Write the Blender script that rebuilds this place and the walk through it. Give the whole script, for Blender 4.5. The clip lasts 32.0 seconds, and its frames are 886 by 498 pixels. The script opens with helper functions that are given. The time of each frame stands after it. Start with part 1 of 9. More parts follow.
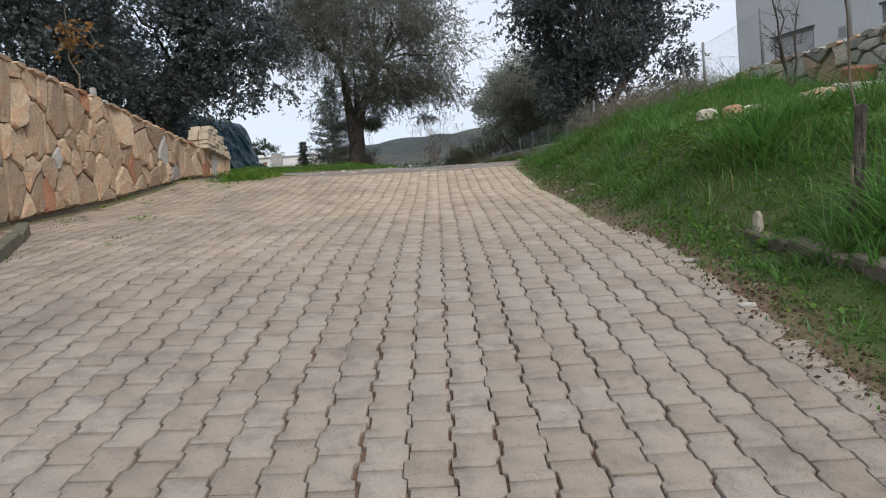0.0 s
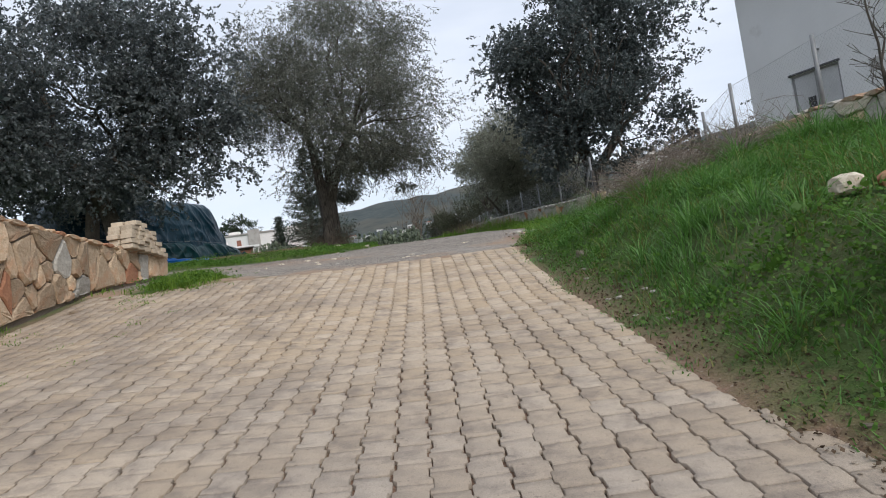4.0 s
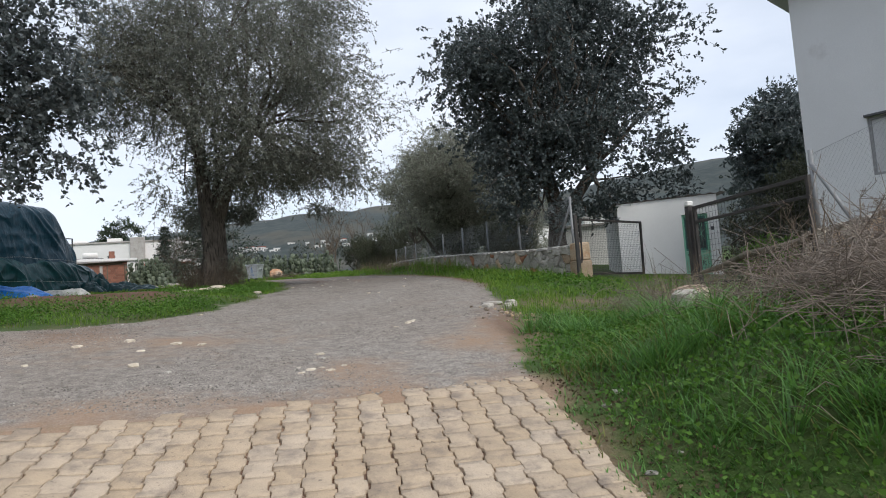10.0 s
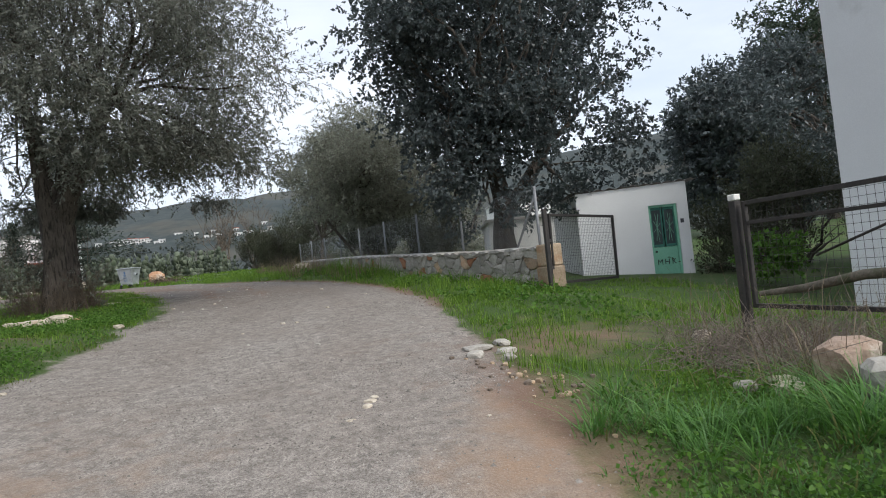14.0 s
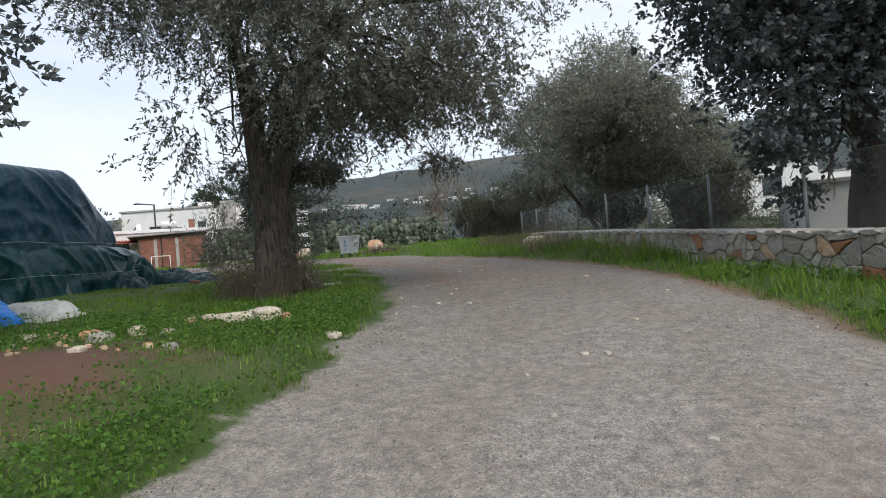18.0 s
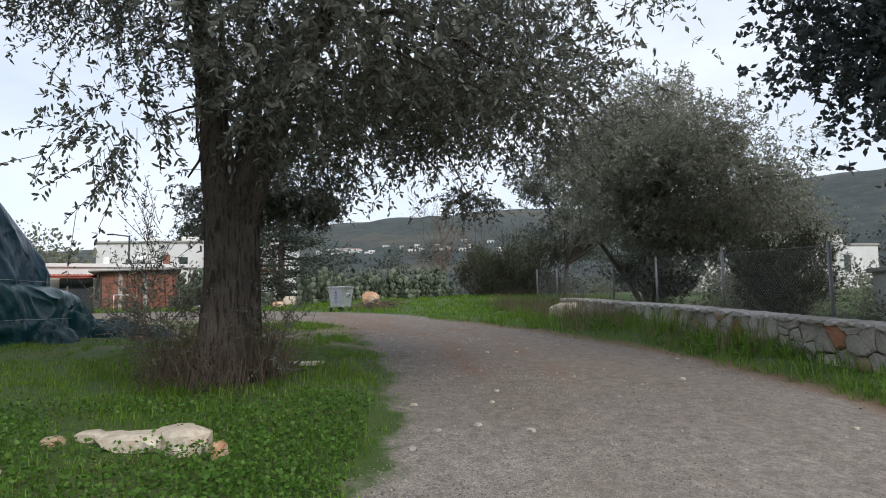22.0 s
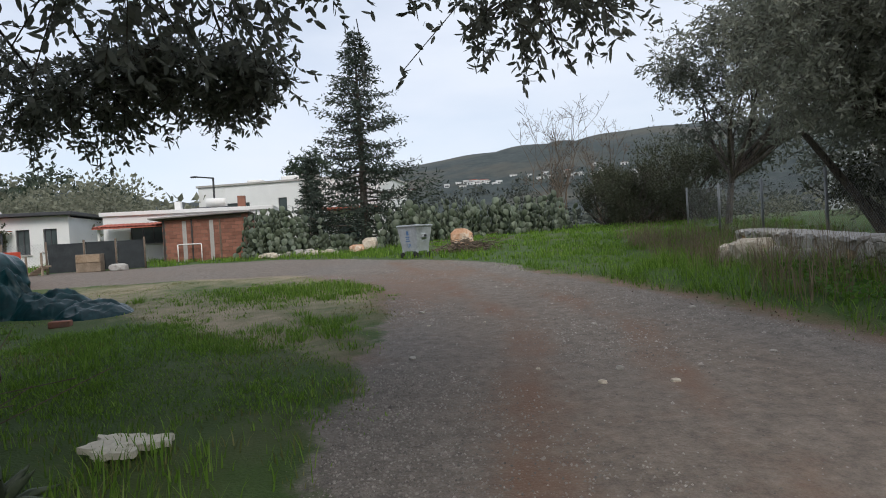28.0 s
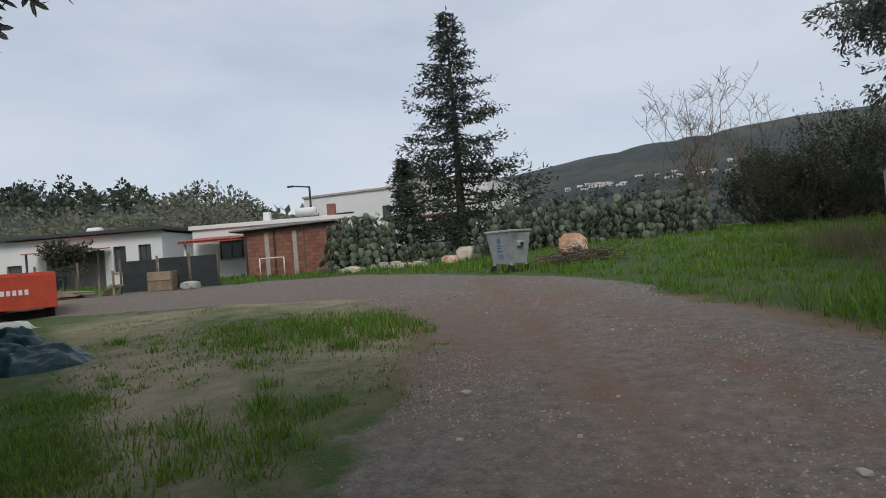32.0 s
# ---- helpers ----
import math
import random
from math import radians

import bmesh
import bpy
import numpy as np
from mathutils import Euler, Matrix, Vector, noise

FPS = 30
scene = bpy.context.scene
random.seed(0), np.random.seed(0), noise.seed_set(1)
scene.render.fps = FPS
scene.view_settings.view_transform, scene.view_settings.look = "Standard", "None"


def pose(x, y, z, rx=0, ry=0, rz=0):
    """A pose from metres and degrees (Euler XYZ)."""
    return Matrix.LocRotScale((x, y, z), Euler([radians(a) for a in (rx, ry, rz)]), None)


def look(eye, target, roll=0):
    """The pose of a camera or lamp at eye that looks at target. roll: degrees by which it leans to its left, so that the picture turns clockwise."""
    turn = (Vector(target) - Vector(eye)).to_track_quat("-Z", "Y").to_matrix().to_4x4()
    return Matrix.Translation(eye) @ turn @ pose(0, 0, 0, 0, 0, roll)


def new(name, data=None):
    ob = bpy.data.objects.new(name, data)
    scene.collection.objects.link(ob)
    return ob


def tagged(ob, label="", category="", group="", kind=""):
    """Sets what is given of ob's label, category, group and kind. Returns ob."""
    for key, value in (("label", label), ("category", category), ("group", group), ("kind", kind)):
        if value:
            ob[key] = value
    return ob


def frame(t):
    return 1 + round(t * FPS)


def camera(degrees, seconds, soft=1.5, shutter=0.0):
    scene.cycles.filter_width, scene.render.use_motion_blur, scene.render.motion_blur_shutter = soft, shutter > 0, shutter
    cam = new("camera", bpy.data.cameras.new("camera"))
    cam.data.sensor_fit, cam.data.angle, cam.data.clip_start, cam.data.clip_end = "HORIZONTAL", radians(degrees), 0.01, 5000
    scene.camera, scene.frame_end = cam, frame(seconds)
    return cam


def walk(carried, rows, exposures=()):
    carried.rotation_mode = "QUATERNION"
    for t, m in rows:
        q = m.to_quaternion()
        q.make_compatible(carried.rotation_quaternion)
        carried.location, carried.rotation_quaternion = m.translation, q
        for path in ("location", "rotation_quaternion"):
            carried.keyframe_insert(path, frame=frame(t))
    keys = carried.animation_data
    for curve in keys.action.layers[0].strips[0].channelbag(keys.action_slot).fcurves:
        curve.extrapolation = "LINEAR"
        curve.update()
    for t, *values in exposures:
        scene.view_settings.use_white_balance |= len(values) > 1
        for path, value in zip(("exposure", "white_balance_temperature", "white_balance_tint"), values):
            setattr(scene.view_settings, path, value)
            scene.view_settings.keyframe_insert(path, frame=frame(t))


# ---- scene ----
cam = camera(71.8, 32.0, 1.0)
PATH = [
    (0, (-0.064, 0.599, 1.508), (-0.067, 2.598, 1.425), -4.3),
    (0.5, (-0.113, 1.061, 1.559), (-0.057, 3.059, 1.624), -5.2),
    (1, (-0.121, 1.386, 1.687), (0.052, 3.377, 1.589), -4.6),
    (1.5, (-0.042, 1.716, 1.791), (0.091, 3.71, 1.7), -5.2),
    (2, (-0.108, 1.982, 1.838), (-0.182, 3.98, 1.799), -1.8),
    (2.5, (-0.173, 2.196, 1.945), (-0.197, 4.195, 1.875), -3.0),
    (3, (0.042, 2.539, 2.082), (0.085, 4.539, 2.086), -5.7),
    (3.5, (0.028, 2.888, 2.11), (0.065, 4.885, 2.217), -8.8),
    (5.5, (0.057, 4.49, 2.626), (0.308, 6.473, 2.687), -2.3),
    (6, (0.246, 4.95, 2.691), (0.594, 6.919, 2.713), -2.6),
    (6.5, (0.206, 5.409, 2.721), (0.382, 7.401, 2.767), -4.8),
    (7, (0.091, 5.865, 2.891), (0.155, 7.863, 2.942), -1.4),
    (7.5, (0.162, 6.385, 2.935), (0.043, 8.381, 2.923), -2.9),
    (8, (0.14, 6.819, 3.011), (-0.018, 8.813, 3.057), -4.8),
    (8.5, (0.095, 7.162, 3.121), (0.219, 9.146, 3.349), -2.3),
    (9, (0.128, 7.554, 3.211), (0.349, 9.54, 3.284), -4.4),
    (9.5, (0.078, 8.056, 3.255), (0.081, 10.053, 3.369), -8.2),
    (10, (-0.009, 8.495, 3.337), (0.335, 10.46, 3.48), -4.1),
    (10.5, (0.148, 8.905, 3.392), (0.507, 10.871, 3.47), -4.1),
    (11, (0.107, 9.329, 3.482), (0.167, 11.328, 3.523), -9.2),
    (11.5, (-0.04, 9.616, 3.634), (-0.093, 11.614, 3.718), -2.9),
    (12, (-0.023, 10.126, 3.662), (0.193, 12.113, 3.713), -5.0),
    (12.5, (-0.103, 10.663, 3.74), (0.124, 12.648, 3.826), -7.8),
    (13, (-0.169, 11.113, 3.791), (0.296, 13.054, 3.925), -4.6),
    (13.5, (-0.011, 11.386, 3.922), (0.649, 13.273, 3.979), -4.8),
    (14, (-0.05, 11.84, 3.997), (0.608, 13.727, 4.065), -5.9),
    (14.5, (-0.027, 12.186, 4.098), (0.611, 14.077, 4.233), -5.2),
    (15, (-0.01, 12.725, 4.187), (0.272, 14.703, 4.286), -5.3),
    (15.5, (-0.064, 13.225, 4.226), (0.001, 15.222, 4.323), -4.7),
    (17.5, (-0.522, 15.396, 4.312), (-0.663, 17.391, 4.321), -1.7),
    (18, (-0.605, 15.987, 4.406), (-0.585, 17.986, 4.424), -4.4),
    (18.5, (-0.841, 16.364, 4.478), (-0.803, 18.363, 4.542), -1.0),
    (19, (-0.912, 16.766, 4.488), (-0.64, 18.746, 4.423), -2.8),
    (19.5, (-0.981, 17.2, 4.596), (-0.678, 19.177, 4.587), -1.2),
    (20, (-1.148, 17.614, 4.643), (-0.781, 19.58, 4.624), 0.7),
    (20.5, (-1.145, 17.997, 4.641), (-0.71, 19.949, 4.652), -2.7),
    (21, (-1.174, 18.378, 4.679), (-0.734, 20.327, 4.749), -3.2),
    (21.5, (-1.199, 18.798, 4.745), (-0.777, 20.748, 4.885), -0.6),
    (22, (-1.066, 19.286, 4.784), (-1.017, 21.278, 4.962), -0.9),
    (22.5, (-1.022, 19.739, 4.809), (-1.101, 21.732, 4.968), -2.8),
    (23, (-0.932, 20.188, 4.875), (-1.053, 22.175, 5.063), -0.4),
    (23.5, (-0.919, 20.794, 4.908), (-1.311, 22.744, 5.112), -2.3),
    (24, (-1.043, 21.316, 4.926), (-1.687, 23.199, 5.121), -4.7),
    (24.5, (-0.91, 21.698, 4.935), (-1.477, 23.616, 4.976), -4.4),
    (25, (-0.79, 22.14, 4.961), (-1.021, 24.127, 4.968), -3.2),
    (25.5, (-0.72, 22.641, 4.976), (-0.741, 24.641, 4.973), 1.5),
    (27.5, (-0.332, 24.354, 4.984), (-0.57, 26.34, 4.964), -2.7),
    (28, (-0.369, 24.876, 5.019), (-0.751, 26.839, 4.985), -3.3),
    (28.5, (-0.441, 25.399, 5.032), (-0.73, 27.378, 5.029), 0.8),
    (29, (-0.3, 25.917, 5.022), (-0.748, 27.866, 5.033), 0.1),
    (29.5, (-0.26, 26.761, 4.966), (-0.964, 28.633, 4.943), -1.6),
    (30, (-0.436, 27.129, 4.961), (-1.113, 29.009, 5.047), -1.1),
    (30.5, (-0.421, 27.339, 4.978), (-1.39, 29.088, 5.049), -1.9),
    (31, (-0.47, 27.543, 5.001), (-1.479, 29.27, 5.01), 3.4),
    (31.5, (-0.516, 27.866, 5.03), (-1.487, 29.614, 5.004), -0.4),
    (32, (-0.626, 28.253, 5.051), (-1.384, 30.104, 5.065), -4.5),
]
walk(cam, [(t, look(eye, target, roll)) for t, eye, target, roll in PATH],
     exposures=[(0, 0.42), (3, 0.45), (6, 0.5), (10, 0.55), (14, 0.7), (18, 0.62), (20, 0.74), (23, 0.47), (25, 0.40), (28, 0.38), (30, 0.18), (32, -0.02)])

# ---------------------------------------------------------------- world, sun, exposure
world = bpy.data.worlds.new("overcast_sky")
scene.world = world
world.use_nodes = True
wn, wl = world.node_tree.nodes, world.node_tree.links
wn.clear()
w_out, w_bg = wn.new("ShaderNodeOutputWorld"), wn.new("ShaderNodeBackground")
w_sky = wn.new("ShaderNodeTexSky")
w_sky.sky_type, w_sky.sun_disc = "NISHITA", False
w_sky.sun_elevation, w_sky.sun_rotation = radians(38), radians(150)
w_dim = wn.new("ShaderNodeVectorMath")
w_dim.operation = "SCALE"
w_dim.inputs["Scale"].default_value = 0.11
w_co, w_map = wn.new("ShaderNodeTexCoord"), wn.new("ShaderNodeMapping")
w_map.inputs["Scale"].default_value = (1.0, 1.4, 3.6)
w_noise, w_ramp = wn.new("ShaderNodeTexNoise"), wn.new("ShaderNodeValToRGB")
w_noise.inputs["Scale"].default_value, w_noise.inputs["Detail"].default_value = 1.7, 6.0
w_noise.inputs["Roughness"].default_value = 0.52
w_ramp.color_ramp.elements[0].position, w_ramp.color_ramp.elements[1].position = 0.30, 0.62
w_ramp.color_ramp.elements[0].color, w_ramp.color_ramp.elements[1].color = (0.55, 0.55, 0.55, 1), (0.93, 0.93, 0.93, 1)
w_mix = wn.new("ShaderNodeMixRGB")
w_mix.inputs["Color2"].default_value = (0.725, 0.78, 0.885, 1)
wl.new(w_co.outputs["Generated"], w_map.inputs["Vector"])
wl.new(w_map.outputs["Vector"], w_noise.inputs["Vector"])
wl.new(w_noise.outputs["Fac"], w_ramp.inputs["Fac"])
wl.new(w_sky.outputs["Color"], w_dim.inputs[0])
wl.new(w_dim.outputs["Vector"], w_mix.inputs["Color1"])
wl.new(w_ramp.outputs["Color"], w_mix.inputs["Fac"])
wl.new(w_mix.outputs["Color"], w_bg.inputs["Color"])
w_bg.inputs["Strength"].default_value = 0.9
wl.new(w_bg.outputs["Background"], w_out.inputs["Surface"])

sun = new("sun", bpy.data.lights.new("sun", "SUN"))
sun.data.energy, sun.data.angle, sun.data.color = 1.5, radians(25), (1.0, 0.96, 0.9)
sun.matrix_world = look((0, 0, 0), (-0.45, 0.75, -0.85))

# ---------------------------------------------------------------- materials


def material(name):
    m = bpy.data.materials.new(name)
    m.use_nodes = True
    t = m.node_tree
    return m, t.nodes, t.links, t.nodes["Principled BSDF"]


def ramp(nodes, stops):
    r = nodes.new("ShaderNodeValToRGB")
    e = r.color_ramp.elements
    while len(e) < len(stops):
        e.new(0.5)
    for k, (p, c) in zip(e, stops):
        k.position, k.color = p, (*c, 1)
    return r


def noise_node(nodes, links, vec, scale, detail=5.0, rough=0.55):
    n = nodes.new("ShaderNodeTexNoise")
    n.inputs["Scale"].default_value, n.inputs["Detail"].default_value, n.inputs["Roughness"].default_value = scale, detail, rough
    links.new(vec, n.inputs["Vector"])
    return n


def mix(nodes, links, a, b, fac, mode="MIX"):
    n = nodes.new("ShaderNodeMixRGB")
    n.blend_type = mode
    for socket, value in (("Color1", a), ("Color2", b), ("Fac", fac)):
        if isinstance(value, (tuple, float, int)):
            n.inputs[socket].default_value = (*value, 1) if isinstance(value, tuple) else value
        else:
            links.new(value, n.inputs[socket])
    return n.outputs["Color"]


def mapped(nodes, links, socket, lo, hi, a=0.0, b=1.0):
    n = nodes.new("ShaderNodeMapRange")
    for k, v in zip(("From Min", "From Max", "To Min", "To Max"), (lo, hi, a, b)):
        n.inputs[k].default_value = v
    links.new(socket, n.inputs["Value"])
    return n.outputs["Result"]


def bumped(nodes, links, bsdf, height, strength, dist=0.01):
    b = nodes.new("ShaderNodeBump")
    b.inputs["Strength"].default_value, b.inputs["Distance"].default_value = strength, dist
    links.new(height, b.inputs["Height"])
    links.new(b.outputs["Normal"], bsdf.inputs["Normal"])


def surface(name, dark, light, big=1.5, small=30.0, rough=0.85, bump=0.5, dist=0.01, stain=None, stain_at=0.58, vary=0.0, metal=0.0, where="Object"):
    """Two scales of noise between two colours, an optional stain colour, a per-piece tint and fine relief."""
    m, nodes, links, bsdf = material(name)
    co = nodes.new("ShaderNodeTexCoord").outputs[where]
    n1, n2 = noise_node(nodes, links, co, big), noise_node(nodes, links, co, small, 4.0, 0.65)
    f = mix(nodes, links, n1.outputs["Fac"], n2.outputs["Fac"], 0.5)
    col = mix(nodes, links, dark, light, mapped(nodes, links, f, 0.36, 0.64))
    if stain:
        n3 = noise_node(nodes, links, co, big * 0.7 + 0.4, 7.0, 0.7)
        col = mix(nodes, links, col, stain, mapped(nodes, links, n3.outputs["Fac"], stain_at, stain_at + 0.12, 0.0, 0.8))
    if vary:
        info = nodes.new("ShaderNodeObjectInfo").outputs["Random"]
        isl = nodes.new("ShaderNodeNewGeometry").outputs["Random Per Island"]
        add = nodes.new("ShaderNodeMath")
        add.operation = "ADD"
        links.new(info, add.inputs[0])
        links.new(isl, add.inputs[1])
        fr = nodes.new("ShaderNodeMath")
        fr.operation = "FRACT"
        links.new(add.outputs[0], fr.inputs[0])
        hsv = nodes.new("ShaderNodeHueSaturation")
        links.new(col, hsv.inputs["Color"])
        links.new(mapped(nodes, links, fr.outputs[0], 0, 1, 1 - vary, 1 + vary), hsv.inputs["Value"])
        col = hsv.outputs["Color"]
    links.new(col, bsdf.inputs["Base Color"])
    bsdf.inputs["Roughness"].default_value, bsdf.inputs["Metallic"].default_value = rough, metal
    if bump:
        bumped(nodes, links, bsdf, n2.outputs["Fac"], bump, dist)
    return m


def leaf_material(name, dark, light, back, rough=0.55, through_light=0.25, patch=2.2):
    """Leaves: each its own tint, some light passing through."""
    m, nodes, links, bsdf = material(name)
    isl = nodes.new("ShaderNodeNewGeometry").outputs["Random Per Island"]
    co = nodes.new("ShaderNodeTexCoord").outputs["Object"]
    n = noise_node(nodes, links, co, 0.8, 3.0)
    r = ramp(nodes, [(0.0, dark), (0.7, light), (1.0, back)])
    f = mix(nodes, links, isl, mix(nodes, links, n.outputs["Fac"], noise_node(nodes, links, co, patch, 2.0).outputs["Fac"], 0.6), 0.42)
    links.new(f, r.inputs["Fac"])
    links.new(r.outputs["Color"], bsdf.inputs["Base Color"])
    bsdf.inputs["Roughness"].default_value = rough
    bsdf.inputs["Specular IOR Level"].default_value = 0.5 if rough < 0.5 else 0.18
    tr, ms, out = nodes.new("ShaderNodeBsdfTranslucent"), nodes.new("ShaderNodeMixShader"), nodes["Material Output"]
    links.new(r.outputs["Color"], tr.inputs["Color"])
    ms.inputs["Fac"].default_value = through_light
    links.new(bsdf.outputs["BSDF"], ms.inputs[1])
    links.new(tr.outputs["BSDF"], ms.inputs[2])
    links.new(ms.outputs["Shader"], out.inputs["Surface"])
    return m


def plain(name, color, rough=0.6, metal=0.0):
    m, nodes, links, bsdf = material(name)
    co = nodes.new("ShaderNodeTexCoord").outputs["Object"]
    n = noise_node(nodes, links, co, 14.0)
    links.new(mix(nodes, links, tuple(c * 0.82 for c in color), tuple(min(1, c * 1.15) for c in color), n.outputs["Fac"]), bsdf.inputs["Base Color"])
    bsdf.inputs["Roughness"].default_value, bsdf.inputs["Metallic"].default_value = rough, metal
    return m


def paver_material():
    m, nodes, links, bsdf = material("concrete_paver")
    co = nodes.new("ShaderNodeTexCoord").outputs["Object"]
    pos = nodes.new("ShaderNodeNewGeometry")
    n1, n2 = noise_node(nodes, links, pos.outputs["Position"], 0.45, 5.0), noise_node(nodes, links, pos.outputs["Position"], 70.0, 3.0, 0.7)
    n3 = noise_node(nodes, links, pos.outputs["Position"], 5.0, 6.0, 0.7)
    # pink and buff pavers, more buff up the slope
    sep = nodes.new("ShaderNodeSeparateXYZ")
    links.new(pos.outputs["Position"], sep.inputs[0])
    up = mapped(nodes, links, sep.outputs["Y"], 3.0, 11.0)
    col = mix(nodes, links, (0.330, 0.278, 0.228), (0.472, 0.372, 0.268), mapped(nodes, links, mix(nodes, links, n1.outputs["Fac"], up, 0.55), 0.32, 0.68))
    isl = nodes.new("ShaderNodeObjectInfo").outputs["Random"]
    isl2 = pos.outputs["Random Per Island"]
    add = nodes.new("ShaderNodeMath")
    add.operation = "ADD"
    links.new(isl, add.inputs[0])
    links.new(isl2, add.inputs[1])
    fr = nodes.new("ShaderNodeMath")
    fr.operation = "FRACT"
    links.new(add.outputs[0], fr.inputs[0])
    hsv = nodes.new("ShaderNodeHueSaturation")
    links.new(col, hsv.inputs["Color"])
    links.new(mapped(nodes, links, fr.outputs[0], 0, 1, 0.89, 1.02), hsv.inputs["Value"])
    links.new(mapped(nodes, links, fr.outputs[0], 0, 1, 1.12, 0.90), hsv.inputs["Saturation"])
    col = mix(nodes, links, hsv.outputs["Color"], (0.17, 0.14, 0.12), mapped(nodes, links, n3.outputs["Fac"], 0.50, 0.70, 0.0, 0.7))
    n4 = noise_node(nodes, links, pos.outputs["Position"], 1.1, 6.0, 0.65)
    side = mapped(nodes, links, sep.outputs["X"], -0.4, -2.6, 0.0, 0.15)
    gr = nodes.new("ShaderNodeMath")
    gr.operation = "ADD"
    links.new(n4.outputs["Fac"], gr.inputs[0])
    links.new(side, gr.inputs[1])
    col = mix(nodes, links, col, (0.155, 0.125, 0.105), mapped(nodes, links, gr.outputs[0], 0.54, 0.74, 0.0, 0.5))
    col = mix(nodes, links, col, (0.10, 0.08, 0.064), mapped(nodes, links, n2.outputs["Fac"], 0.62, 0.72, 0.0, 0.6))
    pits = noise_node(nodes, links, pos.outputs["Position"], 26.0, 3.0, 0.6)
    col = mix(nodes, links, col, (0.15, 0.118, 0.094), mapped(nodes, links, pits.outputs["Fac"], 0.64, 0.72, 0.0, 0.6))
    links.new(col, bsdf.inputs["Base Color"])
    bsdf.inputs["Roughness"].default_value = 0.9
    n5 = noise_node(nodes, links, pos.outputs["Position"], 240.0, 2.0, 0.6)
    grain = nodes.new("ShaderNodeHueSaturation")
    links.new(col, grain.inputs["Color"])
    links.new(mapped(nodes, links, n5.outputs["Fac"], 0.3, 0.7, 0.80, 1.20), grain.inputs["Value"])
    links.new(grain.outputs["Color"], bsdf.inputs["Base Color"])
    bumped(nodes, links, bsdf, n2.outputs["Fac"], 0.9, 0.006)
    return m


def ground_material():
    """Grey gravel, red soil, grass thatch and wooded hillside, blended by the ground's own cover."""
    m, nodes, links, bsdf = material("ground_cover")
    pos = nodes.new("ShaderNodeNewGeometry").outputs["Position"]

    def cover(name):
        a = nodes.new("ShaderNodeAttribute")
        a.attribute_name = name
        return a.outputs["Fac"]

    edge = noise_node(nodes, links, pos, 2.6, 8.0, 0.7)
    fine = noise_node(nodes, links, pos, 45.0, 4.0, 0.7)
    broad = noise_node(nodes, links, pos, 0.55, 5.0)
    chips = nodes.new("ShaderNodeTexVoronoi")
    chips.inputs["Scale"].default_value = 62.0
    links.new(pos, chips.inputs["Vector"])
    stones = nodes.new("ShaderNodeTexVoronoi")
    stones.inputs["Scale"].default_value = 14.0
    links.new(pos, stones.inputs["Vector"])

    def blend(attr, width=0.32):
        s = nodes.new("ShaderNodeMath")
        s.operation = "ADD"
        links.new(attr, s.inputs[0])
        links.new(mapped(nodes, links, edge.outputs["Fac"], 0.2, 0.8, -0.45, 0.45), s.inputs[1])
        return mapped(nodes, links, s.outputs[0], 0.5 - width / 2, 0.5 + width / 2)

    grit = noise_node(nodes, links, pos, 190.0, 2.0, 0.6)
    gravel = mix(nodes, links, (0.098, 0.083, 0.070), (0.54, 0.485, 0.425), chips.outputs["Color"])
    small = nodes.new("ShaderNodeTexVoronoi")
    small.inputs["Scale"].default_value = 135.0
    links.new(pos, small.inputs["Vector"])
    gravel = mix(nodes, links, gravel, mix(nodes, links, (0.086, 0.074, 0.063), (0.51, 0.46, 0.405), small.outputs["Color"]), mapped(nodes, links, edge.outputs["Fac"], 0.35, 0.65, 0.25, 0.85))
    gravel = mix(nodes, links, gravel, (0.06, 0.052, 0.045), mapped(nodes, links, grit.outputs["Fac"], 0.5, 0.66, 0.0, 0.6))
    gravel = mix(nodes, links, gravel, (0.25, 0.213, 0.180), mapped(nodes, links, broad.outputs["Fac"], 0.42, 0.64, 0.0, 0.5))
    earth = mix(nodes, links, (0.125, 0.094, 0.072), (0.245, 0.194, 0.152), fine.outputs["Fac"])
    # far gravel darkened: shade under the tree crowns put into its colour
    gravel = mix(nodes, links, gravel, (0.125, 0.108, 0.094), mapped(nodes, links, cover("canopy_shade"), 0.0, 1.0, 0.0, 0.55))
    gravel = mix(nodes, links, gravel, earth, mapped(nodes, links, cover("worn"), 0.0, 1.0, 0.0, 0.72))
    gravel = mix(nodes, links, gravel, (0.46, 0.44, 0.41), mapped(nodes, links, stones.outputs["Distance"], 0.10, 0.02, 0.0, 0.8))
    soil = mix(nodes, links, (0.110, 0.062, 0.040), (0.250, 0.160, 0.110), fine.outputs["Fac"])
    soil = mix(nodes, links, soil, (0.33, 0.27, 0.22), mapped(nodes, links, chips.outputs["Distance"], 0.34, 0.12, 0.0, 0.5))
    soil = mix(nodes, links, soil, (0.40, 0.34, 0.29), mapped(nodes, links, stones.outputs["Distance"], 0.16, 0.05, 0.0, 0.6))
    soil = mix(nodes, links, soil, mix(nodes, links, (0.22, 0.180, 0.112), (0.42, 0.348, 0.230), fine.outputs["Fac"]), mapped(nodes, links, cover("dry"), 0.1, 0.9, 0.0, 0.9))
    turf = mix(nodes, links, (0.018, 0.042, 0.007), (0.068, 0.120, 0.018), fine.outputs["Fac"])
    turf = mix(nodes, links, turf, (0.115, 0.105, 0.055), mapped(nodes, links, broad.outputs["Fac"], 0.5, 0.7, 0.0, 0.6))
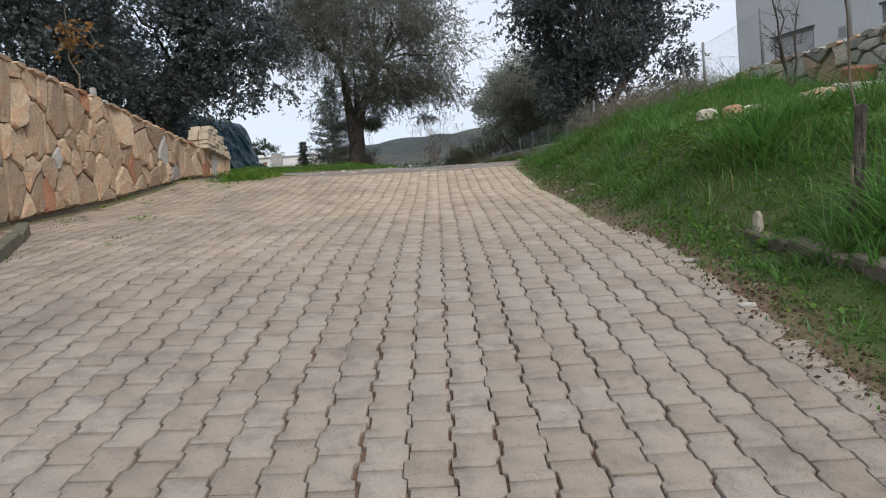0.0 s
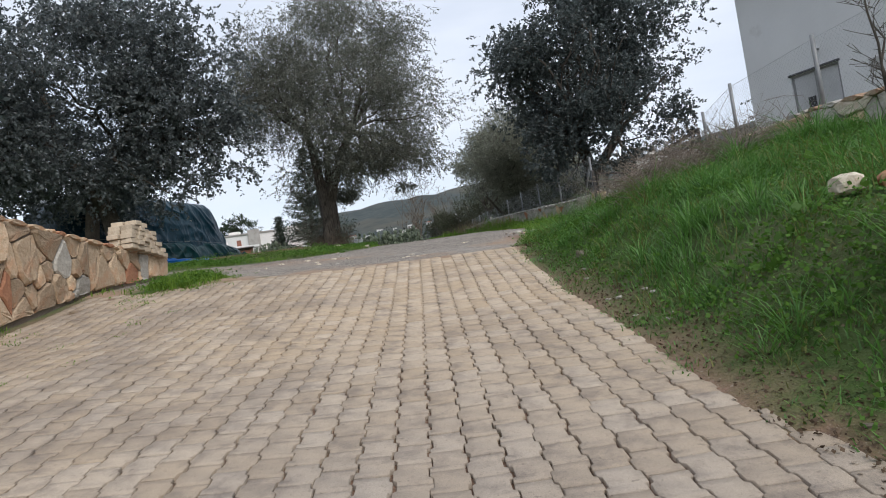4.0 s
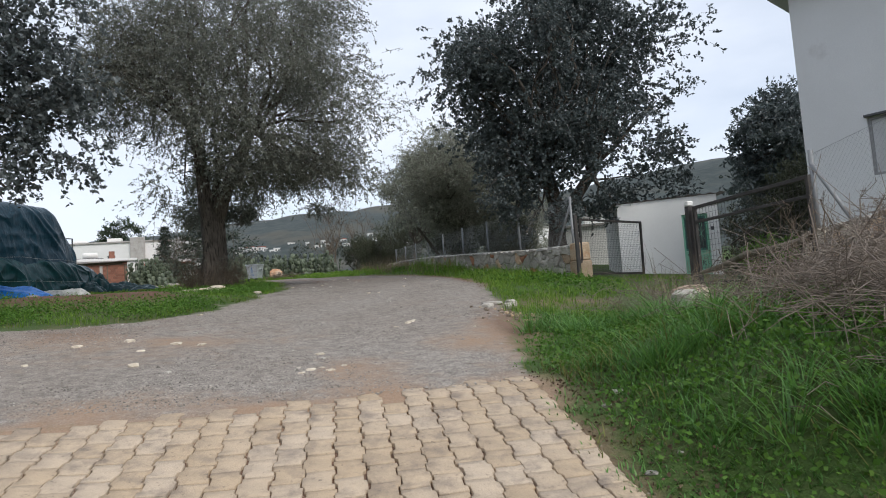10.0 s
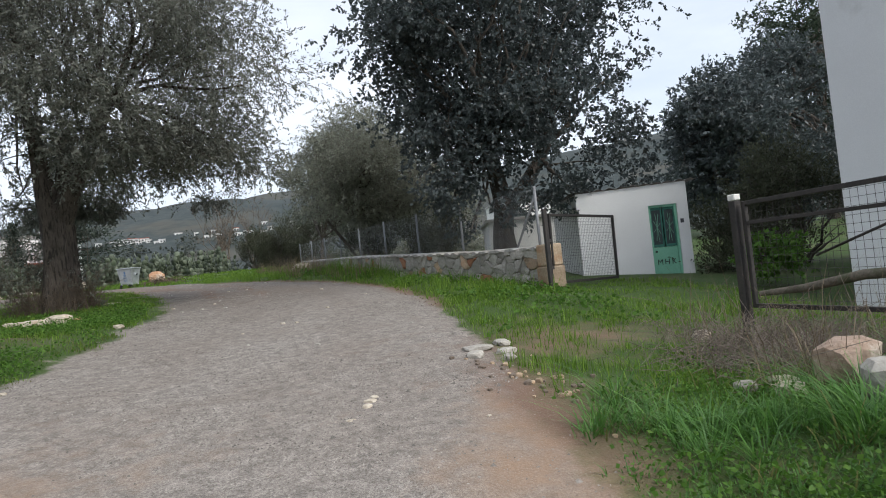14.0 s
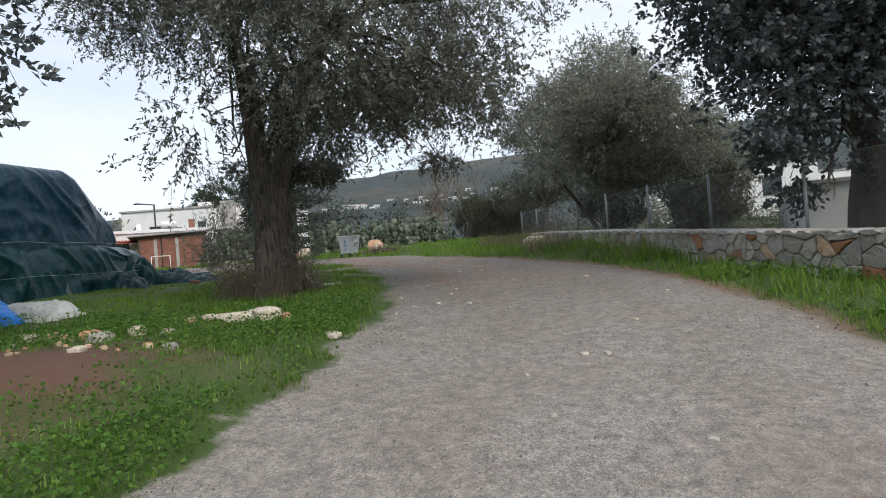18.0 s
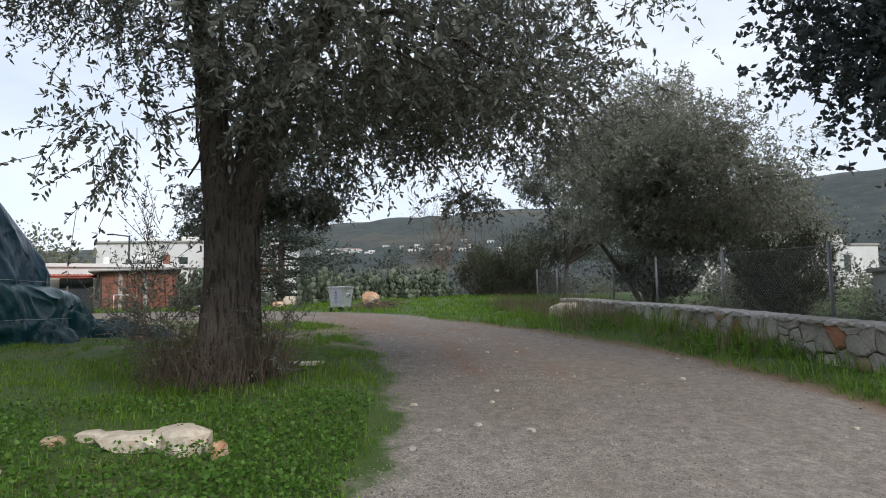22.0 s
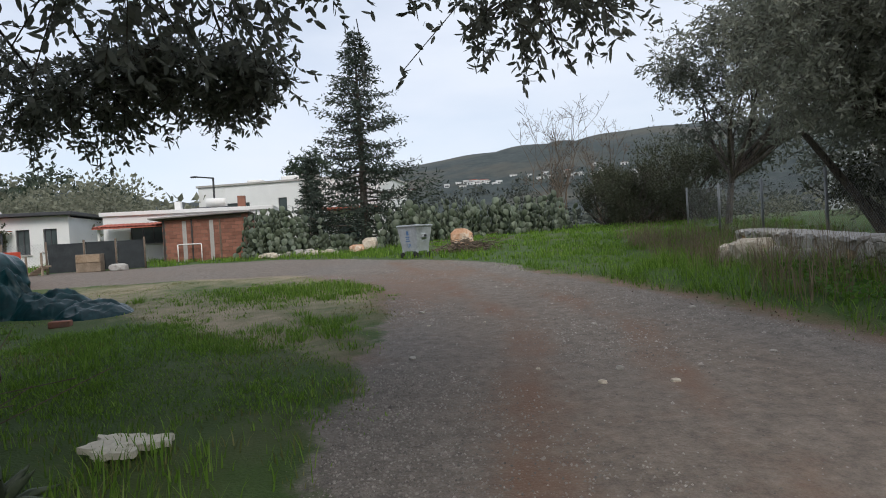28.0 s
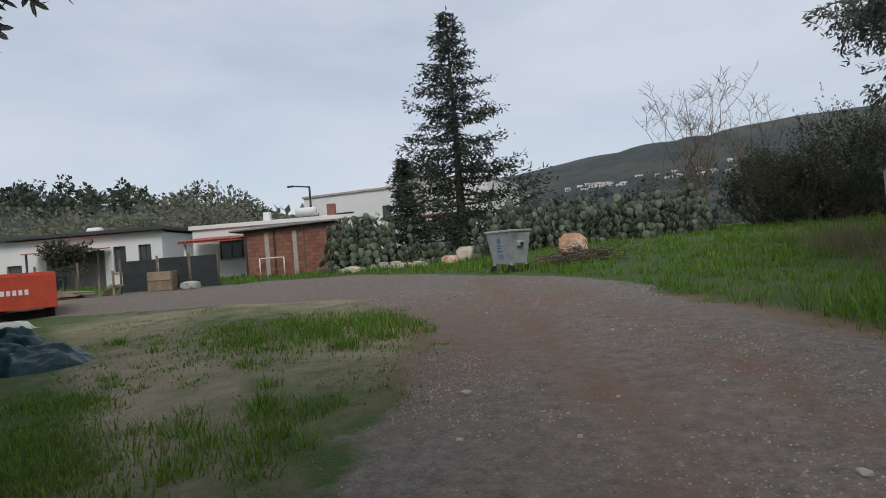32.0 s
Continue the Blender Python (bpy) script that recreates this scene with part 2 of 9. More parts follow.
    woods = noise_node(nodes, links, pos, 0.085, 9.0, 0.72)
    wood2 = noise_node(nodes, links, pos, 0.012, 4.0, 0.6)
    # hill woods tinted blue-green: distance haze put into the base colour
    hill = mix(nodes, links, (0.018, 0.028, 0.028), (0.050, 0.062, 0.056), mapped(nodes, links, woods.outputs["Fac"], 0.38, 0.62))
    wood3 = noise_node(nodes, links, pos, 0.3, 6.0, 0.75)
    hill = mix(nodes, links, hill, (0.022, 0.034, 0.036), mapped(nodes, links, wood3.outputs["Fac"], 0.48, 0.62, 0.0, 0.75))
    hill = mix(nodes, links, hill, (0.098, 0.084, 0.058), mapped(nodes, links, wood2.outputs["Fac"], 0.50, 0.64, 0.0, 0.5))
    lumps = noise_node(nodes, links, pos, 9.0, 6.0, 0.75)
    toned = nodes.new("ShaderNodeHueSaturation")
    links.new(gravel, toned.inputs["Color"])
    links.new(mapped(nodes, links, lumps.outputs["Fac"], 0.32, 0.68, 0.56, 1.22), toned.inputs["Value"])
    gravel = toned.outputs["Color"]
    dug = mix(nodes, links, (0.070, 0.034, 0.022), (0.165, 0.088, 0.056), lumps.outputs["Fac"])
    soil = mix(nodes, links, soil, dug, cover("dug"))
    clay = mix(nodes, links, (0.205, 0.128, 0.080), (0.385, 0.270, 0.185), fine.outputs["Fac"])
    clay = mix(nodes, links, clay, (0.42, 0.36, 0.31), mapped(nodes, links, chips.outputs["Distance"], 0.30, 0.10, 0.0, 0.55))
    soil = mix(nodes, links, soil, clay, cover("clay"))
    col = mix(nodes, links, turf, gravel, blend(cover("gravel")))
    col = mix(nodes, links, col, soil, blend(cover("soil"), 0.75))
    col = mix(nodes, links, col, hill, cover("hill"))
    links.new(col, bsdf.inputs["Base Color"])
    bsdf.inputs["Roughness"].default_value = 0.95
    h = mix(nodes, links, chips.outputs["Distance"], fine.outputs["Fac"], 0.5)
    bumped(nodes, links, bsdf, mix(nodes, links, h, lumps.outputs["Fac"], 0.35), 0.9, 0.02)
    return m


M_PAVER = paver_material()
M_GROUND = ground_material()
M_MORTAR = surface("earthy_mortar", (0.115, 0.088, 0.066), (0.22, 0.175, 0.135), 3.0, 40.0)
M_WARM = surface("warm_limestone", (0.29, 0.20, 0.12), (0.55, 0.43, 0.31), 2.2, 28.0, 0.88, 0.9, 0.02, stain=(0.40, 0.20, 0.10), stain_at=0.52, vary=0.34)
M_GREYSTONE = surface("grey_limestone", (0.25, 0.23, 0.20), (0.47, 0.44, 0.39), 2.2, 26.0, 0.9, 0.8, 0.015, stain=(0.13, 0.10, 0.08), stain_at=0.58, vary=0.28)
M_REDSTONE = surface("rust_red_stone", (0.26, 0.11, 0.06), (0.42, 0.21, 0.12), 3.0, 26.0, 0.88, 0.7, 0.012)
M_ROCK = surface("pale_rock", (0.38, 0.31, 0.23), (0.66, 0.60, 0.50), 3.0, 18.0, 0.9, 0.9, 0.02, stain=(0.42, 0.22, 0.11), stain_at=0.57, vary=0.15)
M_PINKROCK = surface("pinkish_limestone", (0.30, 0.205, 0.145), (0.47, 0.36, 0.28), 2.6, 20.0, 0.9, 0.9, 0.02, stain=(0.62, 0.58, 0.50), stain_at=0.54)
M_BOULDER = surface("orange_limestone_boulder", (0.42, 0.20, 0.10), (0.62, 0.42, 0.28), 2.4, 16.0, 0.9, 0.9, 0.02, stain=(0.66, 0.60, 0.50), stain_at=0.52)
M_BLOCK = surface("sand_brick", (0.40, 0.31, 0.22), (0.56, 0.47, 0.36), 6.0, 50.0, 0.9, 0.5, 0.005, vary=0.15)


def bark_material(name, dark, light, furrow):
    """Bark with long upright furrows."""
    m, nodes, links, bsdf = material(name)
    co = nodes.new("ShaderNodeTexCoord").outputs["Object"]
    st = nodes.new("ShaderNodeMapping")
    st.inputs["Scale"].default_value = (1.0, 1.0, 0.16)
    links.new(co, st.inputs["Vector"])
    n1, n2 = noise_node(nodes, links, st.outputs["Vector"], 26.0, 6.0, 0.65), noise_node(nodes, links, co, 3.0, 5.0)
    n3 = noise_node(nodes, links, co, 60.0, 3.0, 0.7)
    col = mix(nodes, links, dark, light, mapped(nodes, links, mix(nodes, links, n2.outputs["Fac"], n3.outputs["Fac"], 0.5), 0.36, 0.64))
    col = mix(nodes, links, col, furrow, mapped(nodes, links, n1.outputs["Fac"], 0.50, 0.40, 0.0, 0.85))
    links.new(col, bsdf.inputs["Base Color"])
    bsdf.inputs["Roughness"].default_value = 0.95
    bumped(nodes, links, bsdf, n1.outputs["Fac"], 1.0, 0.06)
    return m


M_BARK = bark_material("olive_bark", (0.060, 0.050, 0.041), (0.175, 0.145, 0.118), (0.022, 0.018, 0.015))
M_BARK2 = surface("grey_bark", (0.045, 0.038, 0.032), (0.125, 0.105, 0.085), 4.0, 24.0, 0.95, 1.0, 0.03)
M_TWIG = surface("dry_twig", (0.085, 0.062, 0.046), (0.20, 0.155, 0.115), 4.0, 20.0, 0.95, 0.0)
M_BRUSH = surface("grey_dry_brush", (0.12, 0.095, 0.078), (0.27, 0.225, 0.185), 4.0, 20.0, 0.95, 0.0)
M_OLIVE = leaf_material("olive_leaf", (0.105, 0.114, 0.096), (0.235, 0.246, 0.205), (0.46, 0.47, 0.42), 0.5, 0.45)
M_OLIVE_PALE = leaf_material("silvery_olive_leaf", (0.15, 0.155, 0.125), (0.32, 0.33, 0.26), (0.55, 0.56, 0.49), 0.5, 0.5)
# carob darks raised and blued: a veil of haze held in the leaf colour
M_CAROB = leaf_material("carob_leaf", (0.044, 0.056, 0.056), (0.100, 0.122, 0.120), (0.21, 0.235, 0.235), 0.42, 0.35)
M_CAROB_GREY = leaf_material("grey_carob_leaf", (0.066, 0.080, 0.082), (0.150, 0.172, 0.172), (0.28, 0.30, 0.30), 0.42, 0.4)
M_PINE = leaf_material("pine_needle", (0.026, 0.042, 0.028), (0.062, 0.085, 0.052), (0.11, 0.13, 0.08), 0.6, 0.2)
M_CONIFER = leaf_material("cypress_spray", (0.026, 0.038, 0.029), (0.068, 0.086, 0.066), (0.13, 0.145, 0.11), 0.6, 0.2)
M_GROVE = leaf_material("far_olive_foliage", (0.115, 0.120, 0.085), (0.225, 0.230, 0.165), (0.32, 0.32, 0.24), 0.6, 0.35)
M_CREST = leaf_material("far_pine_crest", (0.040, 0.054, 0.040), (0.085, 0.105, 0.075), (0.15, 0.165, 0.115), 0.6, 0.25)
M_SCRUB = leaf_material("far_scrub", (0.045, 0.055, 0.048), (0.085, 0.095, 0.078), (0.15, 0.14, 0.11), 0.7, 0.2)
M_BUSH = leaf_material("mastic_leaf", (0.040, 0.048, 0.030), (0.090, 0.098, 0.060), (0.17, 0.165, 0.11), 0.55, 0.25)
M_WEED = leaf_material("mallow_leaf", (0.036, 0.092, 0.016), (0.112, 0.225, 0.038), (0.22, 0.33, 0.085), 0.5, 0.4, 4.0)
M_BANK = leaf_material("bank_grass_blade", (0.030, 0.090, 0.020), (0.132, 0.292, 0.062), (0.30, 0.44, 0.15), 0.45, 0.42, 5.0)
M_GRASS = leaf_material("grass_blade", (0.044, 0.105, 0.012), (0.188, 0.318, 0.046), (0.42, 0.50, 0.14), 0.5, 0.45, 5.0)
M_GRASS_DRY = leaf_material("tired_grass_blade", (0.085, 0.105, 0.028), (0.21, 0.215, 0.075), (0.36, 0.32, 0.15), 0.6, 0.35)
M_STRAW = leaf_material("dry_stalk", (0.14, 0.105, 0.07), (0.25, 0.195, 0.13), (0.34, 0.28, 0.20), 0.8, 0.2)
M_LITTER = leaf_material("fallen_leaf", (0.055, 0.036, 0.024), (0.15, 0.105, 0.07), (0.30, 0.24, 0.17), 0.8, 0.1)
M_DRYLEAF = leaf_material("russet_leaf", (0.16, 0.075, 0.025), (0.30, 0.16, 0.055), (0.36, 0.24, 0.09), 0.7, 0.3)
M_PEAR = surface("prickly_pear_pad", (0.060, 0.082, 0.052), (0.140, 0.165, 0.108), 3.0, 25.0, 0.55, 0.3, 0.01, vary=0.3)
M_WHITE = surface("white_render", (0.68, 0.67, 0.65), (0.80, 0.79, 0.77), 0.8, 60.0, 0.9, 0.15, 0.004, stain=(0.52, 0.50, 0.46), stain_at=0.64)
M_HOUSE = surface("pale_grey_render", (0.55, 0.55, 0.56), (0.64, 0.64, 0.65), 0.5, 60.0, 0.9, 0.12, 0.004, stain=(0.46, 0.45, 0.45), stain_at=0.66)
M_SLAB = surface("weathered_concrete", (0.30, 0.28, 0.26), (0.48, 0.46, 0.43), 2.0, 35.0, 0.92, 0.5, 0.008, stain=(0.16, 0.14, 0.12))
M_BRICK = surface("terracotta_block", (0.205, 0.085, 0.058), (0.335, 0.150, 0.100), 3.0, 45.0, 0.9, 0.4, 0.006, stain=(0.17, 0.115, 0.09), stain_at=0.5, vary=0.2)
M_TILE = surface("red_roof_tile", (0.30, 0.075, 0.050), (0.44, 0.14, 0.09), 4.0, 40.0, 0.85, 0.4, 0.006, vary=0.2)
M_ROOFGREY = surface("corrugated_cement_sheet", (0.18, 0.16, 0.15), (0.34, 0.32, 0.30), 3.0, 35.0, 0.9, 0.3, 0.005)
M_STEEL = plain("galvanised_post", (0.23, 0.235, 0.24), 0.55, 0.3)
M_WIRE = plain("galvanised_wire", (0.30, 0.31, 0.32), 0.5, 0.5)
M_DARKSTEEL = surface("dark_painted_steel", (0.018, 0.017, 0.017), (0.055, 0.045, 0.04), 4.0, 30.0, 0.6, 0.2, 0.003, stain=(0.11, 0.05, 0.03), stain_at=0.63)
M_GREEN = surface("green_painted_door", (0.16, 0.40, 0.27), (0.23, 0.50, 0.35), 2.0, 30.0, 0.5, 0.1, 0.002, stain=(0.13, 0.27, 0.20), stain_at=0.62)
M_DKGREEN = plain("dark_green_paint", (0.035, 0.16, 0.12), 0.5)
M_GLASSDARK = plain("dim_window_glass", (0.05, 0.065, 0.065), 0.15)
M_SHUTTER = surface("grey_shutter", (0.36, 0.36, 0.37), (0.46, 0.46, 0.47), 2.0, 40.0, 0.6, 0.1)
M_GREYFRAME = plain("grey_window_frame", (0.20, 0.20, 0.205), 0.5)
M_FRAME = plain("dark_window_frame", (0.05, 0.05, 0.055), 0.5)
M_RED = surface("red_trailer_paint", (0.42, 0.045, 0.022), (0.56, 0.085, 0.04), 3.0, 30.0, 0.5, 0.1, 0.002, stain=(0.25, 0.05, 0.03), stain_at=0.62)
M_RUBBER = plain("black_rubber", (0.022, 0.022, 0.022), 0.8)
M_ZINC = surface("galvanised_bin_sheet", (0.36, 0.39, 0.41), (0.52, 0.55, 0.57), 2.5, 18.0, 0.45, 0.12, 0.004, stain=(0.24, 0.25, 0.25), stain_at=0.58, metal=0.35)
M_BLUEPAINT = plain("blue_bin_lettering", (0.10, 0.20, 0.40), 0.6)
M_WHITEPAINT = plain("white_lettering", (0.78, 0.76, 0.72), 0.6)
M_BLACK = plain("black_paint", (0.02, 0.02, 0.022), 0.6)
M_WOOD = surface("weathered_board", (0.17, 0.125, 0.085), (0.34, 0.27, 0.20), 5.0, 40.0, 0.85, 0.5, 0.006, vary=0.25)
M_PALE = surface("pale_stone_slab", (0.58, 0.53, 0.43), (0.74, 0.69, 0.58), 4.0, 30.0, 0.8, 0.3, 0.005, stain=(0.34, 0.31, 0.20), stain_at=0.6)
M_KERB = surface("mossy_concrete", (0.088, 0.072, 0.052), (0.200, 0.170, 0.132), 5.0, 35.0, 0.95, 0.6, 0.008, stain=(0.06, 0.075, 0.03), stain_at=0.5)
M_ROPE = plain("worn_rope", (0.42, 0.42, 0.39), 0.8)
M_SHADE = surface("dark_shade_net", (0.018, 0.022, 0.024), (0.045, 0.052, 0.055), 3.0, 50.0, 0.9, 0.3)


def tarp_material(name, dark, light, gloss):
    m, nodes, links, bsdf = material(name)
    co = nodes.new("ShaderNodeTexCoord").outputs["Object"]
    n1, n2 = noise_node(nodes, links, co, 1.2, 4.0), noise_node(nodes, links, co, 5.0, 6.0, 0.6)
    n1.inputs["Distortion"].default_value = n2.inputs["Distortion"].default_value = 1.2
    links.new(mix(nodes, links, dark, light, mapped(nodes, links, n2.outputs["Fac"], 0.4, 0.65)), bsdf.inputs["Base Color"])
    bsdf.inputs["Roughness"].default_value = gloss
    bsdf.inputs["Specular IOR Level"].default_value = 0.22
    hang = nodes.new("ShaderNodeMapping")
    hang.inputs["Scale"].default_value = (1.0, 1.0, 0.62)
    links.new(co, hang.inputs["Vector"])
    total = None
    for scale, weight in ((1.3, 0.75), (3.6, 0.25)):
        crease_n = noise_node(nodes, links, hang.outputs["Vector"], scale, 1.0, 0.4)
        crease_n.inputs["Distortion"].default_value = 0.9
        sub_ = nodes.new("ShaderNodeMath")
        sub_.operation = "SUBTRACT"
        links.new(crease_n.outputs["Fac"], sub_.inputs[0])
        sub_.inputs[1].default_value = 0.5
        fold = nodes.new("ShaderNodeMath")
        fold.operation = "ABSOLUTE"
        links.new(sub_.outputs[0], fold.inputs[0])
        ridge = mapped(nodes, links, fold.outputs[0], 0.10, 0.0, 0.0, weight)
        if total is None:
            total = ridge
        else:
            both = nodes.new("ShaderNodeMath")
            links.new(total, both.inputs[0])
            links.new(ridge, both.inputs[1])
            total = both.outputs[0]
    bumped(nodes, links, bsdf, total, 0.32, 0.05)
    return m


M_TARP = tarp_material("dark_green_tarpaulin", (0.004, 0.028, 0.033), (0.010, 0.052, 0.058), 0.30)
M_TARP_TOP = tarp_material("navy_tarpaulin", (0.005, 0.026, 0.042), (0.012, 0.046, 0.070), 0.36)
M_BLUETARP = tarp_material("blue_tarpaulin", (0.012, 0.16, 0.56), (0.03, 0.26, 0.78), 0.4)
M_GREYTARP = tarp_material("grey_white_tarpaulin", (0.40, 0.41, 0.38), (0.60, 0.60, 0.56), 0.5)

# ---------------------------------------------------------------- building blocks
RNG = np.random.default_rng(7)


def mesh_np(name, verts, faces, mats=(), smooth=False):
    """A mesh from arrays of corners and of equal-sided faces."""
    verts, faces = np.asarray(verts, np.float32), np.asarray(faces, np.int32)
    me = bpy.data.meshes.new(name)
    k = faces.shape[1]
    me.vertices.add(len(verts))
    me.vertices.foreach_set("co", verts.ravel())
    me.loops.add(faces.size)
    me.loops.foreach_set("vertex_index", faces.ravel())
    me.polygons.add(len(faces))
    me.polygons.foreach_set("loop_start", np.arange(0, faces.size, k, dtype=np.int32))
    if smooth:
        me.polygons.foreach_set("use_smooth", np.ones(len(faces), dtype=bool))
    me.update(calc_edges=True)
    for m in mats:
        me.materials.append(m)
    return me


def part(name, bm, mat, parent=None, label="", smooth=False):
    """Links a bmesh as one mesh object, under a thing or a part."""
    me = bpy.data.meshes.new(name)
    bm.to_mesh(me)
    bm.free()
    if smooth:
        for p in me.polygons:
            p.use_smooth = True
    me.materials.append(mat)
    ob = new(name, me)
    if parent is not None:
        ob.parent = parent
        ob.matrix_parent_inverse = parent.matrix_basis.inverted()
    if label:
        ob["label"] = label
    return ob


def part_np(name, verts, faces, mat, parent=None, label="", smooth=False):
    ob = new(name, mesh_np(name, verts, faces, (mat,), smooth))
    if parent is not None:
        ob.parent = parent
        ob.matrix_parent_inverse = parent.matrix_basis.inverted()
    if label:
        ob["label"] = label
    return ob


def thing(name, at, label, category, group="", kind="", turn=0.0):
    ob = new(name)
    ob.matrix_basis = pose(*at, 0, 0, turn)
    ob.empty_display_size = 0.2
    return tagged(ob, label, category, group, kind)


def add_box(bm, lo, hi, bevel=0.0, m=None):
    """A bevelled box between two corners; m places it."""
    r = bmesh.ops.create_cube(bm, size=1.0)
    vs = r["verts"]
    for v in vs:
        v.co = Vector([lo[i] + (v.co[i] + 0.5) * (hi[i] - lo[i]) for i in range(3)])
    if bevel:
        es = list({e for v in vs for e in v.link_edges})
        out = bmesh.ops.bevel(bm, geom=es, offset=bevel, segments=1, affect="EDGES", clamp_overlap=True)
        vs = list({v for f in out["faces"] for v in f.verts} | {v for v in vs if v.is_valid})
    if m is not None:
        bmesh.ops.transform(bm, matrix=m, verts=vs)
    return vs


def box(lo, hi, bevel=0.0, m=None):
    bm = bmesh.new()
    add_box(bm, lo, hi, bevel, m)
    return bm


def tube_arrays(path, radii, sides=7):
    """Corners and quads of a tapering tube along a path."""
    path, radii = np.asarray(path, float), np.asarray(radii, float)
    tan = np.gradient(path, axis=0)
    tan /= np.linalg.norm(tan, axis=1)[:, None] + 1e-9
    ref = np.where(np.abs(tan[:, 2:3]) > 0.9, [[1.0, 0, 0]], [[0, 0, 1.0]])
    a = np.cross(tan, ref)
    a /= np.linalg.norm(a, axis=1)[:, None] + 1e-9
    b = np.cross(tan, a)
    ang = np.linspace(0, 2 * np.pi, sides, endpoint=False)
    ring = a[:, None] * np.cos(ang)[None, :, None] + b[:, None] * np.sin(ang)[None, :, None]
    v = (path[:, None] + ring * radii[:, None, None]).reshape(-1, 3)
    n = len(path)
    i, j = np.meshgrid(np.arange(n - 1), np.arange(sides), indexing="ij")
    j2 = (j + 1) % sides
    f = np.stack([i * sides + j, i * sides + j2, (i + 1) * sides + j2, (i + 1) * sides + j], -1).reshape(-1, 4)
    return v, f


def joined(pieces):
    """One set of arrays out of several."""
    vs, fs, off = [], [], 0
    for v, f in pieces:
        vs.append(v)
        fs.append(np.asarray(f) + off)
        off += len(v)
    return np.concatenate(vs), np.concatenate(fs)


def bar(name, a, b, r, mat, parent=None, sides=8, label=""):
    """A round bar with closed ends."""
    a, b = np.asarray(a, float), np.asarray(b, float)
    d = (b - a) / (np.linalg.norm(b - a) + 1e-9)
    v, f = tube_arrays([a, a + d * 0.001, b - d * 0.001, b], [r * 0.3, r, r, r * 0.3], sides)
    return part_np(name, v, f, mat, parent, label, True)


def leaves_arrays(base, way, length, width):
    """Folded diamond leaves: one quad each."""
    n = len(base)
    way = way / (np.linalg.norm(way, axis=1)[:, None] + 1e-9)
    side = np.cross(way, RNG.normal(size=(n, 3)))
    side /= np.linalg.norm(side, axis=1)[:, None] + 1e-9
    up = np.cross(side, way)
    length, width = np.broadcast_to(length, n)[:, None], np.broadcast_to(width, n)[:, None]
    mid = base + way * length * 0.45 + up * length * 0.06
    v = np.stack([base, mid + side * width / 2, base + way * length, mid - side * width / 2], 1).reshape(-1, 3)
    return v, np.arange(4 * n).reshape(-1, 4)


def oval_leaves_arrays(base, way, length, width):
    """Oval leaves folded along the midrib: two quads each."""
    n = len(base)
    way = way / (np.linalg.norm(way, axis=1)[:, None] + 1e-9)
    side = np.cross(way, RNG.normal(size=(n, 3)))
    side /= np.linalg.norm(side, axis=1)[:, None] + 1e-9
    up = np.cross(side, way)
    length, width = np.broadcast_to(length, n)[:, None], np.broadcast_to(width, n)[:, None]
    lo, hi = base + way * length * 0.28 + up * length * 0.05, base + way * length * 0.72 + up * length * 0.05
    v = np.stack([base, lo + side * width / 2, hi + side * width * 0.45, base + way * length, hi - side * width * 0.45, lo - side * width / 2], 1).reshape(-1, 3)
    f = (6 * np.arange(n)[:, None, None] + np.array([[0, 1, 2, 3], [0, 3, 4, 5]])[None]).reshape(-1, 4)
    return v, f


def wire_arrays(a, b, r):
    """Three-sided straight wires from a to b."""
    a, b = np.asarray(a, float), np.asarray(b, float)
    d = b - a
    d /= np.linalg.norm(d, axis=1)[:, None] + 1e-9
    p = np.cross(d, np.where(np.abs(d[:, 2:3]) > 0.8, [[1.0, 0, 0]], [[0, 0, 1.0]]))
    p /= np.linalg.norm(p, axis=1)[:, None] + 1e-9
    q = np.cross(d, p)
    r = np.broadcast_to(r, len(a))[:, None]
    ring = [p * r, (-0.5 * p + 0.87 * q) * r, (-0.5 * p - 0.87 * q) * r]
    v = np.stack([a + ring[0], a + ring[1], a + ring[2], b + ring[0], b + ring[1], b + ring[2]], 1).reshape(-1, 3)
    o = 6 * np.arange(len(a))[:, None, None]
    f = (o + np.array([[0, 1, 4, 3], [1, 2, 5, 4], [2, 0, 3, 5]])[None]).reshape(-1, 4)
    return v, f


def rock_bm(size, seed, rough=0.22, flat=1.0, levels=2):
    """An angular stone: a faceted ball pushed about by noise."""
    bm = bmesh.new()
    bmesh.ops.create_icosphere(bm, subdivisions=levels, radius=1.0)
    off = Vector((seed * 3.71, seed * 1.37, seed * 7.13))
    for v in bm.verts:
        n = noise.noise(v.co * 1.3 + off) * 1.6 + noise.noise(v.co * 3.1 + off) * 0.6
        c = v.co * (1 + rough * n)
        # knock corners flat
        for k in range(3):
            c[k] = max(-0.78, min(0.78, c[k]))
        v.co = Vector((c.x * size[0], c.y * size[1], c.z * size[2] * flat))
    return bm


def rock(name, at, size, seed, mat, label, category="rock", group="", parent=None, turn=0.0):
    """A loose stone, sunk a little into the ground."""
    ob = part(name, rock_bm([s / 1.5 for s in size], seed), mat, parent)
    ob.matrix_basis = pose(at[0], at[1], at[2] + size[2] * 0.28, 0, 0, turn)
    if parent is None:
        tagged(ob, label, category, group)
    return ob


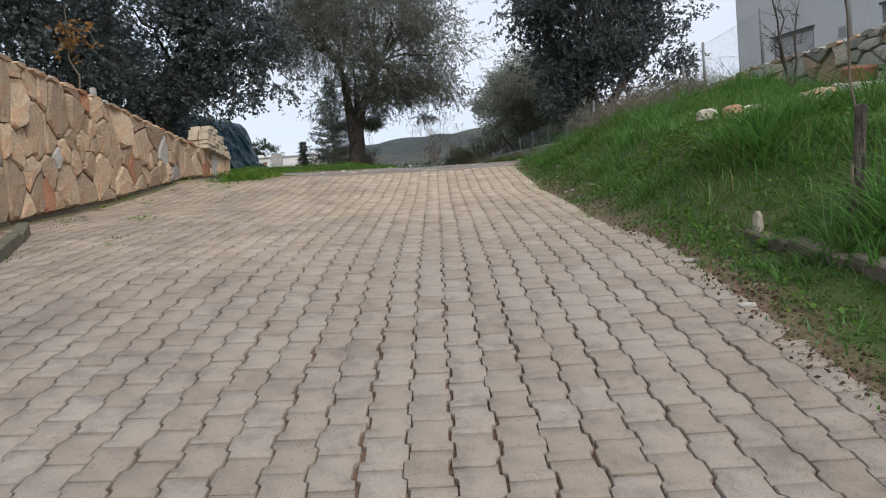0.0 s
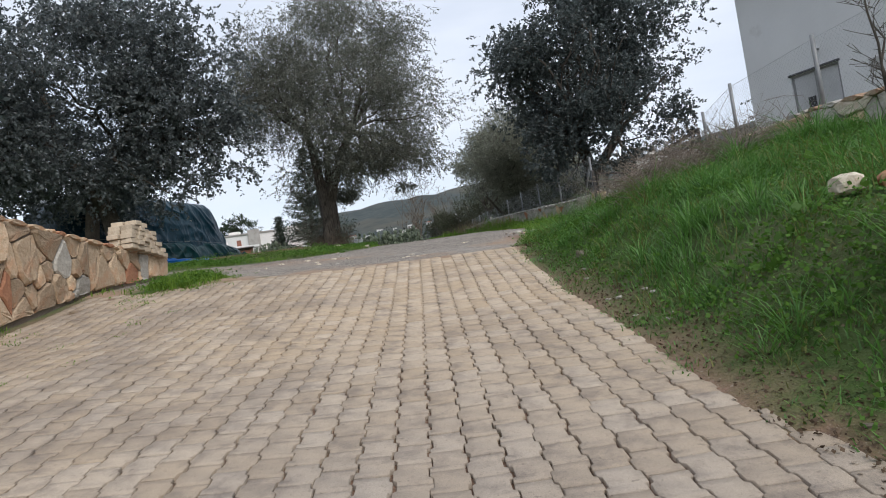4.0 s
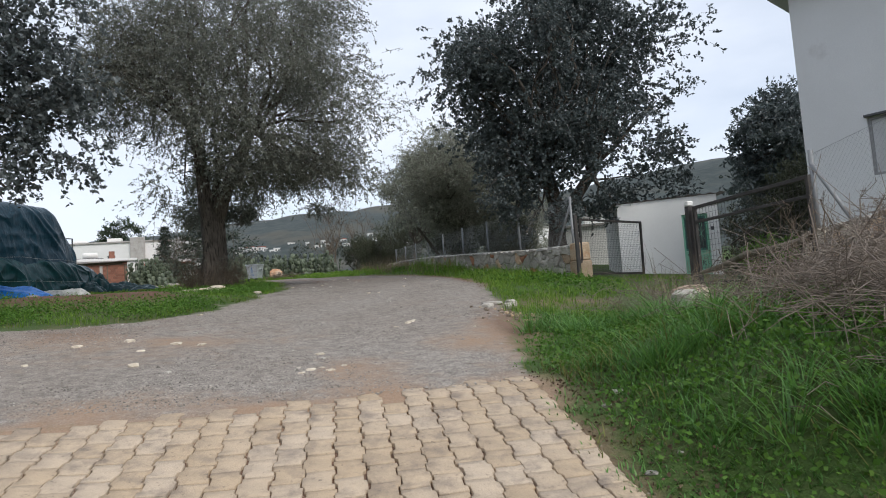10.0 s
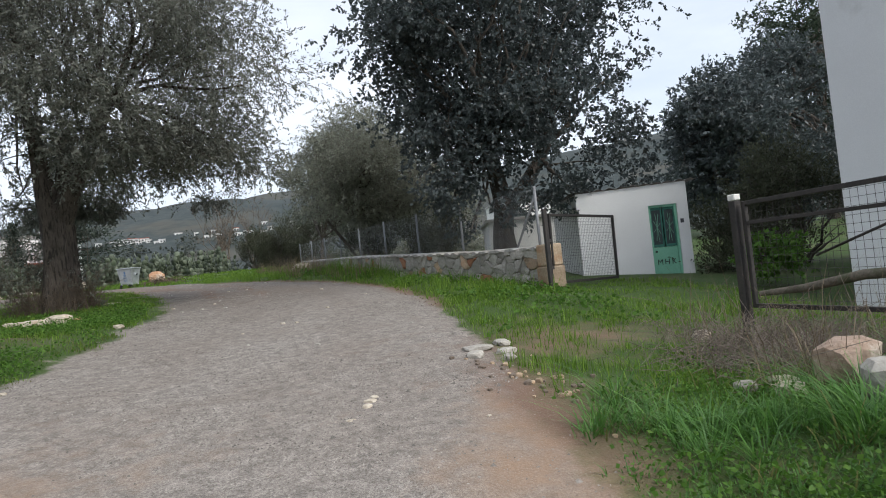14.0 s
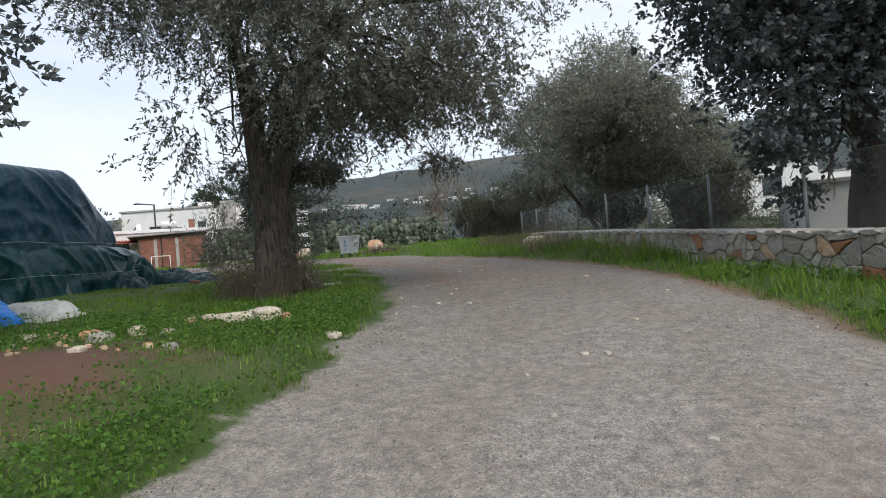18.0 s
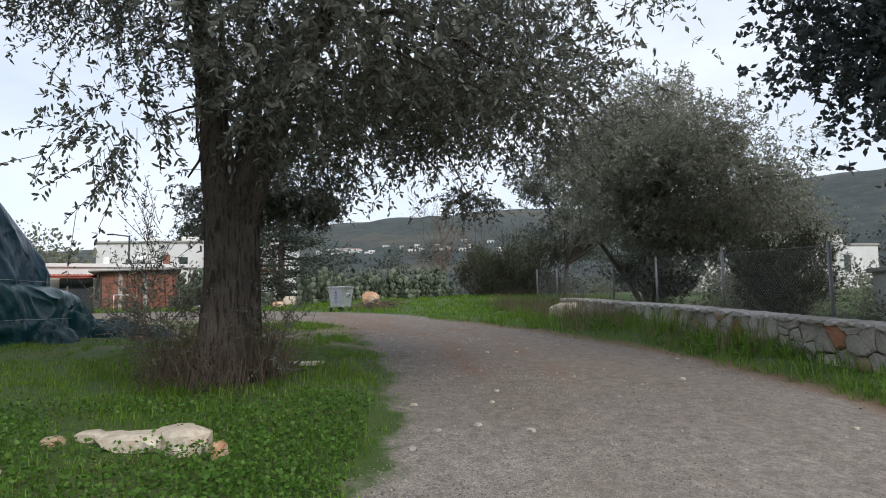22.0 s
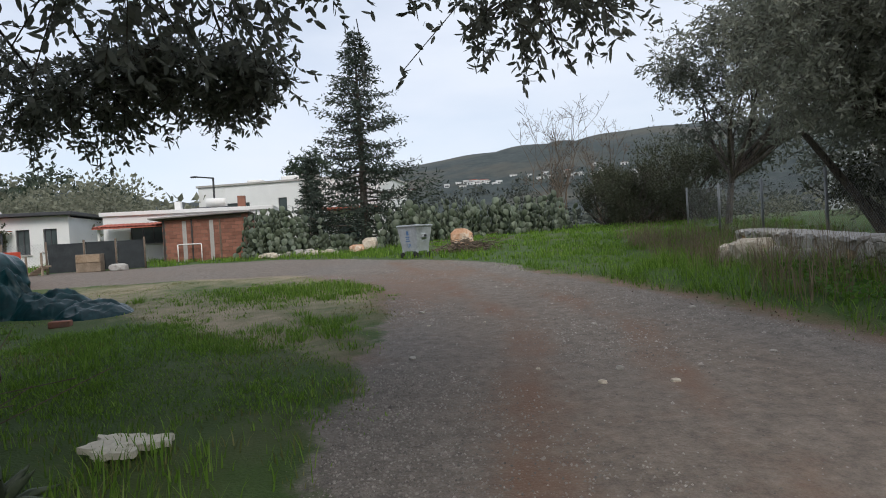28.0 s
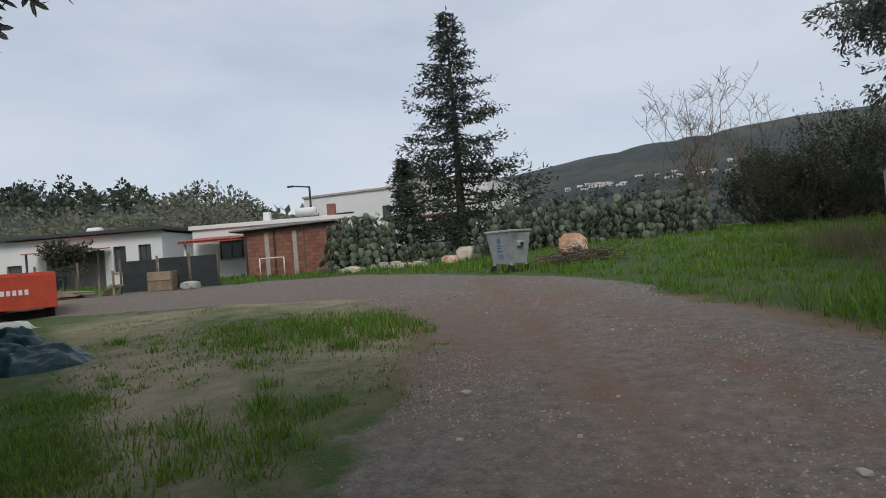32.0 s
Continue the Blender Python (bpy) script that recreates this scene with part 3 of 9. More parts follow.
# ---------------------------------------------------------------- the lie of the land
ROAD_Z = [(-60, -9.0), (-10, -2.3), (0.6, 0.10), (5.17, 1.20), (7.5, 1.58), (10.0, 1.94), (13.2, 2.58), (15.9, 2.86), (18, 3.11), (22.7, 3.56),
          (25, 3.72), (27.8, 3.93), (32.4, 4.20), (39.7, 4.57), (48, 4.80), (60, 5.1), (90, 5.4), (200, 5.0)]
ROAD_R = [(13.2, 1.45), (14.8, 1.70), (16.8, 2.20), (18.0, 2.5), (21.2, 3.05), (23.4, 3.40), (26.2, 3.22), (28.3, 2.65), (29.7, 2.12), (31.0, 1.5), (32.7, 0.75), (34.6, -0.2),
          (36.5, -1.45), (38.5, -2.7), (39.4, -4.3), (41.0, -6.3), (42.6, -9.0), (43.0, -11.5)]
ROAD_L = [(13.2, -5.0), (17.25, -6.5), (17.8, -3.6), (18.5, -2.35), (21.5, -1.70), (24.5, -1.32), (25.7, -1.36), (29.2, -1.85), (31.4, -2.3), (33.2, -2.85), (34.6, -3.5), (36.3, -5.2)]
ELEV = [(-180, 3.0), (-110, 6.0), (-75, 6.3), (-62, 6.4), (-48, 5.5), (-38, 4.6), (-32, 4.2), (-26, 4.8), (-20, 6.0), (-16, 6.3), (-10, 6.9), (0, 7.9), (9, 8.0), (15, 7.9),
        (22, 8.0), (32, 9.2), (40, 9.4), (55, 9.5), (80, 6.0), (130, 3.0), (180, 3.0)]


def interp(table, u):
    t = np.asarray(table, float)
    return np.interp(u, t[:, 0], t[:, 1])


def smooth(u, a, b):
    k = np.clip((u - a) / (b - a), 0, 1)
    return k * k * (3 - 2 * k)


def waves(x, y, s, seed=0.0):
    """Cheap smooth unevenness, about -1 to 1."""
    return (np.sin(x * 1.3 / s + seed + 1.7 * np.sin(y * 0.7 / s + seed)) + np.sin(y * 1.1 / s - seed * 2 + 1.3 * np.sin(x * 0.9 / s)) + np.sin((x + y) * 1.9 / s + seed * 3)) / 3


def ground_z(x, y):
    """The height of the land, for numbers or arrays."""
    x, y = np.asarray(x, float), np.asarray(y, float)
    z = interp(ROAD_Z, y)
    # the ground climbs to the left of the ramp and falls away to its right beyond it
    z = z + np.clip(-x, 0, 14) * 0.04 * (1 - smooth(y, 17, 26))
    z = z - np.clip(x - 2.2, 0, 9) * 0.055 * smooth(y, 14, 17) * (1 - smooth(y, 25, 33))
    # grassy bank beside the ramp
    edge = x - 1.5 - 0.12 * waves(y, y, 0.9, 2.0) - 0.42 * (1 - smooth(y, 4.9, 6.4))
    bank = 0.84 * smooth(edge, -0.05, 1.5) + (0.16 + 0.22 * smooth(y, 7.5, 10)) * smooth(edge, 1.2, 3.8)
    z = z + bank * (1 - smooth(y, 10.0, 15.2)) * smooth(y, -6, 1)
    z = z + 0.16 * smooth(edge, 0.3, 2.5) * smooth(y, 9, 12) * (1 - smooth(y, 13.5, 16.5))
    # verge under the low wall
    road_r = interp(ROAD_R, y)
    verge = smooth(x - road_r, 0.0, 0.9) * smooth(y, 19, 21) * (1 - smooth(y, 33, 37))
    z = z + 0.13 * verge
    # raised field behind the bin, high ground behind the left wall
    z = z + 0.25 * smooth(y + 0.35 * x, 39.5, 46) * smooth(x, -8, -4)
    z = z + 0.9 * smooth(-x, 5.45, 5.75) * smooth(y, -4, 4) * (1 - smooth(y, 13.2, 15.2))
    isl = smooth(interp(ROAD_L, y) - x, 0.0, 0.5) * smooth(y, 18, 19) * (1 - smooth(y, 29.5, 31.5))
    z = z + 0.07 * isl + 0.05 * isl * waves(x, y, 0.8, 1.0)
    dist = np.hypot(x, y)
    z = z + 0.02 * waves(x, y, 0.7) * smooth(dist, 0, 10) * (1 - smooth(dist, 300, 500))
    # hills all round
    az = np.degrees(np.arctan2(x, y - 20))
    rise = np.tan(np.radians(np.interp(az, [a for a, _ in ELEV], [e for _, e in ELEV])))
    left = 1 - smooth(az, -40, -28)
    near, far = 110 + 190 * (1 - left), 240 + 560 * (1 - left)
    d = np.hypot(x, y - 20)
    h = rise * far * smooth(d, near * 0.75, far) * (1 + 0.0 * d)
    h = h * (1 + 0.05 * waves(x, y, 60.0, 4.0) + 0.03 * waves(x, y, 22.0, 9.0))
    return z + h + 0.20 * np.exp(-(((x + 4.7) / 2.1) ** 4) - ((y - 21.2) / 0.95) ** 2)


def gz(x, y):
    return float(ground_z(x, y))


def gravel_cover(x, y):
    """1 where gravel lies: the lane, its fork and the yard."""
    r, l = interp(ROAD_R, y), interp(ROAD_L, y)
    ragged = 0.16 * waves(x, y, 0.35, 3.0) + 0.10 * waves(x, y, 0.14, 5.0)
    lane = smooth(r - x + 0.5 * ragged, -0.30, 0.22) * smooth(x - l + ragged, -0.32, 0.25) * smooth(y, 12.9, 13.2) * (1 - smooth(y, 36.2, 36.5))
    far_edge = np.interp(x, [-40, -17, -12, -9, -6.3, -4.3, -2.7, -1], [37.2, 41.0, 42.3, 42.7, 41.0, 39.4, 38.5, 36.5])
    near_edge = np.interp(x, [-40, -17, -10.9, -8.4, -6.4, -5.2], [33.4, 35.4, 36.6, 36.7, 36.7, 36.3])
    fork = smooth(far_edge - y, -0.15, 0.15) * smooth(y - near_edge, -0.2, 0.2) * (1 - smooth(x, -1.2, -0.9))
    clump = np.exp(-(((x + 3.95) / 0.62) ** 2) - ((y - 13.55) / 0.8) ** 2)
    return np.clip((lane + fork) * (1 - np.clip(1.5 * clump - 0.2, 0, 1)), 0, 1)


def wheel_ruts(x, y):
    """Two bands of churned red earth that swing round the bend."""
    bend_x = -0.82 + 0.007 * (34 - y) ** 2 * np.sign(34 - y) - 0.42 * np.clip(y - 31, 0, 9)
    inner = np.exp(-((x - bend_x) / 0.22) ** 2)
    outer = 0.9 * np.exp(-((x - bend_x - 1.0 - 0.1 * waves(y, y, 0.9, 1.0)) / 0.17) ** 2)
    return 0.9 * np.maximum(inner, outer) * smooth(y, 25, 28) * (0.8 + 0.5 * waves(x, y, 0.4, 2.0)) * (1 - smooth(y, 38, 40))


def soil_cover(x, y):
    """Bare earth: mouth of the ramp, rough yard, dug bed, wheel ruts, worn verge."""
    r = interp(ROAD_R, y)
    mouth = (0.6 + 0.6 * waves(x, y, 0.35, 3.0)) * smooth(y, 12.6, 12.9) * (1 - smooth(y, 13.45, 13.95 + 0.2 * waves(x, x, 0.7, 3.0))) * smooth(1.9 - x, 0, 0.5) * smooth(x, -7.0, -6.0)
    puddle = 0.8 * np.exp(-(((x - 0.15 - 0.25 * (14.1 - y)) / 0.38) ** 2) - ((y - 14.15) / 0.62) ** 2)
    patch = 0.75 * np.exp(-(((x - 1.42) / 0.42) ** 2) - ((y - 15.15) / 0.62) ** 2)
    smear = 0.62 * np.exp(-(((x + 1.9) / 1.0) ** 2) - ((y - 16.3 + 0.2 * (x + 1.9)) / 0.42) ** 2) * (0.8 + 0.4 * waves(x, y, 0.3, 4.0))
    brow = 0.8 * np.exp(-((y - np.interp(x, [-9, -8.4, -6.4, -5.2, -3.5, -2.6], [36.7, 36.7, 36.7, 36.35, 35.4, 34.6])) / 0.28) ** 2) * smooth(x, -9, -8) * (1 - smooth(x, -3.0, -2.4)) * (0.8 + 0.4 * waves(x, y, 0.4, 9.0))
    rightside = 0.9 * np.exp(-(((x - 1.95 - 0.2 * (y - 15.5)) / 0.55) ** 2) - ((y - 15.9) / 1.7) ** 2)
    drive = 0.85 * np.exp(-(((x - 3.7) / 1.7) ** 2) - ((y - 18.3) / 0.95) ** 2) * (0.8 + 0.35 * waves(x, y, 0.6, 2.0))
    bed = (1.0 + 0.25 * waves(x, y, 0.5, 6.0)) * np.exp(-(((x + 4.7) / 1.9) ** 4) - ((y - 21.55 + 0.1 * (x + 4.6)) / 1.45) ** 4)
    bed2 = np.exp(-(((x + 4.1) / 0.9) ** 2) - ((y - 19.9) / 0.33) ** 2)
    yard = 0.88 * smooth(x + 1.5 * (y - 29.8), -3.0, -2.2) * smooth(y, 28.9, 29.5) * (1 - smooth(y, 36.2, 36.9)) * smooth(-1.6 - x, 0, 0.6) * smooth(x, -12.0, -10.5) * (0.62 + 0.38 * waves(x, y, 1.1, 6.0))
    rut = wheel_ruts(x, y)
    lip = (0.85 + 0.25 * waves(y, y, 0.7, 3.0)) * np.exp(-(((x - r - 0.10) / 0.20) ** 2)) * smooth(y, 20, 22) * (1 - smooth(y, 35, 37))
    lot = 0.74 * np.exp(-(((x + 3.6) / 2.2) ** 2) - ((y - 16.7) / 1.3) ** 2) * (0.75 + 0.5 * waves(x, y, 0.6, 7.0))
    brink = 0.85 * np.exp(-(((x - 1.68) / 0.16) ** 2)) * (1 - smooth(y, 13, 14)) * (0.75 + 0.45 * waves(x, y, 0.5, 4.0)) * (1 - 0.6 * smooth(y, 9.5, 11.5))
    edge = 0.8 * np.exp(-(((x + 4.9) / 0.4) ** 2)) * (1 - smooth(y, 13, 15)) * smooth(y, -5, 0)
    return np.clip(np.maximum.reduce([lot, puddle, patch, smear, brow, mouth, rightside, drive, bed, bed2, yard, rut, lip, edge, brink]), 0, 1)


def worn_cover(x, y):
    """Where the lane's gravel is pressed into brown earth: its far half and the wheel tracks."""
    mid = 0.5 * (interp(ROAD_L, y) + interp(ROAD_R, y))
    track = np.exp(-(((np.abs(x - mid) - 0.95) / 0.38) ** 2))
    grey = np.clip(1 - 0.85 * np.exp(-(((x - interp(ROAD_L, y)) / 0.7) ** 2)) - 0.65 * smooth(x, mid + 0.7, mid + 1.3), 0, 1)
    return np.clip(smooth(y, 23, 28.5) * (0.72 + 0.28 * waves(x, y, 0.9, 4.0)) * grey + 0.25 * track * smooth(y, 14, 18), 0, 1)


def dry_cover(x, y):
    """The sun-bleached earth of the rough yard beside the lane."""
    return smooth(y, 28.6, 30.2) * (1 - smooth(y, 36.6, 37.2)) * smooth(interp(ROAD_L, y) - x, -0.1, 0.6)


def paved(x, y):
    end = 13.15 + 0.12 * np.clip(x + 1.2, -4, 3)
    return (y < end) & (y > -4) & (x < np.interp(y, [3, 6.0, 7.0, 14], [1.62, 1.59, 1.5, 1.46]) + 0.05 * waves(y, y, 0.5, 5.0)) & (x > -5.15)


# ---------------------------------------------------------------- ground, one sheet to the horizon
def spread(lo, hi, step, far, grow=1.25):
    core = np.arange(lo, hi + step / 2, step)
    tail, d, p = [], step, hi
    while p < far:
        d *= grow
        p += d
        tail.append(p)
    head, d, p = [], step, lo
    while p > -far:
        d *= grow
        p -= d
        head.append(p)
    return np.concatenate([head[::-1], core, tail])


GX, GY = spread(-14.0, 8.0, 0.2, 2500, 1.12), spread(-3.0, 46.0, 0.2, 2500, 1.09)
gxx, gyy = np.meshgrid(GX, GY, indexing="xy")
g_inner = paved(gxx, gyy + 0.3) & paved(gxx + 0.25, gyy) & paved(gxx, gyy)
gzz = ground_z(gxx, gyy) - np.where(g_inner, 0.030, np.where(paved(gxx, gyy), 0.022, 0.0))
g_r, g_c = len(GY), len(GX)
gi, gj = np.meshgrid(np.arange(g_r - 1), np.arange(g_c - 1), indexing="ij")
g_faces = np.stack([gi * g_c + gj, gi * g_c + gj + 1, (gi + 1) * g_c + gj + 1, (gi + 1) * g_c + gj], -1).reshape(-1, 4)
ground = new("ground", mesh_np("ground", np.stack([gxx, gyy, gzz], -1).reshape(-1, 3), g_faces, (M_GROUND,), True))
tagged(ground, "grassy land with a grey gravel lane, red earth and wooded hills", "ground", kind="structure")
for cover_name, values in (("gravel", gravel_cover(gxx, gyy)), ("soil", np.where(paved(gxx, gyy), 0.9, soil_cover(gxx, gyy))), ("hill", smooth(np.hypot(gxx, gyy - 20), 70, 130)), ("worn", worn_cover(gxx, gyy)), ("canopy_shade", smooth(gyy, 22.5, 28.0)), ("dug", np.maximum(np.exp(-(((gxx + 4.7) / 2.4) ** 4) - ((gyy - 21.5) / 2.5) ** 4), np.clip(0.28 * wheel_ruts(gxx, gyy), 0, 1))), ("clay", smooth(gyy, 12.4, 12.8) * (1 - smooth(gyy, 16.2, 17.6)) * smooth(gxx, -6.5, -5.5) * smooth(2.0 - gxx, 0.0, 0.3)), ("dry", dry_cover(gxx, gyy))):
    layer = ground.data.attributes.new(cover_name, "FLOAT", "POINT")
    layer.data.foreach_set("value", np.ascontiguousarray(values.ravel(), dtype=np.float32))

# ---------------------------------------------------------------- masonry


def clip_cell(poly, px, py, nx, ny):
    """The part of a polygon where (p - (px, py)) . (nx, ny) <= 0."""
    out = []
    for k, a in enumerate(poly):
        b = poly[(k + 1) % len(poly)]
        da, db = (a[0] - px) * nx + (a[1] - py) * ny, (b[0] - px) * nx + (b[1] - py) * ny
        if da <= 0:
            out.append(a)
        if da * db < 0:
            s = da / (da - db)
            out.append((a[0] + s * (b[0] - a[0]), a[1] + s * (b[1] - a[1])))
    return out


def cells(w, h, n, rnd, stretch=1.0, mixed=0.0):
    """Irregular cells that fill a rectangle w by h; mixed sets large stones among small fillers."""
    pts = []
    tries = 0
    gap = 0.72 * math.sqrt(w * h / n)
    while len(pts) < n and tries < 6000:
        tries += 1
        big = rnd.random() < 0.62 - 0.5 * len(pts) / n
        r = gap * (1 + mixed * (rnd.uniform(0.25, 0.75) if big else -rnd.uniform(0.3, 0.62))) * 0.5
        p = (rnd.uniform(0, w), rnd.uniform(0, h), r)
        if all((p[0] - q[0]) ** 2 + ((p[1] - q[1]) / stretch) ** 2 > ((r + q[2]) * rnd.uniform(0.75, 1.05)) ** 2 for q in pts):
            pts.append(p)
    out = []
    for i, p in enumerate(pts):
        poly = [(0, 0), (w, 0), (w, h), (0, h)]
        for j, q in enumerate(pts):
            if i != j and abs(q[0] - p[0]) < 6 * gap:
                dx, dy = q[0] - p[0], (q[1] - p[1]) / stretch
                d2 = dx * dx + dy * dy + 1e-9
                s = 0.5 + (p[2] ** 2 - q[2] ** 2) / (2 * d2)
                s = min(0.92, max(0.08, s))
                poly = clip_cell(poly, p[0] + s * dx, p[1] + s * dy * stretch, dx, dy / stretch)
                if len(poly) < 3:
                    break
        if len(poly) >= 3:
            out.append(poly)
    return out


def stone_mesh(poly, joint, proud, rnd, mat):
    """One facing stone in its own plane: u right, v up, out of the wall along -y. Returns mesh and centre."""
    cx, cy = sum(p[0] for p in poly) / len(poly), sum(p[1] for p in poly) / len(poly)
    ring = []
    for x, y in poly:
        d = math.hypot(x - cx, y - cy) + 1e-6
        s = max(0.3, 1 - joint / d)
        ring.append(((x - cx) * s, (y - cy) * s))
    # soften the corners
    soft = []
    for k, a in enumerate(ring):
        b = ring[(k + 1) % len(ring)]
        e = min(0.012, 0.1 * math.hypot(b[0] - a[0], b[1] - a[1]))
        for u in (0.13, 0.5, 0.87):
            soft.append((a[0] + u * (b[0] - a[0]) + rnd.uniform(-e, e), a[1] + u * (b[1] - a[1]) + rnd.uniform(-e, e)))
    n = len(soft)
    tx, ty = rnd.uniform(-0.12, 0.12), rnd.uniform(-0.12, 0.12)
    verts = [(x, 0.03, y) for x, y in soft]
    verts += [(x * 0.985, -proud * 0.6, y * 0.985) for x, y in soft]
    verts += [(x * 0.86, -proud + tx * x + ty * y + rnd.uniform(-0.009, 0.009), y * 0.86) for x, y in soft]
    verts.append((0, -proud * 1.12, 0))
    me = bpy.data.meshes.new("stone")
    faces = [(k, (k + 1) % n, n + (k + 1) % n, n + k) for k in range(n)]
    faces += [(n + k, n + (k + 1) % n, 2 * n + (k + 1) % n, 2 * n + k) for k in range(n)]
    faces += [(2 * n + k, 2 * n + (k + 1) % n, 3 * n) for k in range(n)]
    me.from_pydata(verts, [], faces)
    me.materials.append(mat)
    return me, cx, cy


def stone_wall(name, line, low, high, thick, count, mats, label, seed, proud=0.035, joint=0.014, stretch=1.0, cap=True, ends=True, mixed=0.0, cap_mats=None):
    """A rubble wall along a line of (x, y); low and high give its foot and top at each point. The face looks to the line's right hand, as
    walked from first to last point; each stone is a piece of its own."""
    rnd = random.Random(seed)
    wall = thing(name, (line[0][0], line[0][1], low[0]), label, "stone wall", kind="structure")
    bm = bmesh.new()
    seg = []
    for k in range(len(line) - 1):
        a, b = Vector((*line[k], 0)), Vector((*line[k + 1], 0))
        d = (b - a).normalized()
        out = Vector((d.y, -d.x, 0))
        seg.append((a, b, d, out))
    # core, one closed prism per stretch
    for k, (a, b, d, out) in enumerate(seg):
        c = [a + out * -0.005, b + out * -0.005, b - out * thick, a - out * thick]
        lo, hi = (low[k], low[k + 1], low[k + 1], low[k]), (high[k], high[k + 1], high[k + 1], high[k])
        vs = [bm.verts.new((p.x, p.y, z - 0.25)) for p, z in zip(c, lo)] + [bm.verts.new((p.x, p.y, z - 0.015)) for p, z in zip(c, hi)]
        for q in ((3, 2, 1, 0), (4, 5, 6, 7), (0, 1, 5, 4), (1, 2, 6, 5), (2, 3, 7, 6), (3, 0, 4, 7)):
            bm.faces.new([vs[i] for i in q])
    bmesh.ops.recalc_face_normals(bm, faces=bm.faces)
    part("mortar", bm, M_MORTAR, wall)
    area = [((b - a).length * ((high[k] + high[k + 1] - low[k] - low[k + 1]) / 2)) for k, (a, b, d, out) in enumerate(seg)]
    for k, (a, b, d, out) in enumerate(seg):
        ln, h = (b - a).length, max(high[k] - low[k], high[k + 1] - low[k + 1])
        for poly in cells(ln, h, max(3, int(count * area[k] / sum(area))), rnd, stretch, mixed):
            def lift(u, v):
                s = u / ln
                lo, hi = low[k] + s * (low[k + 1] - low[k]), high[k] + s * (high[k + 1] - high[k])
                return lo + v / h * (hi - lo)
            flat = [(u, lift(u, v)) for u, v in poly]
            me, cx, cz = stone_mesh(flat, joint, proud * rnd.uniform(0.6, 1.4), rnd, rnd.choice(mats))
            p = a + d * cx
            ob = new("stone", me)
            ob.parent = wall
            ob.matrix_parent_inverse = wall.matrix_basis.inverted()
            ob.matrix_basis = Matrix(((d.x, -out.x, 0, p.x), (d.y, -out.y, 0, p.y), (0, 0, 1, cz), (0, 0, 0, 1)))
        if cap:
            u = 0.0
            while u < ln - 0.08:
                w = min(rnd.uniform(0.22, 0.5), ln - u)
                s = (u + w / 2) / ln
                top = high[k] + s * (high[k + 1] - high[k])
                bmc = rock_bm((w * 0.66, thick * 0.72 + 0.05, 0.06), rnd.uniform(0, 50), 0.12, levels=2)
                st = part("capstone", bmc, rnd.choice(cap_mats or mats), wall)
                p = a + d * (u + w / 2) - out * (thick / 2 - 0.01)
                st.matrix_basis = Matrix.Translation((p.x, p.y, top + 0.005)) @ Matrix.Rotation(math.atan2(d.y, d.x), 4, "Z") @ Matrix.Rotation(math.atan2(high[k] - high[k + 1], ln), 4, "Y")
                u += w
    if ends:
        for (a, b, d, out), p, lo, hi, sg in ((seg[0], seg[0][0], low[0], high[0], -1), (seg[-1], seg[-1][1], low[-1], high[-1], 1)):
            for poly in cells(thick, hi - lo, max(3, int((hi - lo) * thick * 16)), rnd, 0.8):
                me, cx, cz = stone_mesh(poly, joint, proud, rnd, rnd.choice(mats))
                n = d * sg
                q = p - out * cx if sg > 0 else p - out * (thick - cx)
                ax = -out * sg if sg > 0 else out
                ax = Vector((-n.y, n.x, 0))
                ob = new("stone", me)
                ob.parent = wall
                ob.matrix_parent_inverse = wall.matrix_basis.inverted()
                ob.matrix_basis = Matrix(((ax.x, -n.x, 0, q.x), (ax.y, -n.y, 0, q.y), (0, 0, 1, lo + cz), (0, 0, 0, 1)))
    return wall


# wall of warm flagstones beside the ramp: its face looks to the ramp
WALL_Y = [3.0, 5.6, 8.0, 10.5, 13.0, 14.6, 15.6]
WALL_X = [-5.25, -5.27, -5.30, -5.30, -5.28, -5.22, -5.15]
WALL_TOP = [3.75, 3.95, 3.93, 3.82, 3.62, 3.50, 3.42]
wall_low = [gz(-5.1, y) + 0.06 for y in WALL_Y]
stone_wall("wall_west", list(zip(WALL_X, WALL_Y)), wall_low, WALL_TOP, 0.42, 190, [M_WARM] * 14 + [M_GREYSTONE] * 2 + [M_REDSTONE],
           "retaining wall of warm tan flagstones beside the paved ramp", 3, 0.05, 0.009, 1.7, mixed=1.0)

# low wall of grey stones along the lane, under the wire fence
LOW_WALL = [(5.55, 22.35), (5.05, 24.1), (4.45, 25.9), (3.95, 28.0), (3.45, 30.4), (3.05, 32.6), (2.8, 34.6), (2.62, 36.2)]
low_foot = [gz(x - 0.15, y) - 0.05 for x, y in LOW_WALL]
low_top = [4.22, 4.27, 4.38, 4.50, 4.64, 4.72, 4.80, 4.84]
stone_wall("wall_east", LOW_WALL[::-1], low_foot[::-1], low_top[::-1], 0.40, 170, [M_GREYSTONE] * 15 + [M_WARM] * 2 + [M_REDSTONE],
           "low grey rubble wall along the gravel lane", 5, 0.045, 0.008, 0.9, mixed=0.8, cap_mats=[M_SLAB, M_SLAB, M_GREYSTONE])

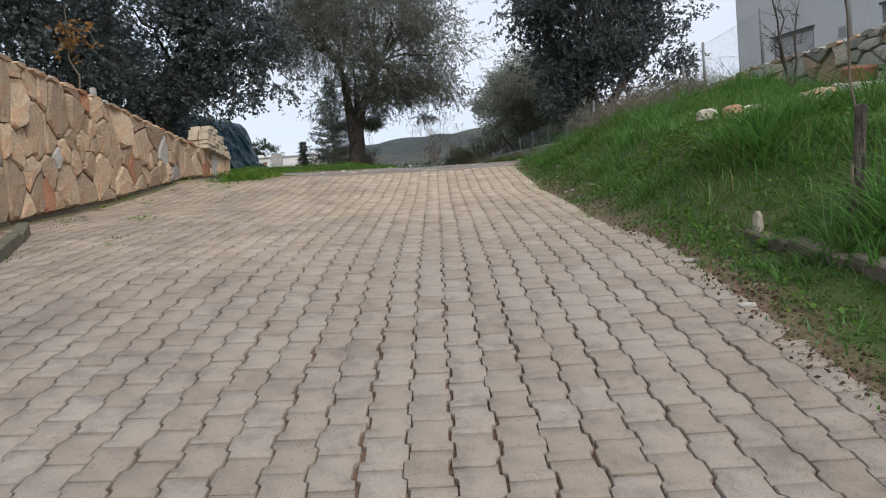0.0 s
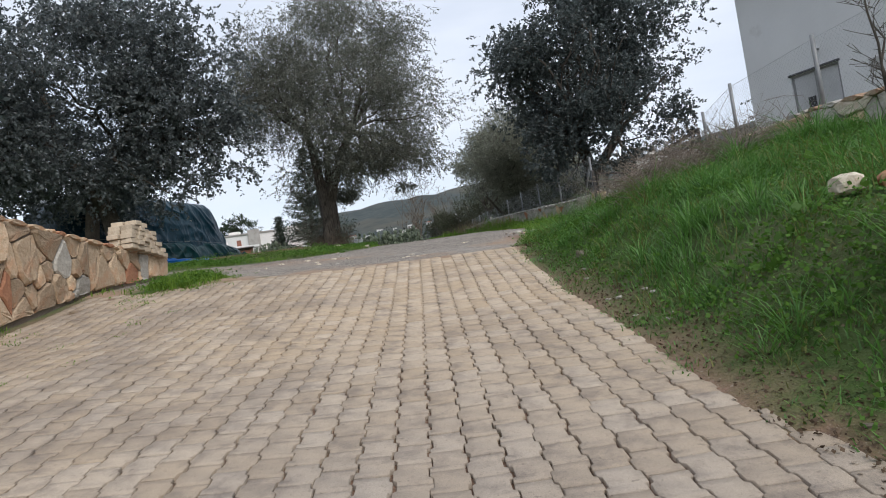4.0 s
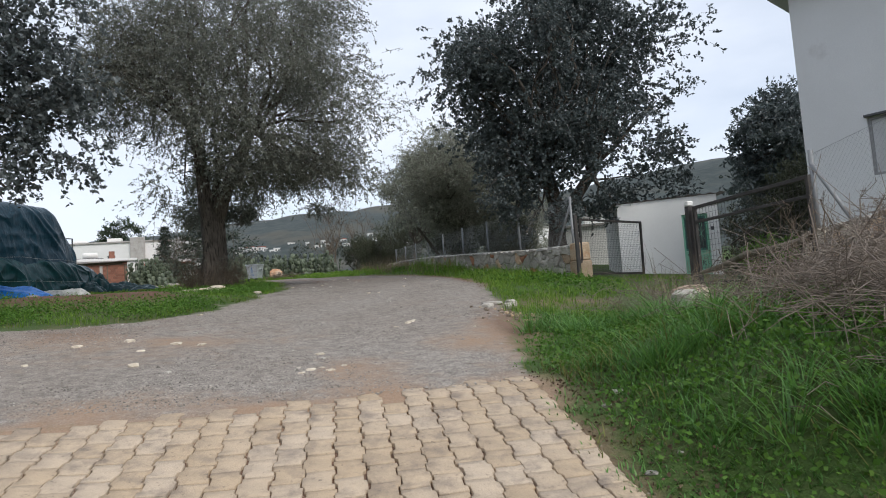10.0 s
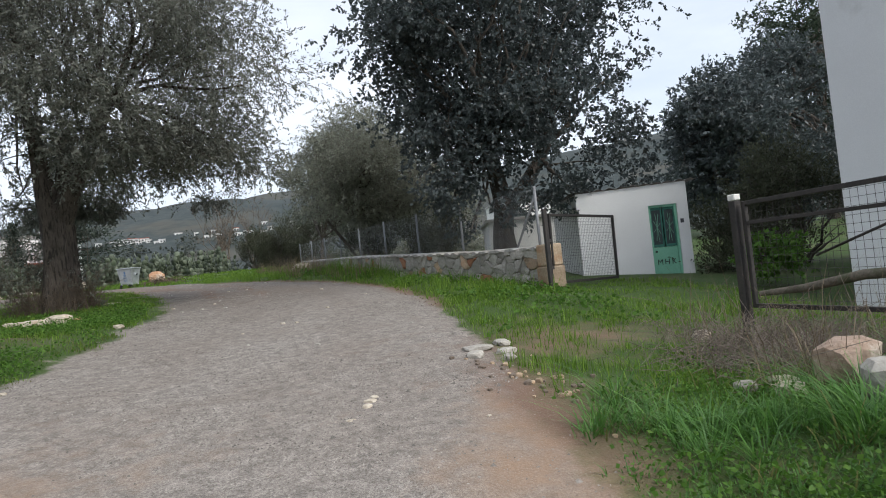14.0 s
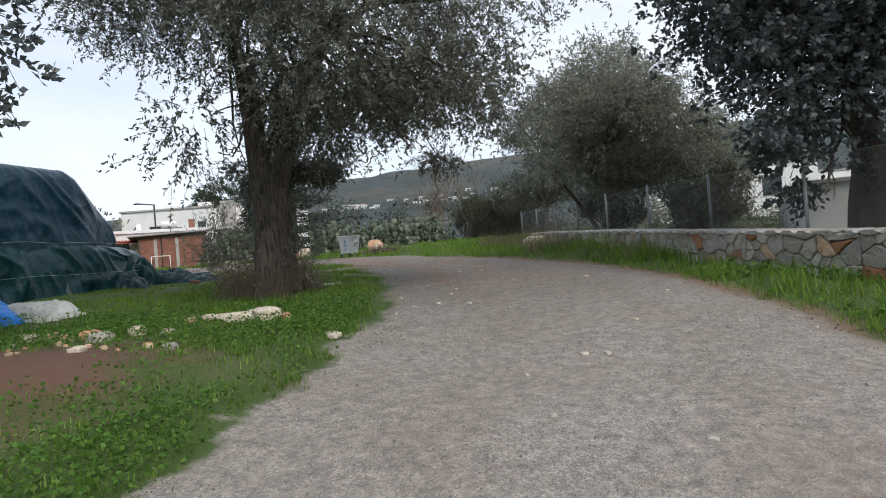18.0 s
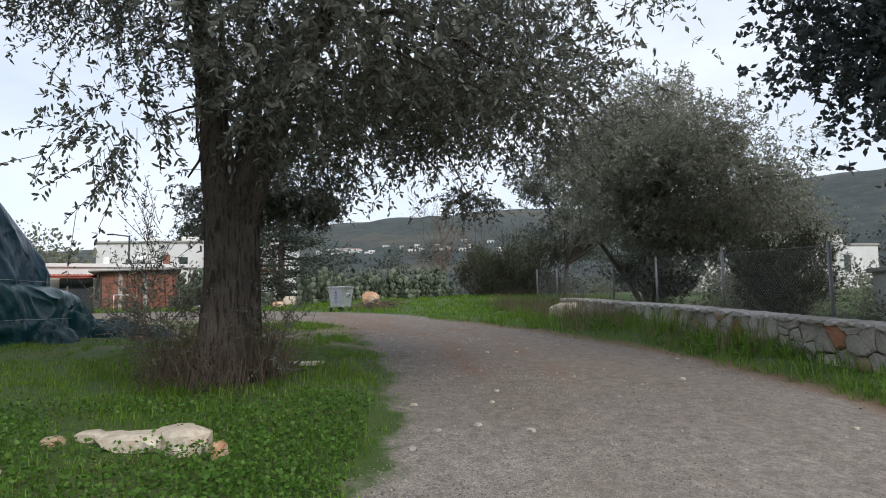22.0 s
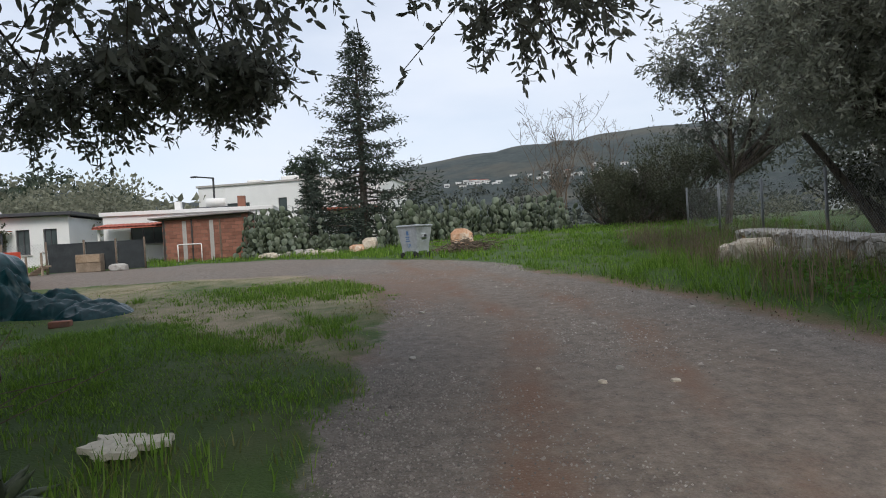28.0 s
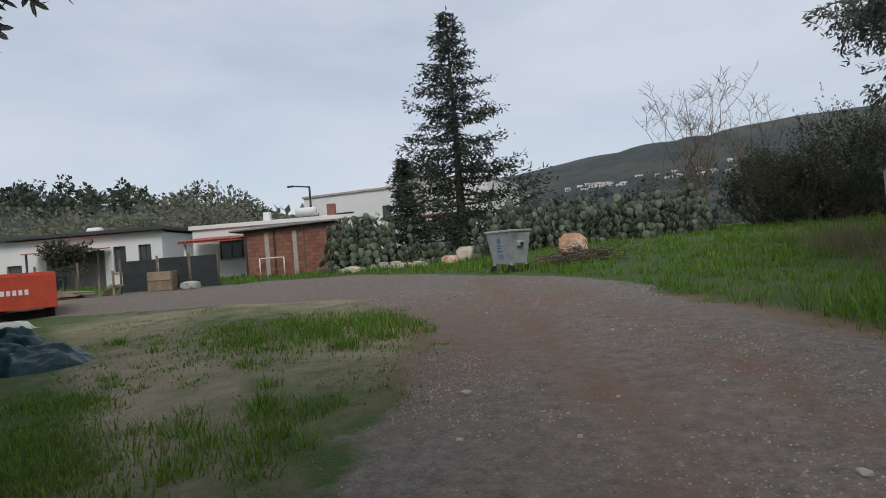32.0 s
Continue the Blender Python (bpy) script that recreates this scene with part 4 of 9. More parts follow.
# retaining wall under the big house
HOUSE_WALL = [(5.75, 15.2), (5.55, 13.6), (5.6, 11.5), (5.65, 9.0), (5.7, 6.0), (5.7, 3.0)]
stone_wall("wall_house", HOUSE_WALL, [gz(x - 0.2, y) for x, y in HOUSE_WALL], [3.72, 3.84, 3.80, 3.56, 3.5, 3.45], 0.5, 130, [M_GREYSTONE, M_GREYSTONE, M_ROCK, M_WARM],
           "grey fieldstone retaining wall below the house fence", 9, 0.07, 0.012, 0.9, mixed=0.7)

# rocks heaped before the far end of the low wall
rnd = random.Random(17)
for k, (x, y, sz) in enumerate(((2.75, 34.6, 0.5), (2.95, 34.2, 0.3), (2.6, 35.3, 0.34), (3.15, 33.7, 0.26), (2.5, 34.9, 0.24))):
    rock("wall_rock", (x - 0.35, y, gz(x - 0.35, y) + 0.06), (sz * 1.2, sz * 0.8, sz * 0.8), 500 + k, (M_ROCK, M_GREYSTONE)[k % 2], "pale rock fallen before the low wall", "rock", "rocks by the low wall", turn=53 * k)

# end pillar of the low wall, two squared yellow blocks
pillar = thing("gate_pillar", (5.62, 22.25, gz(5.6, 22.2)), "stubby gate pillar of squared yellow stone blocks", "pillar")
for k, (w, h0, h1) in enumerate(((0.40, 3.45, 3.86), (0.36, 3.865, 4.28))):
    part("block", box((5.62 - w / 2, 22.08 - w / 2, h0), (5.62 + w / 2, 22.08 + w / 2, h1), 0.025), M_WARM, pillar)

# sand-coloured bricks stacked on the end of the flagstone wall
pile = thing("brick_pile", (-5.2, 14.3, 3.5), "loose pile of sand-coloured bricks on the wall end", "brick pile")
rnd = random.Random(4)
for layer, (y0, y1) in enumerate(((14.0, 15.45), (14.03, 15.38), (14.0, 15.2), (14.05, 15.05), (14.1, 14.9), (14.2, 14.65))):
    for row in (0, 1):
        y = y0 + rnd.uniform(0, 0.08)
        while y < y1:
            w = rnd.choice((0.21, 0.22, 0.23))
            z = 3.60 - 0.095 * (y - 13.3) + 0.02 + layer * 0.088
            b = part("brick", box((-0.1, -w / 2 + 0.004, 0), (0.1, w / 2 - 0.004, 0.082), 0.006), M_BLOCK, pile)
            b.matrix_basis = pose(-5.36 + row * 0.235 + rnd.uniform(-0.02, 0.02), y + w / 2, z, rnd.uniform(-2, 2), -1, rnd.uniform(-7, 7))
            y += w + rnd.uniform(0.004, 0.03)

# ---------------------------------------------------------------- fences and gates


def chain_link(name, a, b, low_a, low_b, high_a, high_b, parent, pitch=0.075, r=0.0012):
    """Diamond wire netting between two posts."""
    a, b = np.array([*a, 0.0]), np.array([*b, 0.0])
    ln = np.linalg.norm(b - a)
    h = ((high_a - low_a) + (high_b - low_b)) / 2
    starts = np.arange(-h, ln, pitch)
    segs = []
    for s in starts:
        for sg in (1, -1):
            u0, u1 = s, s + h
            v0, v1 = (0, h) if sg > 0 else (h, 0)
            if u0 < 0:
                v0 += sg * (-u0)
                u0 = 0
            if u1 > ln:
                v1 -= sg * (u1 - ln)
                u1 = ln
            if u1 - u0 > 0.01:
                segs.append((u0, v0, u1, v1))
    s = np.array(segs)

    def at(u, v):
        k = (u / ln)[:, None]
        p = a + (b - a) * k
        lo, hi = low_a + k[:, 0] * (low_b - low_a), high_a + k[:, 0] * (high_b - high_a)
        p[:, 2] = lo + (v / h) * (hi - lo)
        return p
    v, f = wire_arrays(at(s[:, 0], s[:, 1]), at(s[:, 2], s[:, 3]), r)
    return part_np(name, v, f, M_WIRE, parent)


def wire_fence(label, posts, low, high, group, brace_at=(), r=0.028, pitch=0.075):
    """Posts with netting between them; the posts stand on what is at low."""
    fence = thing("wire_fence", (*posts[0], low[0]), label, "fence", group)
    for k, (x, y) in enumerate(posts):
        bar("post", (x, y, low[k] - 0.12), (x, y, high[k] + 0.06), r, M_STEEL, fence)
        if k in brace_at:
            j = k + 1 if k + 1 < len(posts) else k - 1
            bx, by = x + 0.45 * (posts[j][0] - x), y + 0.45 * (posts[j][1] - y)
            bar("brace", (x, y, high[k] - 0.12), (bx, by, low[k] + 0.02), r * 0.8, M_STEEL, fence)
    for k in range(len(posts) - 1):
        chain_link("netting", posts[k], posts[k + 1], low[k] + 0.03, low[k + 1] + 0.03, high[k], high[k + 1], fence, pitch)
        a, b = posts[k], posts[k + 1]
        v, f = wire_arrays([(*a, high[k])], [(*b, high[k + 1])], 0.003)
        part_np("top_wire", v, f, M_WIRE, fence)
    return fence


wire_fence("galvanised chain-link fence on the house's stone wall", [(5.85, 15.1), (5.72, 13.7), (5.82, 11.55), (5.85, 9.3), (5.9, 7.0), (5.9, 4.6)],
           [3.72, 3.84, 3.80, 3.58, 3.52, 3.48], [4.72, 4.85, 4.82, 4.70, 4.62, 4.55], "", (0,), 0.03)
lane_posts = [(5.27 - 0.0906 * (y - 25.6), y) for y in (22.3, 25.6, 28.4, 31.25, 34.1, 36.8, 39.5, 42.2, 45.0)]
wire_fence("chain-link fence with grey posts behind the low stone wall", lane_posts, [gz(x, y) + 0.05 for x, y in lane_posts],
           [5.36, 5.46, 5.58, 5.69, 5.78, 5.84, 5.90, 6.0, 6.1], "", (0,), 0.03, 0.07)


def mesh_gate(label, a, b, z0, z1, grid=0.06, sag=0.0):
    """A dark steel gate: square tube frame, square wire grid."""
    a3, b3 = Vector((*a, z0)), Vector((*b, z0))
    d = (b3 - a3).normalized()
    ln, h = (b3 - a3).length, z1 - z0
    gate = thing("metal_gate", (*a, z0), label, "gate")
    m = Matrix.Translation(a3) @ Matrix.Rotation(math.atan2(d.y, d.x), 4, "Z") @ Matrix.Rotation(sag, 4, "Y")
    t = 0.05
    for nm, lo, hi in (("stile", (0, -t / 2, 0), (t, t / 2, h)), ("stile", (ln - t, -t / 2, 0), (ln, t / 2, h)),
                       ("rail", (t, -t / 2, 0), (ln - t, t / 2, t)), ("rail", (t, -t / 2, h - t), (ln - t, t / 2, h))):
        part(nm, box(lo, hi, 0.004, m), M_DARKSTEEL, gate)
    us, vs = np.arange(t + grid / 2, ln - t, grid), np.arange(t + grid / 2, h - t, grid)
    p0 = [(u, 0, t) for u in us] + [(t, 0.004, v) for v in vs]
    p1 = [(u, 0, h - t) for u in us] + [(ln - t, 0.004, v) for v in vs]
    v, f = wire_arrays(p0, p1, 0.0026)
    v = (np.c_[v, np.ones(len(v))] @ np.array(m).T)[:, :3]
    part_np("grid", v, f, M_DARKSTEEL, gate)
    return gate


mesh_gate("open dark steel driveway gate with square wire mesh", (5.55, 21.9), (7.55, 22.75), 3.52, 4.84, 0.055, 0.03)
gp = thing("gate_post", (5.47, 21.84, gz(5.47, 21.84)), "dark square steel gate post beside the stone pillar", "gate post")
part("shaft", box((5.43, 21.80, gz(5.47, 21.84) - 0.2), (5.51, 21.88, 4.92), 0.006), M_DARKSTEEL, gp)
part("hinge", box((5.50, 21.82, 4.30), (5.56, 21.90, 4.36), 0.004), M_DARKSTEEL, gp)
part("hinge", box((5.50, 21.82, 3.80), (5.56, 21.90, 3.86), 0.004), M_DARKSTEEL, gp)
gp2 = thing("gate_post", (5.70, 17.60, gz(5.70, 17.60)), "black steel gate post with a white cap", "gate post")
part("shaft", box((5.65, 17.55, gz(5.7, 17.6) - 0.2), (5.75, 17.65, 4.46), 0.008), M_DARKSTEEL, gp2)
part("cap", box((5.647, 17.547, 4.464), (5.753, 17.653, 4.54), 0.01), M_WHITEPAINT, gp2, "small white cap")
closed = mesh_gate("closed dark steel gate with square mesh and a brace", (5.72, 17.5), (5.62, 14.9), 3.18, 4.44, 0.085)
g_line = Matrix.Translation((5.72, 17.5, 0)) @ Matrix.Rotation(math.atan2(-2.6, -0.10), 4, "Z")
part("middle_rail", box((0.05, -0.02, 4.16), (2.55, 0.02, 4.20), 0.004, g_line), M_DARKSTEEL, closed)
bar("brace", (5.70, 16.6, 3.75), (5.64, 15.3, 4.17), 0.014, M_DARKSTEEL, closed)
log_pole = part_np("fallen_pole", *tube_arrays([(5.58, 17.25, 3.36), (5.50, 16.6, 3.43), (5.42, 15.9, 3.56), (5.34, 15.1, 3.60), (5.30, 14.6, 3.66)], [0.03, 0.045, 0.05, 0.05, 0.045], 10), M_KERB, smooth=True)
tagged(log_pole, "grey weathered pole lying against the mesh gate", "pole")

# ---------------------------------------------------------------- buildings


def local(corner, turn):
    return Matrix.Translation(corner) @ Matrix.Rotation(radians(turn), 4, "Z")


def holed_wall(m, w, h, thick, holes, h2=None):
    """A wall in its local x-z plane, from 0 to w and 0 to h (h2 at its far end), with real openings (x0, z0, x1, z1) through it."""
    h2 = h if h2 is None else h2
    bm = bmesh.new()
    xs = sorted({0.0, w, *[v for q in holes for v in (q[0], q[2])]})
    zs = sorted({0.0, 1.0, *[v / h for q in holes for v in (q[1], q[3])]})

    def top(x):
        return h + (h2 - h) * x / w
    def zz(x, s):
        return s * h if s < 0.999 else top(x)
    grid = {}
    for i, x in enumerate(xs):
        for j, s in enumerate(zs):
            for k, y in enumerate((0.0, thick)):
                grid[i, j, k] = bm.verts.new((x, y, zz(x, s)))
    def solid(i, j):
        if not (0 <= i < len(xs) - 1 and 0 <= j < len(zs) - 1):
            return False
        cx, cz = (xs[i] + xs[i + 1]) / 2, (zs[j] + zs[j + 1]) / 2 * h
        return not any(q[0] < cx < q[2] and q[1] < cz < q[3] for q in holes)
    for i in range(len(xs) - 1):
        for j in range(len(zs) - 1):
            if not solid(i, j):
                continue
            g = lambda a, b, c: grid[i + a, j + b, c]  # noqa: E731
            bm.faces.new((g(0, 0, 0), g(1, 0, 0), g(1, 1, 0), g(0, 1, 0)))
            bm.faces.new((g(0, 0, 1), g(0, 1, 1), g(1, 1, 1), g(1, 0, 1)))
            if not solid(i - 1, j):
                bm.faces.new((g(0, 0, 0), g(0, 1, 0), g(0, 1, 1), g(0, 0, 1)))
            if not solid(i + 1, j):
                bm.faces.new((g(1, 0, 0), g(1, 0, 1), g(1, 1, 1), g(1, 1, 0)))
            if not solid(i, j - 1):
                bm.faces.new((g(0, 0, 0), g(0, 0, 1), g(1, 0, 1), g(1, 0, 0)))
            if not solid(i, j + 1):
                bm.faces.new((g(0, 1, 0), g(1, 1, 0), g(1, 1, 1), g(0, 1, 1)))
    bmesh.ops.transform(bm, matrix=m, verts=bm.verts)
    return bm


def window(house, m, x0, z0, x1, z1, frame_mat, pane_mat, bars=1, sill=True, inset=0.08):
    """Frame, panes and sill in an opening of a wall whose face is the local y = 0."""
    w = part("window", box((x0, inset, z0), (x1, inset + 0.05, z0 + 0.05), 0.004, m), frame_mat, house)
    t = 0.05
    for lo, hi in (((x0, inset, z1 - t), (x1, inset + 0.05, z1)), ((x0, inset, z0 + t), (x0 + t, inset + 0.05, z1 - t)), ((x1 - t, inset, z0 + t), (x1, inset + 0.05, z1 - t))):
        part("window_frame", box(lo, hi, 0.004, m), frame_mat, w)
    n = bars + 1
    for k in range(n):
        a, b = x0 + t + (x1 - x0 - 2 * t) * k / n, x0 + t + (x1 - x0 - 2 * t) * (k + 1) / n
        part("pane", box((a + 0.004, inset + 0.02, z0 + t), (b - 0.004, inset + 0.03, z1 - t), 0, m), pane_mat, w)
        if k:
            part("mullion", box((a - 0.02, inset - 0.003, z0 + t), (a + 0.02, inset + 0.05, z1 - t), 0.003, m), frame_mat, w)
    if sill:
        part("window_sill", box((x0 - 0.06, -0.06, z0 - 0.06), (x1 + 0.06, inset, z0 - 0.004), 0.006, m), M_SLAB, w)
    return w


# --- small white outbuilding with a green door
o_base, o_turn = (7.85, 24.55, 3.02), math.degrees(math.atan2(23.75 - 24.55, 10.42 - 7.85))
om = local(o_base, o_turn)
o_w, o_h0, o_h1 = 2.69, 2.44, 2.52
outb = thing("outbuilding", o_base, "small white rendered outbuilding with a green door and corrugated roof", "shed")
door_x0, door_x1 = 1.72, 2.42
part("wall_front", holed_wall(om, o_w, o_h0, 0.18, [(door_x0, 0.0, door_x1, 2.0)], o_h1), M_WHITE, outb)
part("wall_side", box((0.0, 0.18, 0.0), (0.18, 2.6, o_h0), 0.0, om), M_WHITE, outb)
part("wall_side", box((o_w - 0.18, 0.18, 0.0), (o_w, 2.6, o_h1 - 0.02), 0.0, om), M_WHITE, outb)
part("wall_back", box((0.18, 2.42, 0.0), (o_w - 0.18, 2.6, o_h0), 0.0, om), M_WHITE, outb)
bm = bmesh.new()
n = 44
for j, y in enumerate((-0.06, 2.75)):
    for i in range(n + 1):
        x = -0.1 + (o_w + 0.42) * i / n
        bm.verts.new((x, y, o_h0 + (o_h1 - o_h0) * x / o_w + 0.03 + 0.022 * math.sin(i * math.pi / 2)))
bm.verts.ensure_lookup_table()
for i in range(n):
    bm.faces.new((bm.verts[i], bm.verts[i + 1], bm.verts[n + 2 + i], bm.verts[n + 1 + i]))
bmesh.ops.solidify(bm, geom=bm.faces[:], thickness=0.012)
bmesh.ops.transform(bm, matrix=om, verts=bm.verts)
part("roof", bm, M_ROOFGREY, outb, "corrugated cement roof")
gd = part("door", box((door_x0 + 0.06, 0.07, 0.03), (door_x1 - 0.06, 0.11, 0.98), 0.006, om), M_GREEN, outb, "mint green metal door with lettering")
for lo, hi in (((door_x0, 0.04, 0.0), (door_x0 + 0.06, 0.14, 2.0)), ((door_x1 - 0.06, 0.04, 0.0), (door_x1, 0.14, 2.0)), ((door_x0 + 0.06, 0.04, 1.94), (door_x1 - 0.06, 0.14, 2.0)),
               ((door_x0 + 0.06, 0.04, 0.0), (door_x1 - 0.06, 0.14, 0.03))):
    part("door_frame", box(lo, hi, 0.004, om), M_GREEN, outb)
mid = (door_x0 + door_x1) / 2
for a, b in ((door_x0 + 0.06, mid - 0.015), (mid + 0.015, door_x1 - 0.06)):
    part("upper_pane", box((a + 0.03, 0.085, 1.05), (b - 0.03, 0.095, 1.88), 0, om), M_GLASSDARK, gd)
    for lo, hi in (((a, 0.068, 0.985), (a + 0.03, 0.108, 1.935)), ((b - 0.03, 0.068, 0.985), (b, 0.108, 1.935)), ((a + 0.03, 0.068, 0.985), (b - 0.03, 0.108, 1.05)), ((a + 0.03, 0.068, 1.88), (b - 0.03, 0.108, 1.935))):
        part("leaf_frame", box(lo, hi, 0.003, om), M_DKGREEN, gd)
    c = (a + b) / 2
    for k in range(4):
        ang = k * math.pi / 4 + 0.3
        v, f = wire_arrays([om @ Vector((c - 0.09 * math.cos(ang), 0.075, 1.46 - 0.36 * math.sin(ang)))], [om @ Vector((c + 0.09 * math.cos(ang), 0.075, 1.46 + 0.36 * math.sin(ang)))], 0.006)
        part_np("grille_bar", v, f, M_GREEN, gd)
part("door_knob", box((door_x0 + 0.09, 0.03, 0.86), (door_x0 + 0.13, 0.07, 0.90), 0.01, om), M_BLACK, gd)


def lettering(text, m, size, mat, parent, name="lettering"):
    c = bpy.data.curves.new(name, "FONT")
    c.body, c.size, c.extrude, c.align_x = text, size, 0.002, "CENTER"
    tmp = bpy.data.objects.new(name, c)
    scene.collection.objects.link(tmp)
    me = bpy.data.meshes.new_from_object(tmp.evaluated_get(bpy.context.evaluated_depsgraph_get()))
    bpy.data.objects.remove(tmp)
    me.transform(m)
    me.materials.clear()
    me.materials.append(mat)
    ob = new(name, me)
    ob.parent = parent
    ob.matrix_parent_inverse = parent.matrix_world.inverted() if parent.parent is None else Matrix()
    return ob


for k, ch in enumerate("MHK"):
    lettering(ch, om @ pose(mid + 0.17 * (k - 1), 0.064, 0.56, 90, 0, 0), 0.19, M_BLACK, gd, "letter")
part("number_plate", box((door_x1 + 0.05, -0.012, 1.52), (door_x1 + 0.13, 0.0, 1.62), 0.002, om), M_FRAME, outb, "small house number plate")

# --- big pale house above the bank
hb, ht = (8.96, 18.72, 2.6), -60.0
hm = local(hb, ht)
big = thing("house", hb, "tall plain pale-rendered house above the bank", "house")
wins = [(1.05, 2.27, 2.15, 3.32), (3.75, 2.27, 4.9, 3.35)]
part("wall_front", holed_wall(hm, 9.0, 6.15, 0.25, wins), M_HOUSE, big)
part("wall_side", box((0, 0.25, 0), (0.25, 8.0, 6.15), 0, hm), M_HOUSE, big)
part("wall_side", box((8.75, 0.25, 0), (9.0, 8.0, 6.15), 0, hm), M_HOUSE, big)
part("wall_back", box((0.25, 7.75, 0), (8.75, 8.0, 6.15), 0, hm), M_HOUSE, big)
part("roof", box((-0.45, -0.45, 6.16), (9.5, 8.5, 6.42), 0.03, hm), M_HOUSE, big, "flat overhanging roof slab")
for x0, z0, x1, z1 in wins:
    w = window(big, hm, x0, z0, x1, z1, M_GREYFRAME, M_SHUTTER, 1, False, 0.04)
    part("lintel", box((x0 - 0.04, -0.05, z1 + 0.004), (x1 + 0.04, 0.04, z1 + 0.05), 0.006, hm), M_FRAME, w)
    part("shutter_vent", box((x0 + 0.30, 0.045, z0 + 0.12), (x0 + 0.48, 0.058, z0 + 0.45), 0.003, hm), M_BLACK, w)
vent = part("wall_vent", box((2.75, -0.02, 2.85), (2.97, 0.0, 3.12), 0.004, hm), M_SHUTTER, big)
for k in range(4):
    part("vent_slat", box((2.77, -0.04, 2.88 + k * 0.06), (2.95, -0.02, 2.9 + k * 0.06), 0.002, hm), M_SLAB, vent)
part("lamp_bracket", box((1.75, -0.28, 3.72), (1.80, 0.0, 3.76), 0.004, hm), M_STEEL, big)

# --- white building behind the low wall
wb = (7.7, 29.5, 3.6)
wm = local(wb, -20)
wbl = thing("white_house", wb, "low white-walled building behind the lane fence", "house")
part("wall_front", box((0, 0, 0), (3.4, 0.2, 1.72), 0.0, wm), M_WHITE, wbl)
part("wall_side", box((0, 0.2, 0), (0.2, 3.5, 1.72), 0.0, wm), M_WHITE, wbl)
part("wall_side", box((3.2, 0.2, 0), (3.4, 3.5, 1.72), 0.0, wm), M_WHITE, wbl)
part("wall_back", box((0.2, 3.3, 0), (3.2, 3.5, 1.72), 0.0, wm), M_WHITE, wbl)
part("roof", box((-0.1, -0.1, 1.724), (3.5, 3.6, 1.82), 0.01, wm), M_SLAB, wbl)

# --- white houses in the gap under the olive
for fx, fy, fw, fh, ft in ((15.4, 60.0, 4.2, 3.4, 8), (20.3, 58.0, 1.3, 1.6, -5), (24.5, 66.0, 6.0, 4.6, -12), (33.0, 72.0, 6.0, 4.2, 6)):
    fz = gz(fx, fy)
    fm = local((fx, fy, fz - 0.3), ft)
    fhouse = thing("white_house", (fx, fy, fz), "white-walled flat-roofed house beyond the fence", "house", "white houses beyond the fence")
    f_hole = [(fw * 0.3, fh * 0.45, fw * 0.55, fh * 0.8)]
    part("wall_front", holed_wall(fm, fw, fh, 0.2, f_hole), M_WHITE, fhouse)
    part("wall_side", box((0, 0.2, 0), (0.2, 4.0, fh), 0, fm), M_WHITE, fhouse)
    part("wall_side", box((fw - 0.2, 0.2, 0), (fw, 4.0, fh), 0, fm), M_WHITE, fhouse)
    part("wall_back", box((0.2, 3.8, 0), (fw - 0.2, 4.0, fh), 0, fm), M_WHITE, fhouse)
    part("roof", box((-0.1, -0.1, fh + 0.004), (fw + 0.1, 4.1, fh + 0.18), 0.01, fm), M_SLAB, fhouse)
    window(fhouse, fm, *f_hole[0], M_FRAME, M_GLASSDARK, 1)

# --- terracotta block shed at the bend
bb, bt = (-14.55, 44.75, 4.50), math.degrees(math.atan2(1.15, 2.75))
bmx = local(bb, bt)
shed = thing("brick_shed", bb, "terracotta block shed with a flat sheet roof", "shed")
part("wall_core", holed_wall(bmx, 3.0, 1.78, 0.2, [], 1.90), M_MORTAR, shed)
part("wall_side", box((0, 0.2, 0), (0.2, 3.2, 1.76), 0, bmx), M_BRICK, shed)
part("wall_side", box((2.8, 0.2, 0), (3.0, 3.2, 1.70), 0, bmx), M_BRICK, shed)
part("wall_back", box((0.2, 3.0, 0), (2.8, 3.2, 1.70), 0, bmx), M_BRICK, shed)
part("roof", box((-0.35, -0.25, 1.80), (3.15, 3.4, 1.86), 0.01, bmx @ Matrix.Rotation(radians(-2.3), 4, "Y")), M_ROOFGREY, shed, "dark sheet roof")
for x in (0.02, 0.98, 1.96, 2.84):
    part("post", box((x, -0.035, 0), (x + 0.06, -0.004, 1.76), 0.004, bmx), M_TWIG if x > 1 else M_DARKSTEEL, shed)
for x in (0.68, 1.62):
    part("mortar_strip", box((x, -0.016, 0.05), (x + 0.14, -0.002, 1.70), 0.0, bmx), M_SLAB, shed, "grey mortar column")
brick_me = bpy.data.meshes.new("brick")
bm = box((0, -0.012, 0), (0.232, 0.03, 0.128), 0.006)
bm.to_mesh(brick_me)
bm.free()
brick_me.materials.append(M_BRICK)
for r in range(14):
    for c in range(13):
        x = c * 0.24 - (0.12 if r % 2 else 0)
        if x < -0.01 or x > 2.77 or 0.01 + r * 0.134 + 0.13 > 1.78 + 0.04 * x:
            continue
        ob = new("brick", brick_me)
        ob.parent = shed
        ob.matrix_parent_inverse = shed.matrix_basis.inverted()
        ob.matrix_basis = bmx @ Matrix.Translation((x, 0, 0.01 + r * 0.134))
goal = thing("small_goal", (-13.9, 44.75, gz(-13.9, 44.75)), "small white tube goal leaning by the brick shed", "goal")
g0 = gz(-13.8, 44.7)
